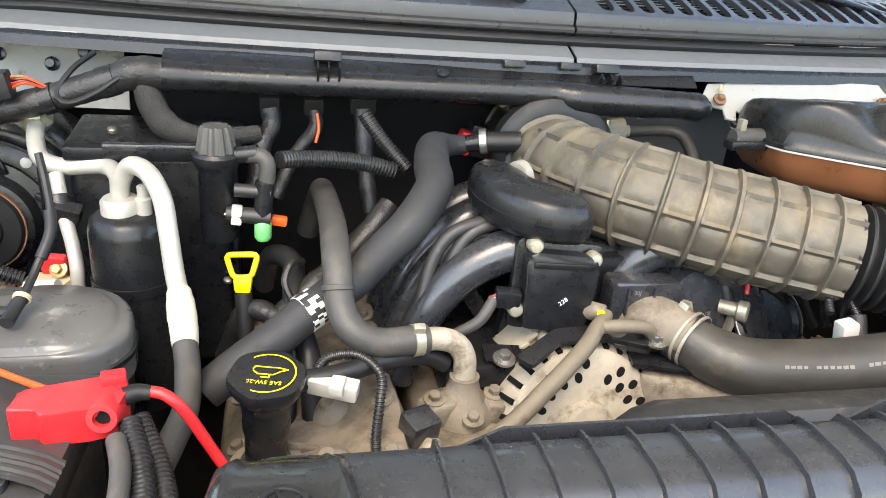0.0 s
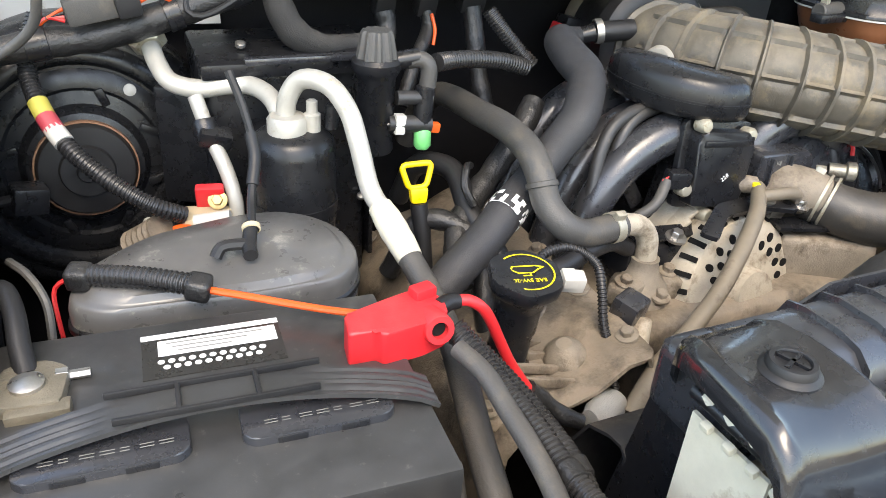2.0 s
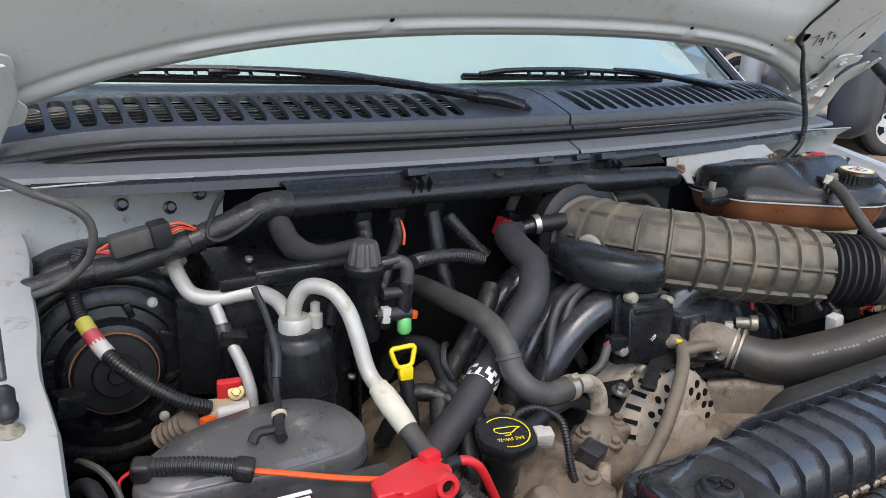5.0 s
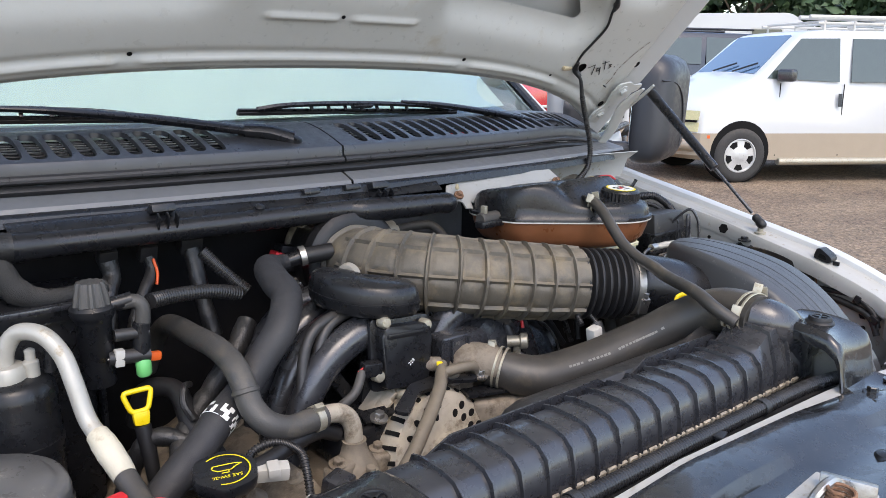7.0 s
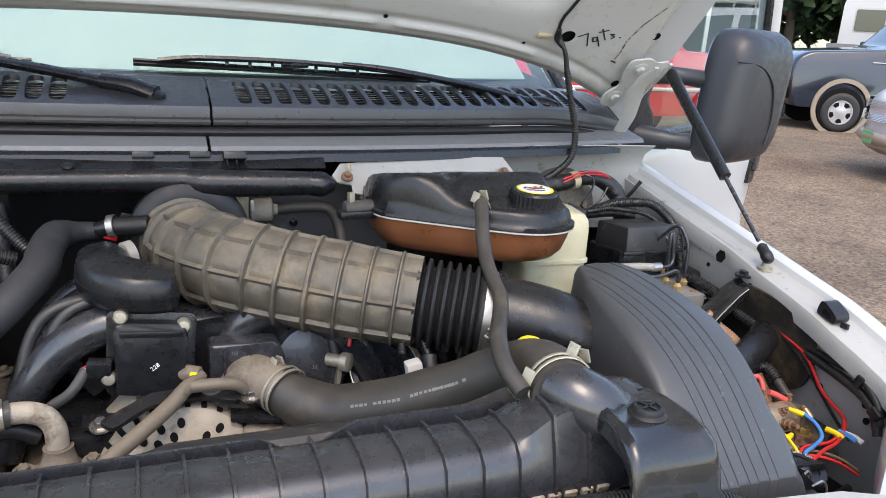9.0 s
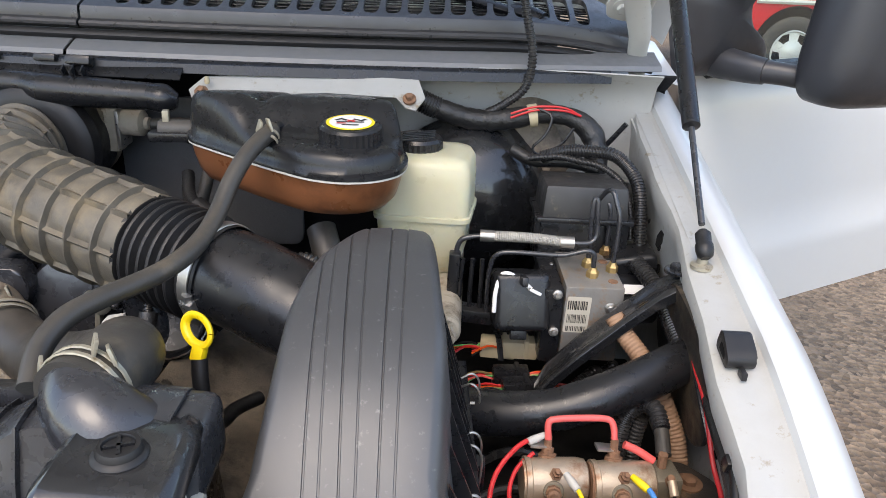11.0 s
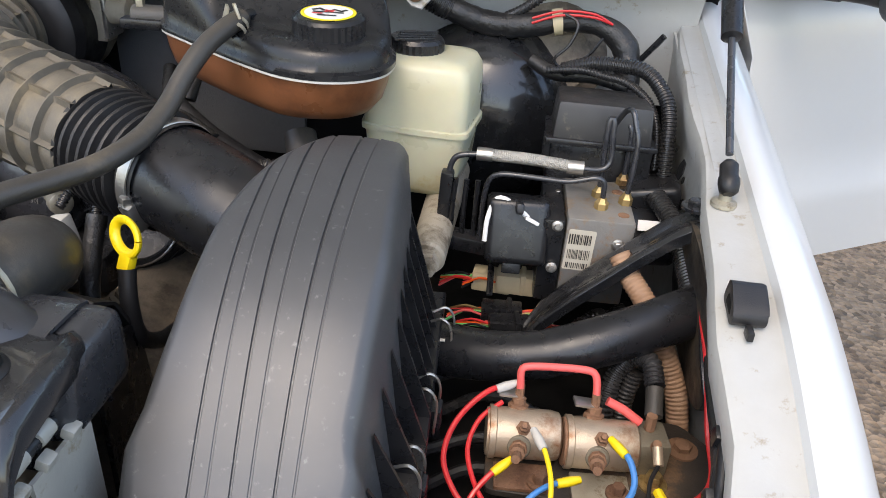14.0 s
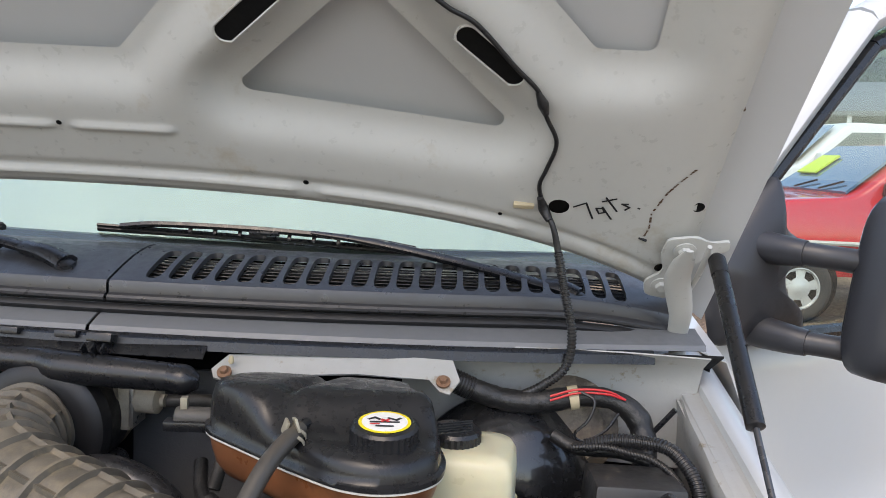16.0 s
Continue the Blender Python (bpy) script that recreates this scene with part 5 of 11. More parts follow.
part("seam", loft([tank_ring(1.008, 1.2362), tank_ring(1.016, 1.2368), tank_ring(1.016, 1.2388), tank_ring(1.008, 1.2392)]), PALE_CON, dg, "pale welded seam")
cap = Vector((0.46, 0.847, 1.263))
part("neck", lathe(cap - Vector((0, 0, 0.012)), (0, -0.06, 1), [(0.047, 0), (0.046, 0.004), (0.041, 0.007), (0.04, 0.016)], 40), TANK_BLK, dg)
part("cap_ring", lathe(cap - Vector((0, 0, 0.004)), (0, -0.06, 1), [(0.045, 0.0), (0.046, 0.003), (0.0445, 0.005), (0.037, 0.006)], 40), TANK_BLK, dg)
b = bmesh.new()
cxx, cyy, czz = frame_of((0, -0.06, 1))
rings = []
for h, base_r in ((0.003, 0.034), (0.022, 0.034), (0.025, 0.032), (0.026, 0.029)):
    rings.append([b.verts.new(cap + czz * h + cxx * (base_r + 0.0016 * (i % 2) * (h < 0.024)) * math.cos(2 * math.pi * i / 64) + cyy * (base_r + 0.0016 * (i % 2) * (h < 0.024)) * math.sin(2 * math.pi * i / 64)) for i in range(64)])
for p, q in zip(rings, rings[1:]):
    bridge(b, p, q)
b.faces.new(rings[-1])
part("cap", b, BLK, dg, "ribbed black screw cap", angle=25)
ctop = cap + czz * 0.0266
part("cap_label", lathe(ctop, czz, [(0.027, 0), (0.027, 0.0004)], 32), YEL_INK, dg, "yellow warning label")
part("cap_label_disc", lathe(ctop + czz * 0.0004, czz, [(0.0235, 0), (0.0235, 0.0003)], 32), PAPER, dg)
marks = bmesh.new()
lu, lv = Vector((1, 0.1, 0)), Vector((-0.1, 1, 0.06))
for pts in ([(-0.016, 0.004), (-0.01, 0.009), (-0.005, 0.004)], [(0.004, 0.008), (0.012, 0.003), (0.016, 0.008)], [(-0.014, -0.002), (0.014, -0.002)], [(-0.008, -0.012), (0.008, -0.012)]):
    strip(pts, 0.0035, ctop + czz * 0.0008, lu, lv, 0.0004, marks)
part("cap_marks", marks, BLK_INK, dg)
marks = bmesh.new()
for pts in ([(-0.003, 0.004), (0.004, -0.001)], [(-0.003, -0.001), (0.004, 0.004)], [(-0.014, -0.007), (-0.006, -0.007)]):
    strip(pts, 0.003, ctop + czz * 0.0008, lu, lv, 0.0005, marks)
part("cap_marks", marks, RED_INK, dg)
nip = Vector((0.377, 0.862, 1.277))
part("nipple", cyl(nip, nip + Vector((-0.012, -0.032, -0.001)), 0.006, 0.006, 12), TANK_BLK, dg)
part("side_port", cyl((0.25, 0.95, 1.243), (0.205, 0.945, 1.243), 0.012, 0.012, 14, edge=0.002), RUB_GREY, dg)
part("side_arm", box((0.225, 0.94, 1.236), (0.06, 0.02, 0.012), (0, 0, 5), 0.003), BLK, dg)
part("port_clip", box((0.215, 0.946, 1.258), (0.008, 0.01, 0.018), (0, 0, 10), 0.001), ZINC, dg)

# painted bracket behind the tank
br = thing("tank_bracket", "torn white painted sheet bracket behind the coolant tank", "bracket", (0.36, 1.06, 1.28))
top = [(0.218, 0.02), (0.212, 0.034), (0.23, 0.058), (0.30, 0.062), (0.335, 0.058), (0.35, 0.063), (0.42, 0.066), (0.525, 0.062), (0.535, 0.03), (0.522, 0.008), (0.508, 0.012), (0.495, 0.03), (0.40, 0.034), (0.31, 0.028), (0.285, 0.022), (0.272, 0.004), (0.258, 0.012), (0.254, -0.006), (0.238, -0.002), (0.24, 0.014)]
part("sheet", prism(top, (0, 1.012, 1.246), (1, 0.05, 0.01), (-0.03, 0.78, 0.62), 0.003, bevel=0.0008), WHITE_IN, br)
for x, y in ((0.237, 1.047), (0.50, 1.092)):
    part("pin", lathe((x, y, 1.28), (0, 0, 1), [(0.0025, 0), (0.004, 0.003), (0.0025, 0.01)], 12), BEIGE, br, "pale yellow locating pin")
for x, y in ((0.232, 1.035), (0.512, 1.052)):
    part("bolt", bolt((x, y, 1.272), (0, -0.6, 0.8), 0.0055, 0.006), RUST, br)

# ---- thin hose from tank to radiator ----
th = thing("overflow_hose", "thin black rubber hose from tank to radiator", "hose", (0.3, 0.6, 1.18))
TH = [(0.373, 0.844, 1.277), (0.366, 0.82, 1.272), (0.355, 0.793, 1.26), (0.346, 0.766, 1.241), (0.34, 0.736, 1.219), (0.335, 0.703, 1.206), (0.328, 0.669, 1.2), (0.315, 0.639, 1.196), (0.299, 0.608, 1.196), (0.283, 0.578, 1.197), (0.27, 0.548, 1.195), (0.264, 0.518, 1.184), (0.27, 0.488, 1.17)]
part("hose", tube(TH, 0.0095, 14, 0.008), HOSE, th)


def spring_clamp(parent, c, axis, r, tail=(0, 0, 1)):
    """A pale spring clip: two bands and two ears."""
    a = Vector(axis).normalized()
    t = Vector(tail).normalized()
    for k in (-1, 1):
        part("clamp_band", band(Vector(c) + a * 0.0045 * k, a, r, 0.004, 0.0013, 24), ZINC, parent, "pale spring clamp")
    for k in (-1, 1):
        s = a.cross(t)
        p = Vector(c) + t * (r + 0.005) + s * 0.007 * k
        part("clamp_ear", box(tuple(p), (0.003, 0.012, 0.015), (10 * k, 15 * k, 30), 0.001), ZINC, parent)


spring_clamp(th, (0.3715, 0.832, 1.27), (0, -0.7, -0.4), 0.0098, (-0.3, 0, 1))
spring_clamp(th, (0.272, 0.5, 1.17), (0.05, -1, -0.1), 0.0098, (0.6, -0.3, 0.6))

# ---- upper radiator hose ----
uh = thing("radiator_hose", "thick dusty upper radiator hose with printed marking", "hose", (0.2, 0.62, 1.05))
UH = [(0.072, 0.768, 1.064), (0.085, 0.758, 1.058), (0.112, 0.735, 1.049), (0.145, 0.712, 1.047), (0.2, 0.67, 1.07), (0.235, 0.646, 1.09), (0.265, 0.622, 1.11), (0.292, 0.59, 1.138), (0.312, 0.555, 1.16), (0.316, 0.52, 1.17), (0.309, 0.476, 1.17)]
part("hose", tube(UH, [0.029, 0.029, 0.032, 0.034, 0.034, 0.033, 0.032, 0.032, 0.032, 0.032, 0.033], 30, 0.008), HOSE, uh)
spring_clamp(uh, (0.3115, 0.49, 1.1705), (-0.15, -1, 0.0), 0.034, (0.5, 0, 1))
spring_clamp(uh, (0.085, 0.755, 1.062), (0.5, -0.8, -0.15), 0.031, (-0.2, 0.4, 1))
P, par, S = smooth_path(UH, 0.002)
bar = bmesh.new()
random.seed(21)
i = int(0.30 * len(P))
while i < int(0.66 * len(P)):
    hd = (P[i + 2] - P[i - 2]).normalized()
    hn = Vector((-0.3, -0.72, 0.6))
    hn = (hn - hd * hn.dot(hd)).normalized()
    w = random.choice((0.0016, 0.0022, 0.0026))
    rr_ = float(np.interp(par[i], range(11), [0.029, 0.029, 0.032, 0.034, 0.034, 0.033, 0.032, 0.032, 0.032, 0.032, 0.033]))
    if random.random() > 0.16:
        strip([(-w / 2, 0), (w / 2, 0)], random.choice((0.003, 0.0036, 0.0036)), P[i] + hn * (rr_ + 0.0004), hd, hn.cross(hd), 0.0002, bar)
    i += 3
part("print_bar", bar, GREY_INK, uh, "worn pale printing")

# ---- battery ----
BT = 1.079
ba, bd = Vector((1, -0.062, 0)).normalized(), Vector((0.062, 1, 0)).normalized()
BATT = material("scuffed_battery_plastic", (0.027, 0.0268, 0.0265), 0.38, bump=0.05, fine=900, dust=0.12, dust_col=(0.17, 0.165, 0.155), vary=0.15, coat=0.15, stain=0.05, stain_col=(0.07, 0.066, 0.06), stain_scale=110, spec=0.7)
bo = Vector((-0.534, 0.497, BT))


def bat(u, v, w=0.0):
    """u metres left of the battery's front right corner, v behind it, w above its top."""
    return bo - ba * u + bd * v + Vector((0, 0, w))


btr = thing("car_battery", "black car battery with red terminal cover and white label", "battery", tuple(bat(0.142, 0.1, -0.19)))
mid = bat(0.142, 0.104)
rz = math.degrees(math.atan2(ba.y, ba.x))
part("case", box((mid.x, mid.y, BT - 0.105), (0.276, 0.2, 0.17), (0, 0, rz), 0.004), BATT, btr)
part("lid", box((mid.x, mid.y, BT - 0.017), (0.286, 0.212, 0.034), (0, 0, rz), 0.003), BATT, btr, "black plastic lid")
for u0 in (0.078, 0.212):
    c = bat(u0, 0.068, 0.002)
    part("vent_cover", prism(rounded([(-0.051, -0.008), (-0.044, -0.014), (0.044, -0.014), (0.051, -0.008), (0.051, 0.02), (-0.051, 0.02)], 0.003, 2), c - Vector((0, 0, 0.003)), ba, bd, 0.008, bevel=0.0012), BLK_GLOSS, btr)
    bars = bmesh.new()
    for k in range(2):
        for j in range(7):
            strip([(-0.036 + j * 0.0115, 0.001 - k * 0.0028), (-0.028 + j * 0.0115 - 0.003 * (j % 3 == 1), 0.001 - k * 0.0028)], 0.0009, c + Vector((0, 0, 0.0055)), ba, bd, 0.0003, bars)
    for j in (-0.02, 0.022):
        part("latch_tab", box(tuple(c + ba * j - bd * 0.013 + Vector((0, 0, 0.0))), (0.02, 0.003, 0.006), (0, 0, rz), 0.001), BLK, btr)
    part("print_bar", bars, GREY_INK, btr, "small pale printing")
# carrying strap across the top
rows = []
for k in range(25):
    t = k / 24
    u = -0.006 + t * 0.3
    h = 0.003 + 0.019 * math.sin(math.pi * min(1, max(0, t))) ** 0.6
    wd = 0.0165 - 0.0015 * math.sin(math.pi * t)
    c = bat(u, 0.073 + 0.017 * math.sin(math.pi * t) ** 0.8, h)
    tw = Vector((0, 0, 0.003 * math.sin(k * 1.1)))
    row = []
    for j in range(13):
        q = (j / 12 - 0.5) * 2 * wd
        groove = -0.0011 if j in (2, 5, 7, 10) and abs(t - 0.5) > 0.24 else 0.0
        row.append(c + bd * q + Vector((0, 0, groove)))
    rows.append(row)
part("strap", thicken(loft(rows, closed=False), 0.0035), BATT, btr, "ribbed black carrying strap", angle=20)
for u in (0.115, 0.165):
    part("strap_web", box(tuple(bat(u, 0.089, 0.0235)), (0.0032, 0.027, 0.005), (0, 0, rz), 0.001), RUB, btr)
part("strap_bar", box(tuple(bat(0.14, 0.0755, 0.0235)), (0.13, 0.0028, 0.005), (0, 0, rz), 0.001), RUB, btr)
part("strap_bar", box(tuple(bat(0.14, 0.102, 0.0235)), (0.14, 0.0028, 0.005), (0, 0, rz), 0.001), RUB, btr)
# label
lo = bat(0.1355, 0.168, 0.0003)
part("label", prism([(-0.052, -0.028), (0.05, -0.028), (0.05, 0.026), (-0.052, 0.026)], lo, ba, bd, 0.0003), material("black_label_film", (0.025, 0.024, 0.022), 0.3, bump=0.0), btr, "black and white battery label")
lp = bmesh.new()
strip([(-0.05, 0.022), (0.048, 0.022)], 0.0065, lo, ba, bd, 0.0006, lp)
strip([(-0.034, 0.0065), (0.04, 0.0065)], 0.019, lo, ba, bd, 0.0006, lp)
part("label_field", lp, PAPER, btr, "white label field")
lb = bmesh.new()
for k in range(3):
    strip([(-0.034 + 0.004 * k, 0.012 - k * 0.005), (0.036 - 0.012 * k, 0.012 - k * 0.005)], 0.0016, lo, ba, bd, 0.0008, lb)
part("label_print", lb, GREY_INK, btr)
for r in range(2):
    for k in range(11 - r):
        dot = lathe(lo + ba * (-0.039 + k * 0.0073 + r * 0.0037) + bd * (-0.0095 - r * 0.0068) + Vector((0, 0, 0.0004)), (0, 0, 1), [(0.0026, 0), (0.0026, 0.0002)], 10)
        part("label_dot", dot, PAPER, btr)
# small date sticker
jc = bat(0.2515, 0.0285, 0.0002)
part("date_sticker", lathe(jc, (0, 0, 1), [(0.0105, 0), (0.0105, 0.0004)], 28), PAPER, btr, "round white date sticker")
part("date_print", text_mesh("J20", 0.009, jc - ba * 0.004 + Vector((0, 0, 0.0005)), bd * -1 + ba * 0.1, ba + bd * 0.1, 0.0002), BLK_INK, btr)
# negative terminal
CLAMP = material("dirty_lead_clamp", (0.2, 0.175, 0.13), 0.5, metal=0.4, bump=0.4, vary=0.3, stain=0.4, stain_col=(0.09, 0.07, 0.045))
nt_c = Vector((-0.782, 0.664, BT - 0.008))
part("post", cyl(nt_c, nt_c + Vector((0, 0, 0.018)), 0.009, 0.008, 16), STEEL, btr)
part("terminal_clamp", prism(rounded([(-0.022, -0.026), (0.02, -0.028), (0.024, 0.01), (0.008, 0.022), (-0.02, 0.018)], 0.006, 2), nt_c + Vector((0, 0, 0.005)), ba, bd, 0.012, bevel=0.002), CLAMP, btr, "dull dirty battery clamp")
part("terminal_clamp_jaw", box(tuple(nt_c + Vector((0.004, -0.028, 0.008))), (0.04, 0.014, 0.014), (0, 0, rz), 0.002), CLAMP, btr)
part("terminal_bolt", lathe(nt_c + Vector((0.015, 0.004, 0.012)), (1, -0.05, 0), [(0.006, 0), (0.006, 0.008), (0.0035, 0.009), (0.0035, 0.022)], 6), STEEL, btr)
part("terminal_cap", lathe(nt_c + Vector((-0.002, -0.006, 0.016)), (0, 0, 1), [(0.011, 0), (0.0115, 0.004), (0.008, 0.006)], 18), STEEL, btr)
solid("negative_cable", tube([(-0.785, 0.676, 1.083), (-0.788, 0.695, 1.095), (-0.79, 0.72, 1.108), (-0.796, 0.745, 1.112), (-0.806, 0.765, 1.1), (-0.815, 0.775, 1.07), (-0.82, 0.78, 1.02)], [0.008, 0.0078, 0.0075, 0.0075, 0.0075, 0.0075, 0.0075], 12, 0.006), RUB, "black battery cable from the negative terminal", "cable")

# red cover over the positive terminal
rc = thing("terminal_cover", "bright red rubber terminal cover on the battery", "terminal cover", (-0.545, 0.62, 1.07))
b = prism(rounded([(-0.571, 0.619), (-0.55, 0.618), (-0.546, 0.611), (-0.512, 0.614), (-0.49, 0.621), (-0.486, 0.64), (-0.489, 0.657), (-0.508, 0.66), (-0.532, 0.654), (-0.567, 0.644)], 0.0035, 3), (0, 0, 1.077), (1, 0, 0), (0, 1, 0), 0.03, bevel=0.0025, seg=3)
part("body", b, RED, rc, angle=50)
part("tab", box((-0.499, 0.652, 1.108), (0.02, 0.014, 0.014), (0, 0, 12), 0.003), RED, rc)
part("spout", lathe((-0.5, 0.632, 1.0955), (-0.05, -0.9, 0.2), [(0.0125, 0), (0.0125, 0.02), (0.0115, 0.0225), (0.0068, 0.0225), (0.0065, 0.012), (0.001, 0.0118)], 26), RED, rc)
part("hole_shade", lathe((-0.5009, 0.616, 1.099), (-0.05, -0.9, 0.2), [(0.0064, 0), (0.0064, 0.0004)], 20), DEEP, rc)
part("wire_boot", tube([(-0.49, 0.639, 1.1), (-0.48, 0.643, 1.101), (-0.47, 0.643, 1.1)], [0.008, 0.0075, 0.006], 12, 0.004), RUB, rc, "black rubber wire boot")
solid("battery_red_wire", tube([(-0.474, 0.644, 1.1005), (-0.462, 0.642, 1.1), (-0.45, 0.639, 1.092), (-0.44, 0.639, 1.076), (-0.43, 0.639, 1.055), (-0.415, 0.638, 1.025), (-0.396, 0.634, 0.995)], 0.005, 12, 0.006), RED_WIRE, "red battery wire bending down to the engine", "wire")
solid("taped_wire_end", tube([(-0.396, 0.634, 0.995), (-0.38, 0.63, 0.98), (-0.362, 0.62, 0.965), (-0.345, 0.613, 0.957)], 0.008, 10, 0.006, wrinkle=0.3), TAPE, "black taped end of the red wire", "wire")
solid("foil_wrap", tube([(-0.335, 0.612, 0.957), (-0.318, 0.617, 0.957), (-0.298, 0.628, 0.955), (-0.292, 0.632, 0.955)], [0.011, 0.016, 0.015, 0.006], 16, 0.004, wrinkle=0.25), SILVER_BRAID, "crinkled silver foil wrapped wire bundle", "wire bundle")

# cables from the positive terminal forward
solid("battery_cable", tube([(-0.49, 0.60, 1.088), (-0.482, 0.57, 1.085), (-0.48, 0.54, 1.078), (-0.48, 0.50, 1.073), (-0.483, 0.46, 1.066), (-0.492, 0.43, 1.06)], 0.0078, 12, 0.01), RUB_GREY, "grey dusty battery cable", "cable")
for pts_, r_, lab_, ties in (
        ([(-0.483, 0.62, 1.088), (-0.47, 0.58, 1.075), (-0.462, 0.53, 1.066), (-0.46, 0.48, 1.06), (-0.45, 0.43, 1.058), (-0.42, 0.402, 1.066), (-0.39, 0.388, 1.088), (-0.36, 0.383, 1.11), (-0.31, 0.388, 1.118)], 0.0095, "black corrugated loom from battery to radiator", (3, 6)),
        ([(-0.478, 0.63, 1.085), (-0.458, 0.59, 1.066), (-0.447, 0.54, 1.055), (-0.446, 0.49, 1.05), (-0.455, 0.445, 1.04), (-0.47, 0.42, 1.02), (-0.49, 0.40, 0.98)], 0.009, "black corrugated loom beside the battery", (3,))):
    bl = thing("battery_loom", lab_, "wire loom", pts_[3], group="battery looms")
    part("loom", tube(pts_, r_, 12, wave=(0.0044, 0.0013)), LOOM, bl)
    for k in ties:
        part("tape_band", band(pts_[k], Vector(pts_[k + 1]) - Vector(pts_[k - 1]), r_ + 0.0002, 0.014, 0.0012, 18), TAPE, bl)
# schrader valve with black cap
sv_ = thing("service_valve", "air conditioning service port with black cap", "valve", (-0.5, 0.41, 1.0))
part("cap", lathe((-0.503, 0.409, 1.045), (0.15, 0.15, 1), [(0.0125, 0), (0.0135, 0.002), (0.0135, 0.022), (0.011, 0.025)], 6), BLK, sv_)
part("port", cyl((-0.507, 0.405, 1.018), (-0.503, 0.409, 1.047), 0.009, 0.009, 14), ALU, sv_)
part("pipe", tube([(-0.53, 0.47, 0.985), (-0.52, 0.44, 1.0), (-0.508, 0.41, 1.02), (-0.5, 0.385, 1.01), (-0.495, 0.365, 0.985), (-0.5, 0.35, 0.94)], 0.0085, 12, 0.008), CAST_LIGHT, sv_)
part("hose", tube([(-0.51, 0.56, 1.01), (-0.52, 0.53, 1.005), (-0.528, 0.5, 0.995), (-0.532, 0.468, 0.984)], 0.011, 12, 0.01), RUB_GREY, sv_)
part("collar", cyl((-0.5295, 0.492, 0.993), (-0.533, 0.462, 0.982), 0.0115, 0.0115, 14), CAST, sv_)
solid("braided_hose", tube([(-0.49, 0.425, 1.04), (-0.46, 0.405, 1.025), (-0.43, 0.40, 1.02), (-0.4, 0.40, 1.028), (-0.37, 0.395, 1.045)], 0.0135, 16, 0.006), BRAID, "tan braided hose to the radiator", "hose")
solid("tan_loom", tube([(-0.475, 0.44, 1.05), (-0.49, 0.42, 1.02), (-0.51, 0.395, 0.985), (-0.54, 0.375, 0.97), (-0.565, 0.39, 0.975), (-0.575, 0.43, 0.985)], 0.0075, 10, wave=(0.005, 0.0012)), TAN_LOOM, "tan corrugated loom curling below the battery", "wire loom")
solid("battery_tray", prism(rounded([(-0.58, 0.415), (-0.545, 0.42), (-0.538, 0.465), (-0.556, 0.49), (-0.58, 0.46)], 0.012, 3), (0, 0, 0.975), (1, 0, 0), (0, 1, 0), 0.004), GRIME, "dusty metal tab under the battery", "bracket")

# washer bottle cap by the front panel
wc = thing("washer_bottle", "black washer fluid filler cap with yellow symbol", "washer bottle", (-0.642, 0.462, 0.9))
wo = Vector((-0.636, 0.464, 1.03))
wax = Vector((0.05, -0.12, 1)).normalized()
part("neck", cyl(wo - wax * 0.1, wo - wax * 0.004, 0.025, 0.027, 24), TANK_WHITE, wc)
part("cap", lathe(wo - wax * 0.006, wax, [(0.029, 0), (0.031, 0.002), (0.031, 0.006), (0.029, 0.008), (0.018, 0.0088)], 36), BLK, wc)
part("cap_tab", box(tuple(wo + Vector((0.0, 0.03, 0.008))), (0.008, 0.02, 0.016), (0, 0, -20), 0.002), BLK, wc)
part("cap_tab", box(tuple(wo + Vector((0.014, -0.03, -0.002))), (0.012, 0.018, 0.01), (0, 0, 20), 0.002), BLK, wc)
sym = bmesh.new()
wu, wv = Vector((0.93, -0.36, -0.08)), Vector((0.36, 0.93, 0.1))
wz = wo + wax * 0.003
for pts in ([(-0.017, 0.002), (-0.009, -0.013), (0.009, -0.013), (0.017, 0.002), (0.009, 0.006), (0, 0.0075), (-0.009, 0.006), (-0.017, 0.002)], [(-0.011, 0.012), (-0.008, 0.0155), (-0.004, 0.0125)], [(0.004, 0.0125), (0.008, 0.0155), (0.011, 0.012)], [(0, 0.012), (0, 0.017)], [(0, -0.008), (0, -0.004)], [(-0.001, 0.001), (0.0005, 0.002)]):
    strip([(a * 0.78, c * 0.78) for a, c in pts], 0.0016, wz, wu, wv, 0.0005, sym)
part("cap_symbol", sym, YEL_INK, wc, "yellow washer symbol")
solid("washer_strap", tube([(-0.672, 0.475, 1.03), (-0.685, 0.478, 1.026), (-0.69, 0.47, 1.01), (-0.688, 0.46, 0.985)], 0.0012, 6, 0.004), PALE_CON, "thin pale retaining strap of the washer cap", "strap")

# ---- oblong lid behind the battery ----
ol = thing("reservoir_lid", "oblong matt black plastic reservoir behind the battery", "reservoir", (-0.635, 0.79, 0.9))
olp = rounded([(-0.762, 0.764), (-0.735, 0.744), (-0.60, 0.734), (-0.535, 0.738), (-0.507, 0.775), (-0.512, 0.83), (-0.545, 0.868), (-0.60, 0.872), (-0.70, 0.852), (-0.752, 0.81)], 0.04, 4)
oc = Vector((-0.635, 0.787))
RESERVOIR = material("greyed_black_plastic", (0.085, 0.083, 0.08), 0.33, bump=0.05, fine=700, dust=0.2, dust_col=(0.26, 0.245, 0.22), coat=0.25, stain=0.08, stain_col=(0.24, 0.23, 0.2), stain_scale=45)


def ol_ring(k, z):
    return [(oc.x + (x - oc.x) * k, oc.y + (y - oc.y) * k, z + 0.04 * (y - 0.787)) for x, y in olp]


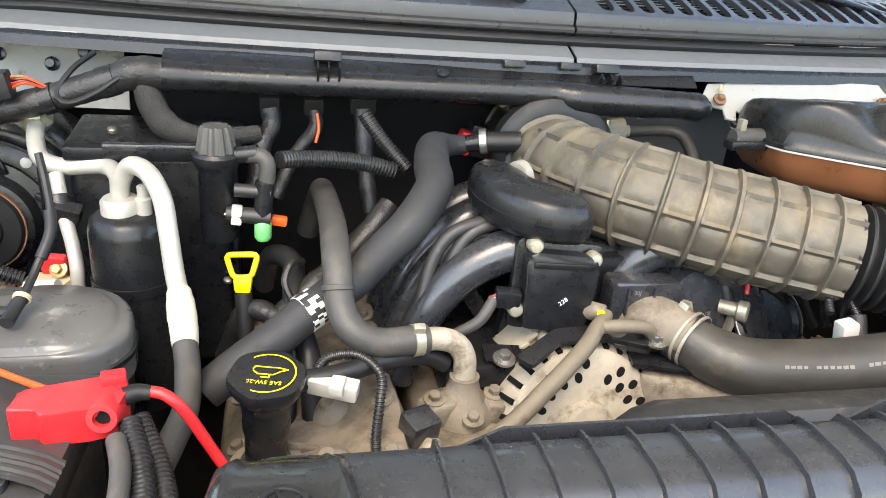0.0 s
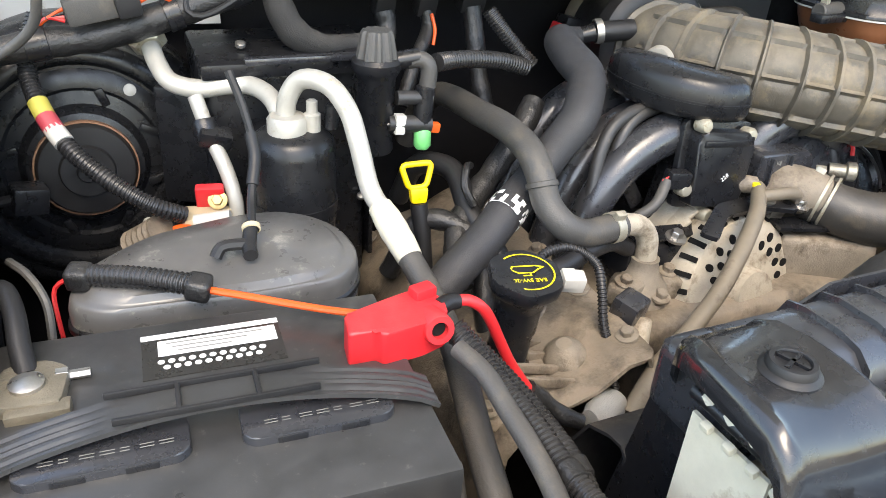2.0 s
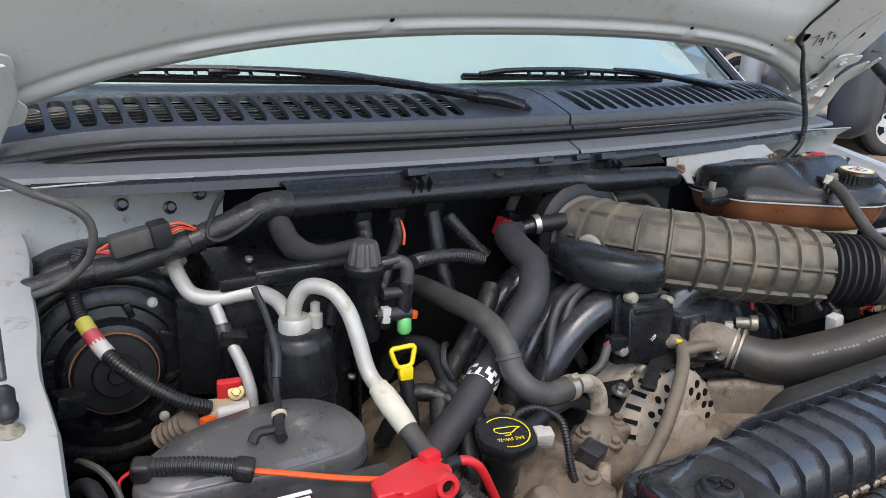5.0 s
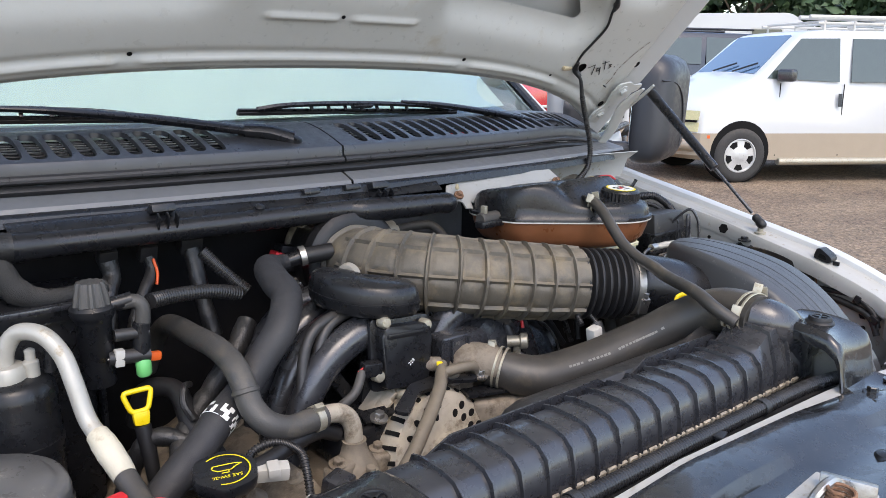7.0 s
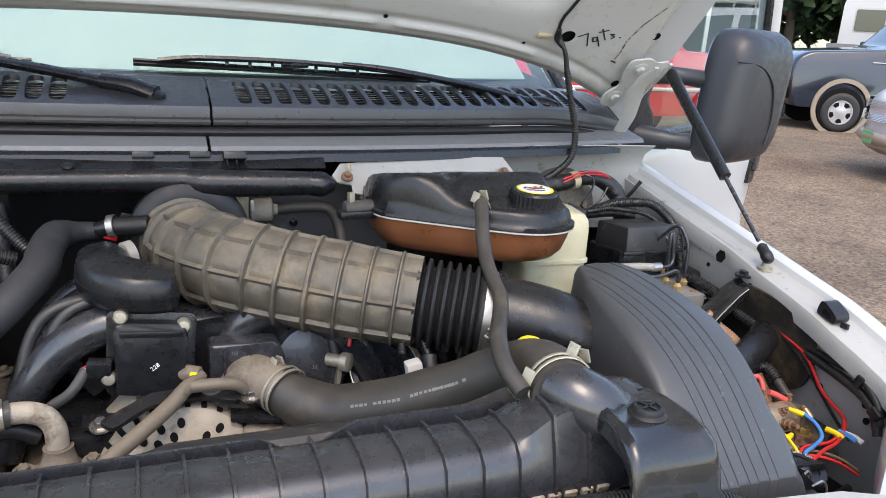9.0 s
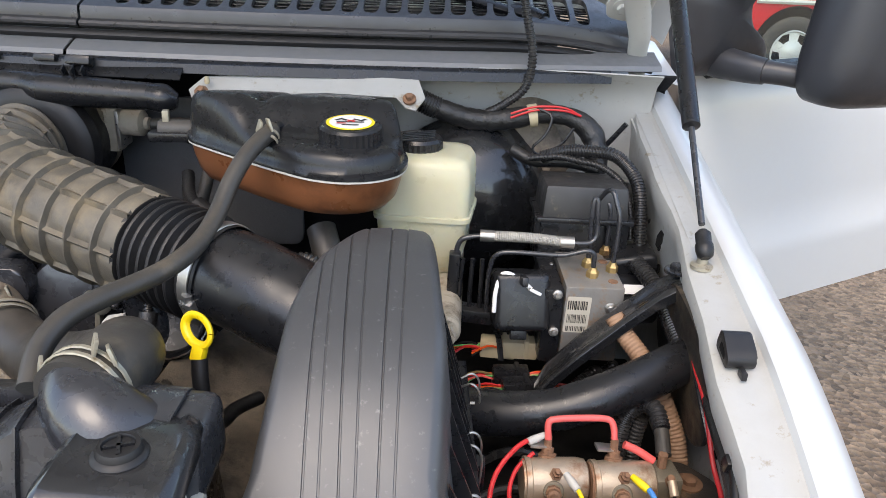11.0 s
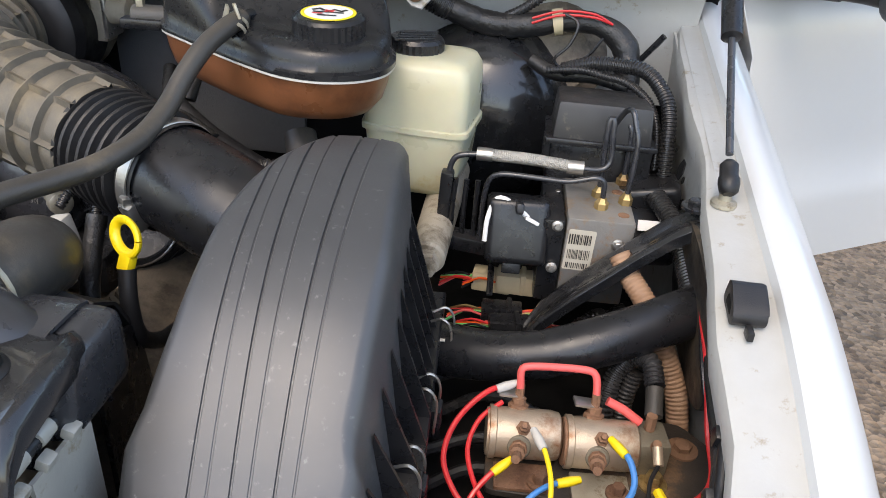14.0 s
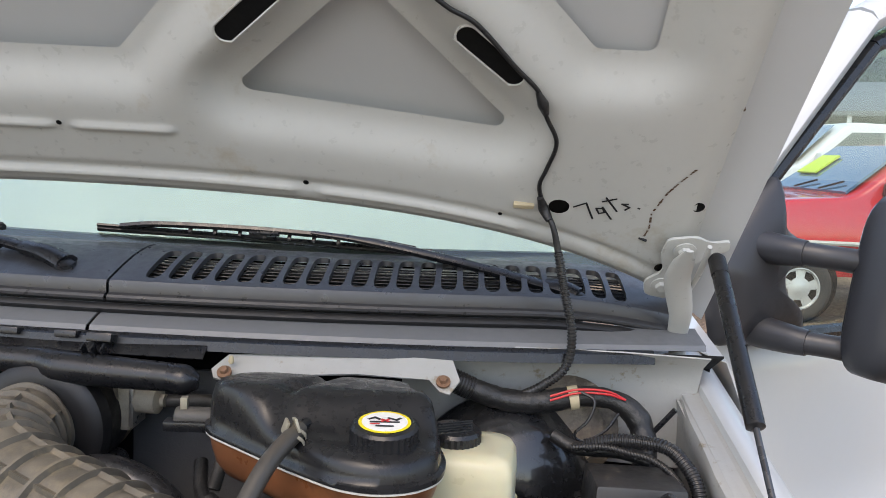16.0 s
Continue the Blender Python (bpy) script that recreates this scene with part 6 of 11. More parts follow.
part("lid", loft([ol_ring(1.0, 1.03), ol_ring(1.0, 1.072), ol_ring(0.985, 1.079), ol_ring(0.955, 1.0815), ol_ring(0.91, 1.0815), ol_ring(0.885, 1.0835), ol_ring(0.84, 1.0885), ol_ring(0.5, 1.091), ol_ring(0.1, 1.0915)]), RESERVOIR, ol, angle=55)
part("body", loft([ol_ring(0.93, 0.9), ol_ring(0.97, 1.032)]), BLK, ol)
part("rim", loft([ol_ring(1.0, 1.05), ol_ring(1.02, 1.052), ol_ring(1.02, 1.057), ol_ring(1.0, 1.059)]), BLK, ol)
# loom, tape ends and orange wire on it
solid("short_loom", tube([(-0.738, 0.778, 1.096), (-0.70, 0.757, 1.0985), (-0.664, 0.737, 1.097)], 0.0095, 12, wave=(0.0044, 0.0013)), LOOM, "short black corrugated loom on the reservoir", "wire loom")
for p, a in (((-0.747, 0.782, 1.094), 0), ((-0.66, 0.735, 1.095), 10)):
    solid("tape_wrap", box(p, (0.02, 0.021, 0.02), (8, a, -22), 0.0055, 3), TAPE, "black tape wrapped round the loom end", "tape", group="loom tape ends")
solid("orange_wire", tube([(-0.656, 0.732, 1.094), (-0.626, 0.714, 1.0925), (-0.596, 0.695, 1.091), (-0.568, 0.676, 1.091), (-0.545, 0.658, 1.094)], 0.0031, 8, 0.008), ORANGE_WIRE, "bright orange wire to the battery terminal", "wire")
solid("small_red_wire", tube([(-0.755, 0.79, 1.09), (-0.768, 0.79, 1.08), (-0.768, 0.775, 1.06), (-0.765, 0.76, 1.03)], 0.002, 6, 0.005), RED_WIRE, "thin red wire beside the battery", "wire")
solid("grey_cable", tube([(-0.80, 0.83, 1.09), (-0.795, 0.80, 1.105), (-0.782, 0.775, 1.105), (-0.772, 0.755, 1.09), (-0.772, 0.74, 1.06)], 0.0035, 8, 0.006), RUB_GREY, "thin grey cable by the fender", "cable")
vc = thing("vacuum_line", "thin black line with connector above the reservoir", "cable", (-0.6, 0.82, 1.1))
part("line", tube([(-0.60, 0.885, 1.225), (-0.592, 0.868, 1.195), (-0.588, 0.85, 1.16), (-0.598, 0.822, 1.128), (-0.604, 0.795, 1.112)], 0.004, 8, 0.006), RUB, vc)
part("sleeve", tube([(-0.589, 0.858, 1.175), (-0.588, 0.847, 1.155), (-0.595, 0.83, 1.135)], 0.006, 10, 0.006), RUB, vc)
part("connector", tube([(-0.604, 0.797, 1.113), (-0.61, 0.78, 1.104), (-0.612, 0.764, 1.1)], 0.0065, 10, 0.005), RUB, vc)
part("band", band((-0.605, 0.793, 1.111), (-0.1, -0.8, -0.4), 0.0068, 0.005), BEIGE, vc, "pale band")
part("tee_arm", tube([(-0.609, 0.778, 1.104), (-0.632, 0.78, 1.104), (-0.64, 0.776, 1.096)], 0.0055, 8, 0.005), RUB, vc)

# ---- blower housing on the firewall ----
bl = thing("heater_blower", "large round black heater blower housing", "heater blower", (-0.735, 1.08, 1.06))
bc, bax = Vector((-0.735, 1.105, 1.062)), Vector((0.02, -1, 0.1))
part("ring", lathe(bc, bax, [(0.165, -0.06), (0.163, -0.012), (0.158, 0.004), (0.146, 0.012), (0.137, 0.012), (0.133, 0.018), (0.124, 0.022), (0.117, 0.02), (0.112, 0.012), (0.108, 0.012)], 56), TANK_BLK, bl)
part("plate", lathe(bc + Vector(bax).normalized() * 0.01, bax, [(0.109, 0), (0.109, 0.004), (0.1, 0.008), (0.088, 0.008), (0.084, 0.004), (0.07, 0.006), (0.062, 0.02), (0.054, 0.022)], 48), TANK_BLK, bl)
part("motor", lathe(bc + Vector(bax).normalized() * 0.025, bax, [(0.053, 0), (0.053, 0.016), (0.05, 0.02), (0.03, 0.021), (0.028, 0.026), (0.012, 0.026), (0.01, 0.03)], 40), RUB, bl)
part("motor_rim", band(bc + Vector(bax).normalized() * 0.034, bax, 0.0535, 0.012, 0.002, 40), RUST, bl, "rusty motor rim")
for a in (20, 70, 115, 160, 205, 250, 300, 345):
    x, y, z = frame_of(bax)
    c = bc + z * 0.018 + (x * math.cos(radians(a)) + y * math.sin(radians(a))) * 0.08
    part("boss", box(tuple(c), (0.022, 0.006, 0.01), (0, a, 0), 0.003), TANK_BLK, bl)
for a in (0, 125, 235):
    c = bc + Vector(bax).normalized() * 0.018 + (x * math.cos(radians(a)) + y * math.sin(radians(a))) * 0.1
    part("screw", lathe(c, bax, [(0.007, 0), (0.007, 0.003), (0.004, 0.005)], 14), PALE_CON, bl)
part("plug", box((-0.795, 1.03, 1.055), (0.035, 0.03, 0.03), (0, 10, 15), 0.004), BLK, bl)
part("plug_wire", tube([(-0.81, 1.03, 1.055), (-0.835, 1.035, 1.05), (-0.85, 1.05, 1.045)], 0.006, 8, 0.008), RUB, bl)

# loom with yellow and red tape
TAPE_YEL = material("dull_yellow_tape", (0.42, 0.37, 0.06), 0.55, vary=0.15, dust=0.2)
TAPE_RED = material("faded_red_tape", (0.42, 0.035, 0.06), 0.5, vary=0.15, dust=0.2)
tl = thing("taped_loom", "black corrugated loom with yellow and red tape bands", "wire loom", (-0.72, 1.0, 1.1))
TL = [(-0.757, 1.075, 1.236), (-0.77, 1.062, 1.205), (-0.773, 1.045, 1.178), (-0.762, 1.008, 1.15), (-0.742, 0.972, 1.125), (-0.711, 0.945, 1.1), (-0.677, 0.928, 1.078), (-0.648, 0.93, 1.062)]
part("loom", tube(TL, 0.0095, 12, wave=(0.0044, 0.0013)), LOOM, tl)
for k0, m, lab in ((0.355, TAPE_YEL, "dull yellow tape"), (0.425, TAPE_RED, "faded red tape"), (0.485, PALE_CON, "pale tape")):
    P, par, S = smooth_path(TL, 0.004)
    i = int(k0 * len(P))
    part("tape_band", tube([P[i - 2], P[i], P[i + 3]], 0.0102, 12, 0.004), m, tl, lab)
solid("spiral_boot", tube([(-0.70, 0.96, 1.02), (-0.685, 0.945, 1.035), (-0.672, 0.93, 1.05)], 0.016, 14, wave=(0.01, 0.004)), GRIME, "dirty spiral boot under the loom", "boot")
rj = thing("junction_block", "junction block with red cover and brass nuts", "junction block", (-0.63, 0.92, 1.03))
part("block", box((-0.625, 0.935, 1.045), (0.05, 0.035, 0.03), (0, 0, -15), 0.004), BEIGE, rj)
part("red_cover", box((-0.618, 0.95, 1.07), (0.03, 0.012, 0.03), (15, 0, -10), 0.004), RED, rj)
part("orange_tab", box((-0.652, 0.922, 1.048), (0.018, 0.012, 0.014), (0, 0, 20), 0.003), ORANGE, rj)
part("nut", bolt((-0.612, 0.94, 1.07), (-0.2, -0.8, 0.5), 0.006, 0.006), BRASS, rj)
part("white_sleeve", cyl((-0.64, 0.915, 1.06), (-0.605, 0.905, 1.066), 0.008, 0.008, 12), PALE_CON, rj)

# ---- air conditioning lines ----
ac = thing("accumulator", "black air conditioning accumulator canister", "accumulator", (-0.53, 0.935, 0.95))
part("canister", lathe((-0.53, 0.935, 0.9), (0, 0, 1), [(0.045, 0), (0.045, 0.222), (0.042, 0.236), (0.034, 0.243), (0.02, 0.246)], 36), TANK_BLK, ac)
part("neck", lathe((-0.537, 0.93, 1.14), (0, 0, 1), [(0.021, 0), (0.021, 0.018), (0.018, 0.022)], 24), ALU, ac)
part("valve", lathe((-0.512, 0.925, 1.145), (0, 0, 1), [(0.009, 0), (0.009, 0.018), (0.006, 0.02), (0.006, 0.032), (0.003, 0.034)], 14), ALU, ac)
part("cap", cyl((-0.492, 0.925, 1.145), (-0.49, 0.925, 1.172), 0.008, 0.0075, 14, edge=0.001), BLK, ac)
part("strap", band((-0.53, 0.935, 1.06), (0, 0, 1), 0.0455, 0.012, 0.0015, 36), BLK, ac)
al = thing("aircon_pipe", "bent bare aluminium air conditioning pipe", "pipe", (-0.5, 0.95, 1.15), group="air conditioning pipes")
part("pipe", tube([(-0.652, 1.068, 1.205), (-0.648, 1.045, 1.188), (-0.638, 1.024, 1.174), (-0.612, 1.012, 1.169), (-0.585, 1.008, 1.172), (-0.562, 1.002, 1.173), (-0.547, 0.978, 1.17), (-0.541, 0.952, 1.16), (-0.54, 0.938, 1.142)], 0.0102, 18, 0.005), ALU, al)
part("nut", lathe((-0.655, 1.078, 1.212), (0.12, -0.8, -0.55), [(0.014, -0.012), (0.02, -0.01), (0.021, 0.012), (0.015, 0.018)], 6), ZINC, al, "pale hex nut")
a2 = thing("aircon_pipe", "bent aluminium pipe running into a black hose", "pipe", (-0.48, 0.85, 1.1), group="air conditioning pipes")
part("pipe", tube([(-0.538, 0.935, 1.148), (-0.535, 0.934, 1.178), (-0.522, 0.925, 1.2), (-0.501, 0.902, 1.2), (-0.486, 0.884, 1.178), (-0.48, 0.868, 1.148), (-0.474, 0.85, 1.108), (-0.467, 0.826, 1.09), (-0.463, 0.806, 1.079)], 0.0102, 18, 0.005), ALU, a2)
part("ferrule", tube([(-0.4685, 0.833, 1.093), (-0.466, 0.82, 1.087), (-0.463, 0.804, 1.079), (-0.46, 0.788, 1.071), (-0.458, 0.774, 1.064)], [0.0125, 0.0142, 0.0146, 0.014, 0.0128], 20, 0.003, wrinkle=0.04), CREAM, a2, "crimped cream ferrule")
part("hose", tube([(-0.46, 0.785, 1.069), (-0.454, 0.75, 1.052), (-0.452, 0.705, 1.038), (-0.46, 0.66, 1.035), (-0.472, 0.61, 1.03), (-0.482, 0.565, 1.02), (-0.49, 0.51, 1.0), (-0.497, 0.465, 0.97), (-0.502, 0.44, 0.92)], 0.0125, 16, 0.008), RUB_GREY, a2)
a3 = thing("aircon_pipe", "short aluminium pipe with black valve", "pipe", (-0.6, 0.96, 1.1), group="air conditioning pipes")
part("pipe", tube([(-0.618, 1.0, 1.165), (-0.612, 0.985, 1.14), (-0.606, 0.97, 1.12), (-0.598, 0.955, 1.095), (-0.593, 0.942, 1.065), (-0.594, 0.935, 1.035)], 0.008, 14, 0.006), ALU, a3)
part("valve", lathe((-0.614, 0.985, 1.145), (0.1, -0.4, -1), [(0.012, 0), (0.014, 0.004), (0.014, 0.022), (0.01, 0.026)], 10), BLK, a3)
part("valve_cap", box((-0.605, 0.972, 1.128), (0.034, 0.02, 0.02), (20, 15, 0), 0.004), BLK, a3)

# ---- evaporator housing ----
ev = thing("evaporator_box", "black plastic evaporator housing on the firewall", "housing", (-0.51, 1.06, 0.9))
part("body", box((-0.515, 1.075, 1.04), (0.185, 0.13, 0.29), (0, 0, 0), 0.01, 3), BLK, ev)
part("lid", box((-0.51, 1.06, 1.192), (0.2, 0.12, 0.018), (4, 0, 0), 0.005), BLK, ev)
part("slot", box((-0.50, 1.0, 1.199), (0.13, 0.012, 0.008), (0, 0, 0), 0.003), BLK_GLOSS, ev)
part("side_rib", box((-0.419, 1.02, 1.06), (0.006, 0.05, 0.24), (0, 0, 0), 0.002), BLK, ev)
for x, z in ((-0.56, 1.205), (-0.45, 1.205), (-0.43, 1.02)):
    part("screw", lathe((x, 1.002 if z < 1.1 else 1.04, z), (0, -0.3, 1), [(0.006, 0), (0.006, 0.004), (0.003, 0.006)], 10), STEEL, ev)
part("mount_plate", box((-0.62, 1.05, 1.09), (0.07, 0.02, 0.14), (0, 0, -25), 0.004), BLK, ev)

# ---- harness trough under the cowl ----
hc = thing("harness_trough", "black plastic wiring trough clipped under the cowl", "wiring trough", (-0.17, 1.04, 1.27))
part("trough", tube([(-0.50, 1.047, 1.273), (-0.42, 1.05, 1.271), (-0.2, 1.045, 1.27), (-0.02, 1.04, 1.27), (0.02, 1.032, 1.267), (0.1, 1.024, 1.266), (0.17, 1.018, 1.266)], [0.02, 0.0165, 0.0165, 0.018, 0.021, 0.02, 0.018], 20, 0.01, flat=1.0), BLK, hc)
part("end_cap", tube([(0.168, 1.018, 1.266), (0.19, 1.016, 1.264), (0.205, 1.018, 1.262)], [0.018, 0.02, 0.01], 14, 0.006), BLK, hc)
part("flange", thicken(loft([[(x, 1.045, 1.284), (x, 1.062, 1.297), (x, 1.08, 1.299)] for x in np.linspace(-0.5, 0.2, 12)], closed=False), 0.002), BLK, hc)
for x in (-0.305, 0.064):
    part("clip", box((x, 1.055, 1.301), (0.034, 0.026, 0.012), (-20, 0, 0), 0.003), BLK, hc)
    for d in (-0.013, 0.0, 0.013):
        part("clip_tooth", box((x + d, 1.032, 1.288), (0.0025, 0.012, 0.022), (30, 0, 0), 0.0006), BLK, hc)
for x in (-0.063, 0.015):
    part("clip", box((x, 1.062, 1.302), (0.03, 0.022, 0.01), (-15, 0, 0), 0.003), BLK, hc)
part("pin", lathe((-0.16, 1.045, 1.288), (0, -0.5, 1), [(0.008, 0), (0.008, 0.004), (0.004, 0.006)], 12), BLK, hc)

wh = thing("wiring_harness", "taped black wiring harness trunk", "wiring harness", (-0.66, 1.045, 1.2))
WH = [(-0.50, 1.047, 1.274), (-0.53, 1.045, 1.275), (-0.56, 1.045, 1.264), (-0.627, 1.045, 1.241), (-0.704, 1.045, 1.22), (-0.76, 1.045, 1.214), (-0.80, 1.04, 1.208), (-0.84, 1.04, 1.20)]
part("trunk", tube(WH, [0.02, 0.02, 0.017, 0.016, 0.016, 0.015, 0.014, 0.014], 18, 0.004, wrinkle=0.12), TAPE, wh)
for k, w in ((2, 0.02), (3, 0.016), (5, 0.022)):
    part("tape_band", band(WH[k], Vector(WH[k + 1]) - Vector(WH[k - 1]), 0.0178 - 0.0004 * k, w, 0.0015, 20), BLK, wh)
solid("braided_branch", tube([(-0.52, 1.045, 1.268), (-0.515, 1.04, 1.245), (-0.50, 1.035, 1.218), (-0.47, 1.035, 1.203), (-0.43, 1.045, 1.2), (-0.39, 1.06, 1.2)], [0.014, 0.016, 0.017, 0.014, 0.012, 0.011], 16, 0.005, wrinkle=0.06), material("dark_woven_sleeve", (0.022, 0.021, 0.02), 0.6, bump=0.9, fine=700, dust=0.3, dust_col=(0.2, 0.18, 0.15)), "dark braided branch of the harness", "wiring harness")
cn = thing("grey_connector", "grey rectangular harness connector with orange wires", "connector", (-0.7, 1.04, 1.25))
part("shell", box((-0.70, 1.03, 1.253), (0.06, 0.024, 0.026), (0, -10, 4), 0.004), RUB_GREY, cn)
part("shell", box((-0.672, 1.028, 1.259), (0.024, 0.03, 0.03), (0, -10, 4), 0.004), RUB, cn)
for k in range(4):
    part("wire", tube([(-0.66, 1.03, 1.262 + 0.004 * (k - 1.5)), (-0.645, 1.03, 1.262 + 0.002 * k), (-0.62, 1.04, 1.252)], 0.002, 6, 0.006), (ORANGE_WIRE, RED_WIRE, BLK, ORANGE_WIRE)[k], cn)
    part("wire", tube([(-0.73, 1.032, 1.245 + 0.004 * (k - 1.5)), (-0.745, 1.035, 1.242), (-0.757, 1.05, 1.23)], 0.002, 6, 0.006), (RED_WIRE, PINK_WIRE, BLK, ORANGE_WIRE)[k], cn)
solid("thin_grey_cable", tube([(-0.84, 1.06, 1.335), (-0.80, 1.0, 1.325), (-0.768, 0.99, 1.31), (-0.752, 0.99, 1.292), (-0.75, 0.99, 1.268), (-0.76, 1.0, 1.24), (-0.79, 1.01, 1.215), (-0.83, 1.02, 1.2)], 0.005, 10, 0.01), RUB_GREY, "thin grey cable looping over the harness", "cable")
solid("thin_loop_cable", tube([(-0.52, 1.04, 1.285), (-0.545, 1.03, 1.272), (-0.57, 1.025, 1.255), (-0.60, 1.025, 1.242), (-0.615, 1.03, 1.25), (-0.60, 1.05, 1.275), (-0.58, 1.08, 1.29)], 0.0035, 8, 0.008), RUB, "thin black cable looped over the harness", "cable")
for x in (-0.64, -0.70, -0.60):
    solid("wall_stud", lathe((x, 1.128, 1.27 + 0.01 * math.sin(x * 50)), (0, -1, 0.3), [(0.009, 0), (0.009, 0.004), (0.005, 0.006), (0.005, 0.014)], 12), BLK, "black stud on the painted cowl side", "stud", group="cowl studs")
for k, (x0, zz) in enumerate(((-0.376, 1.236), (-0.32, 1.235), (-0.256, 1.238))):
    d = thing("injector_branch", "taped harness branch dropping from the trough", "wiring harness", (x0, 1.09, 1.2), group="harness branches")
    part("socket", box((x0, 1.088, zz), (0.034 if k == 2 else 0.026, 0.024, 0.026), (20, 0, 0), 0.004), RUB, d)
    end = [(-0.01, 1.06, 1.185), (-0.025, 1.05, 1.175), (0.006, 1.06, 1.15)][k]
    part("branch", tube([(x0, 1.085, zz - 0.008), (x0 + 0.002, 1.078, zz - 0.03), (x0 + end[0], end[1], end[2]), (x0 + end[0] * 2, end[1] - 0.02, end[2] - 0.05)], 0.0125 if k != 1 else 0.009, 12, 0.005, wrinkle=0.1), TAPE, d)
    if k == 1:
        part("wire", tube([(x0 + 0.004, 1.075, zz - 0.01), (x0 + 0.006, 1.066, zz - 0.028), (x0 + 0.002, 1.06, zz - 0.045)], 0.0022, 8, 0.005), ORANGE_WIRE, d)

# ---- vapour valve cluster ----
vv = thing("vapour_valve", "black vapour valve with ribbed cap and green plug", "valve", (-0.434, 0.948, 1.1))
part("canister", lathe((-0.434, 0.948, 1.105), (0, 0, 1), [(0.019, 0), (0.021, 0.004), (0.021, 0.085), (0.024, 0.09), (0.027, 0.096), (0.027, 0.103), (0.0235, 0.107)], 30), BLK, vv)
b = bmesh.new()
rings = []
for h, r in ((0.0, 0.0205), (0.026, 0.0155), (0.029, 0.0135)):
    rings.append([b.verts.new((-0.434 + (r + (0.0022 if i % 4 < 2 else 0)) * math.cos(2 * math.pi * i / 40), 0.948 + (r + (0.0022 if i % 4 < 2 else 0)) * math.sin(2 * math.pi * i / 40), 1.212 + h)) for i in range(40)])
for p, q in zip(rings, rings[1:]):
    bridge(b, p, q)
b.faces.new(rings[-1])
part("cap", b, RUB_GREY, vv, "ribbed grey cap", angle=25)
part("arm", cyl((-0.412, 0.944, 1.208), (-0.388, 0.94, 1.212), 0.01, 0.01, 14), BLK, vv)
part("elbow", tube([(-0.4, 0.942, 1.209), (-0.385, 0.938, 1.209), (-0.378, 0.935, 1.2), (-0.379, 0.934, 1.18)], 0.0095, 14, 0.004), RUB_GREY, vv)
part("tee_body", cyl((-0.381, 0.934, 1.182), (-0.384, 0.932, 1.135), 0.011, 0.011, 16, edge=0.002), BLK, vv)
part("cross_port", cyl((-0.415, 0.934, 1.17), (-0.374, 0.932, 1.168), 0.008, 0.008, 14), BLK_DUST, vv)
part("cross_port", cyl((-0.425, 0.932, 1.142), (-0.375, 0.93, 1.138), 0.0095, 0.0095, 14), BLK_DUST, vv)
part("port_clip", box((-0.413, 0.928, 1.142), (0.012, 0.012, 0.022), (0, 5, 0), 0.002), PALE_CON, vv)
part("pin", cyl((-0.435, 0.93, 1.142), (-0.42, 0.93, 1.142), 0.002), STEEL, vv)
part("green_plug", lathe((-0.384, 0.93, 1.134), (0, -0.1, -1), [(0.0075, 0), (0.01, 0.003), (0.01, 0.02), (0.007, 0.024)], 12), GREEN, vv, "green plastic plug")
part("orange_clip", box((-0.366, 0.945, 1.128), (0.02, 0.01, 0.012), (0, 8, 0), 0.003), ORANGE, vv, "orange clip")
solid("vent_loom", tube([(-0.365, 0.945, 1.203), (-0.34, 0.96, 1.2), (-0.30, 0.972, 1.196), (-0.26, 0.98, 1.189), (-0.225, 0.985, 1.178)], 0.0105, 14, wave=(0.0044, 0.0013)), LOOM, "black corrugated loom from the vapour valve", "wire loom")
solid("rear_loom", tube([(-0.26, 1.03, 1.238), (-0.245, 1.02, 1.218), (-0.225, 1.012, 1.195), (-0.205, 1.0, 1.175)], 0.0095, 14, wave=(0.0044, 0.0013)), LOOM, "short black corrugated loom by the throttle", "wire loom")

# ---- hoses across the engine ----
hd_ = thing("vacuum_hose", "thick grey foam covered hose curving over the engine", "hose", (-0.25, 0.85, 1.05))
HD = [(-0.128, 1.02, 1.204), (-0.15, 1.012, 1.205), (-0.176, 0.99, 1.207), (-0.186, 0.945, 1.198), (-0.19, 0.905, 1.187), (-0.222, 0.862, 1.159), (-0.257, 0.85, 1.127), (-0.29, 0.838, 1.097), (-0.333, 0.81, 1.082), (-0.367, 0.793, 1.06), (-0.403, 0.778, 1.04), (-0.44, 0.765, 1.015)]
part("hose", tube(HD, [0.012, 0.014, 0.021, 0.022, 0.022, 0.022, 0.021, 0.0205, 0.0205, 0.0205, 0.0205, 0.02], 20, 0.006), FOAM, hd_)
tag = band((-0.335, 0.8085, 1.081), (-0.043, -0.028, -0.015), 0.021, 0.02, 0.0006, 40)
bmesh.ops.subdivide_edges(tag, edges=list(tag.edges), cuts=2, use_grid_fill=True)
bmesh.ops.delete(tag, geom=[f for f in tag.faces if noise.noise(f.calc_center_median() * 160) + 0.35 * noise.noise(f.calc_center_median() * 420) < 0.04], context="FACES")
part("paper_mark", tag, PAPER, hd_, "torn white paper tag")
part("connector", cyl((-0.135, 1.018, 1.204), (-0.112, 1.012, 1.21), 0.01, 0.012, 14), BLK, hd_)
part("clamp", band((-0.107, 1.01, 1.212), (1, -0.3, 0.2), 0.0145, 0.01), STEEL, hd_)
part("spigot", cyl((-0.112, 1.012, 1.21), (-0.06, 1.0, 1.215), 0.0135, 0.0135, 16), RUB, hd_)
hh = thing("heater_hose", "weathered grey heater hose with pinch clamp", "hose", (-0.27, 0.85, 1.05))
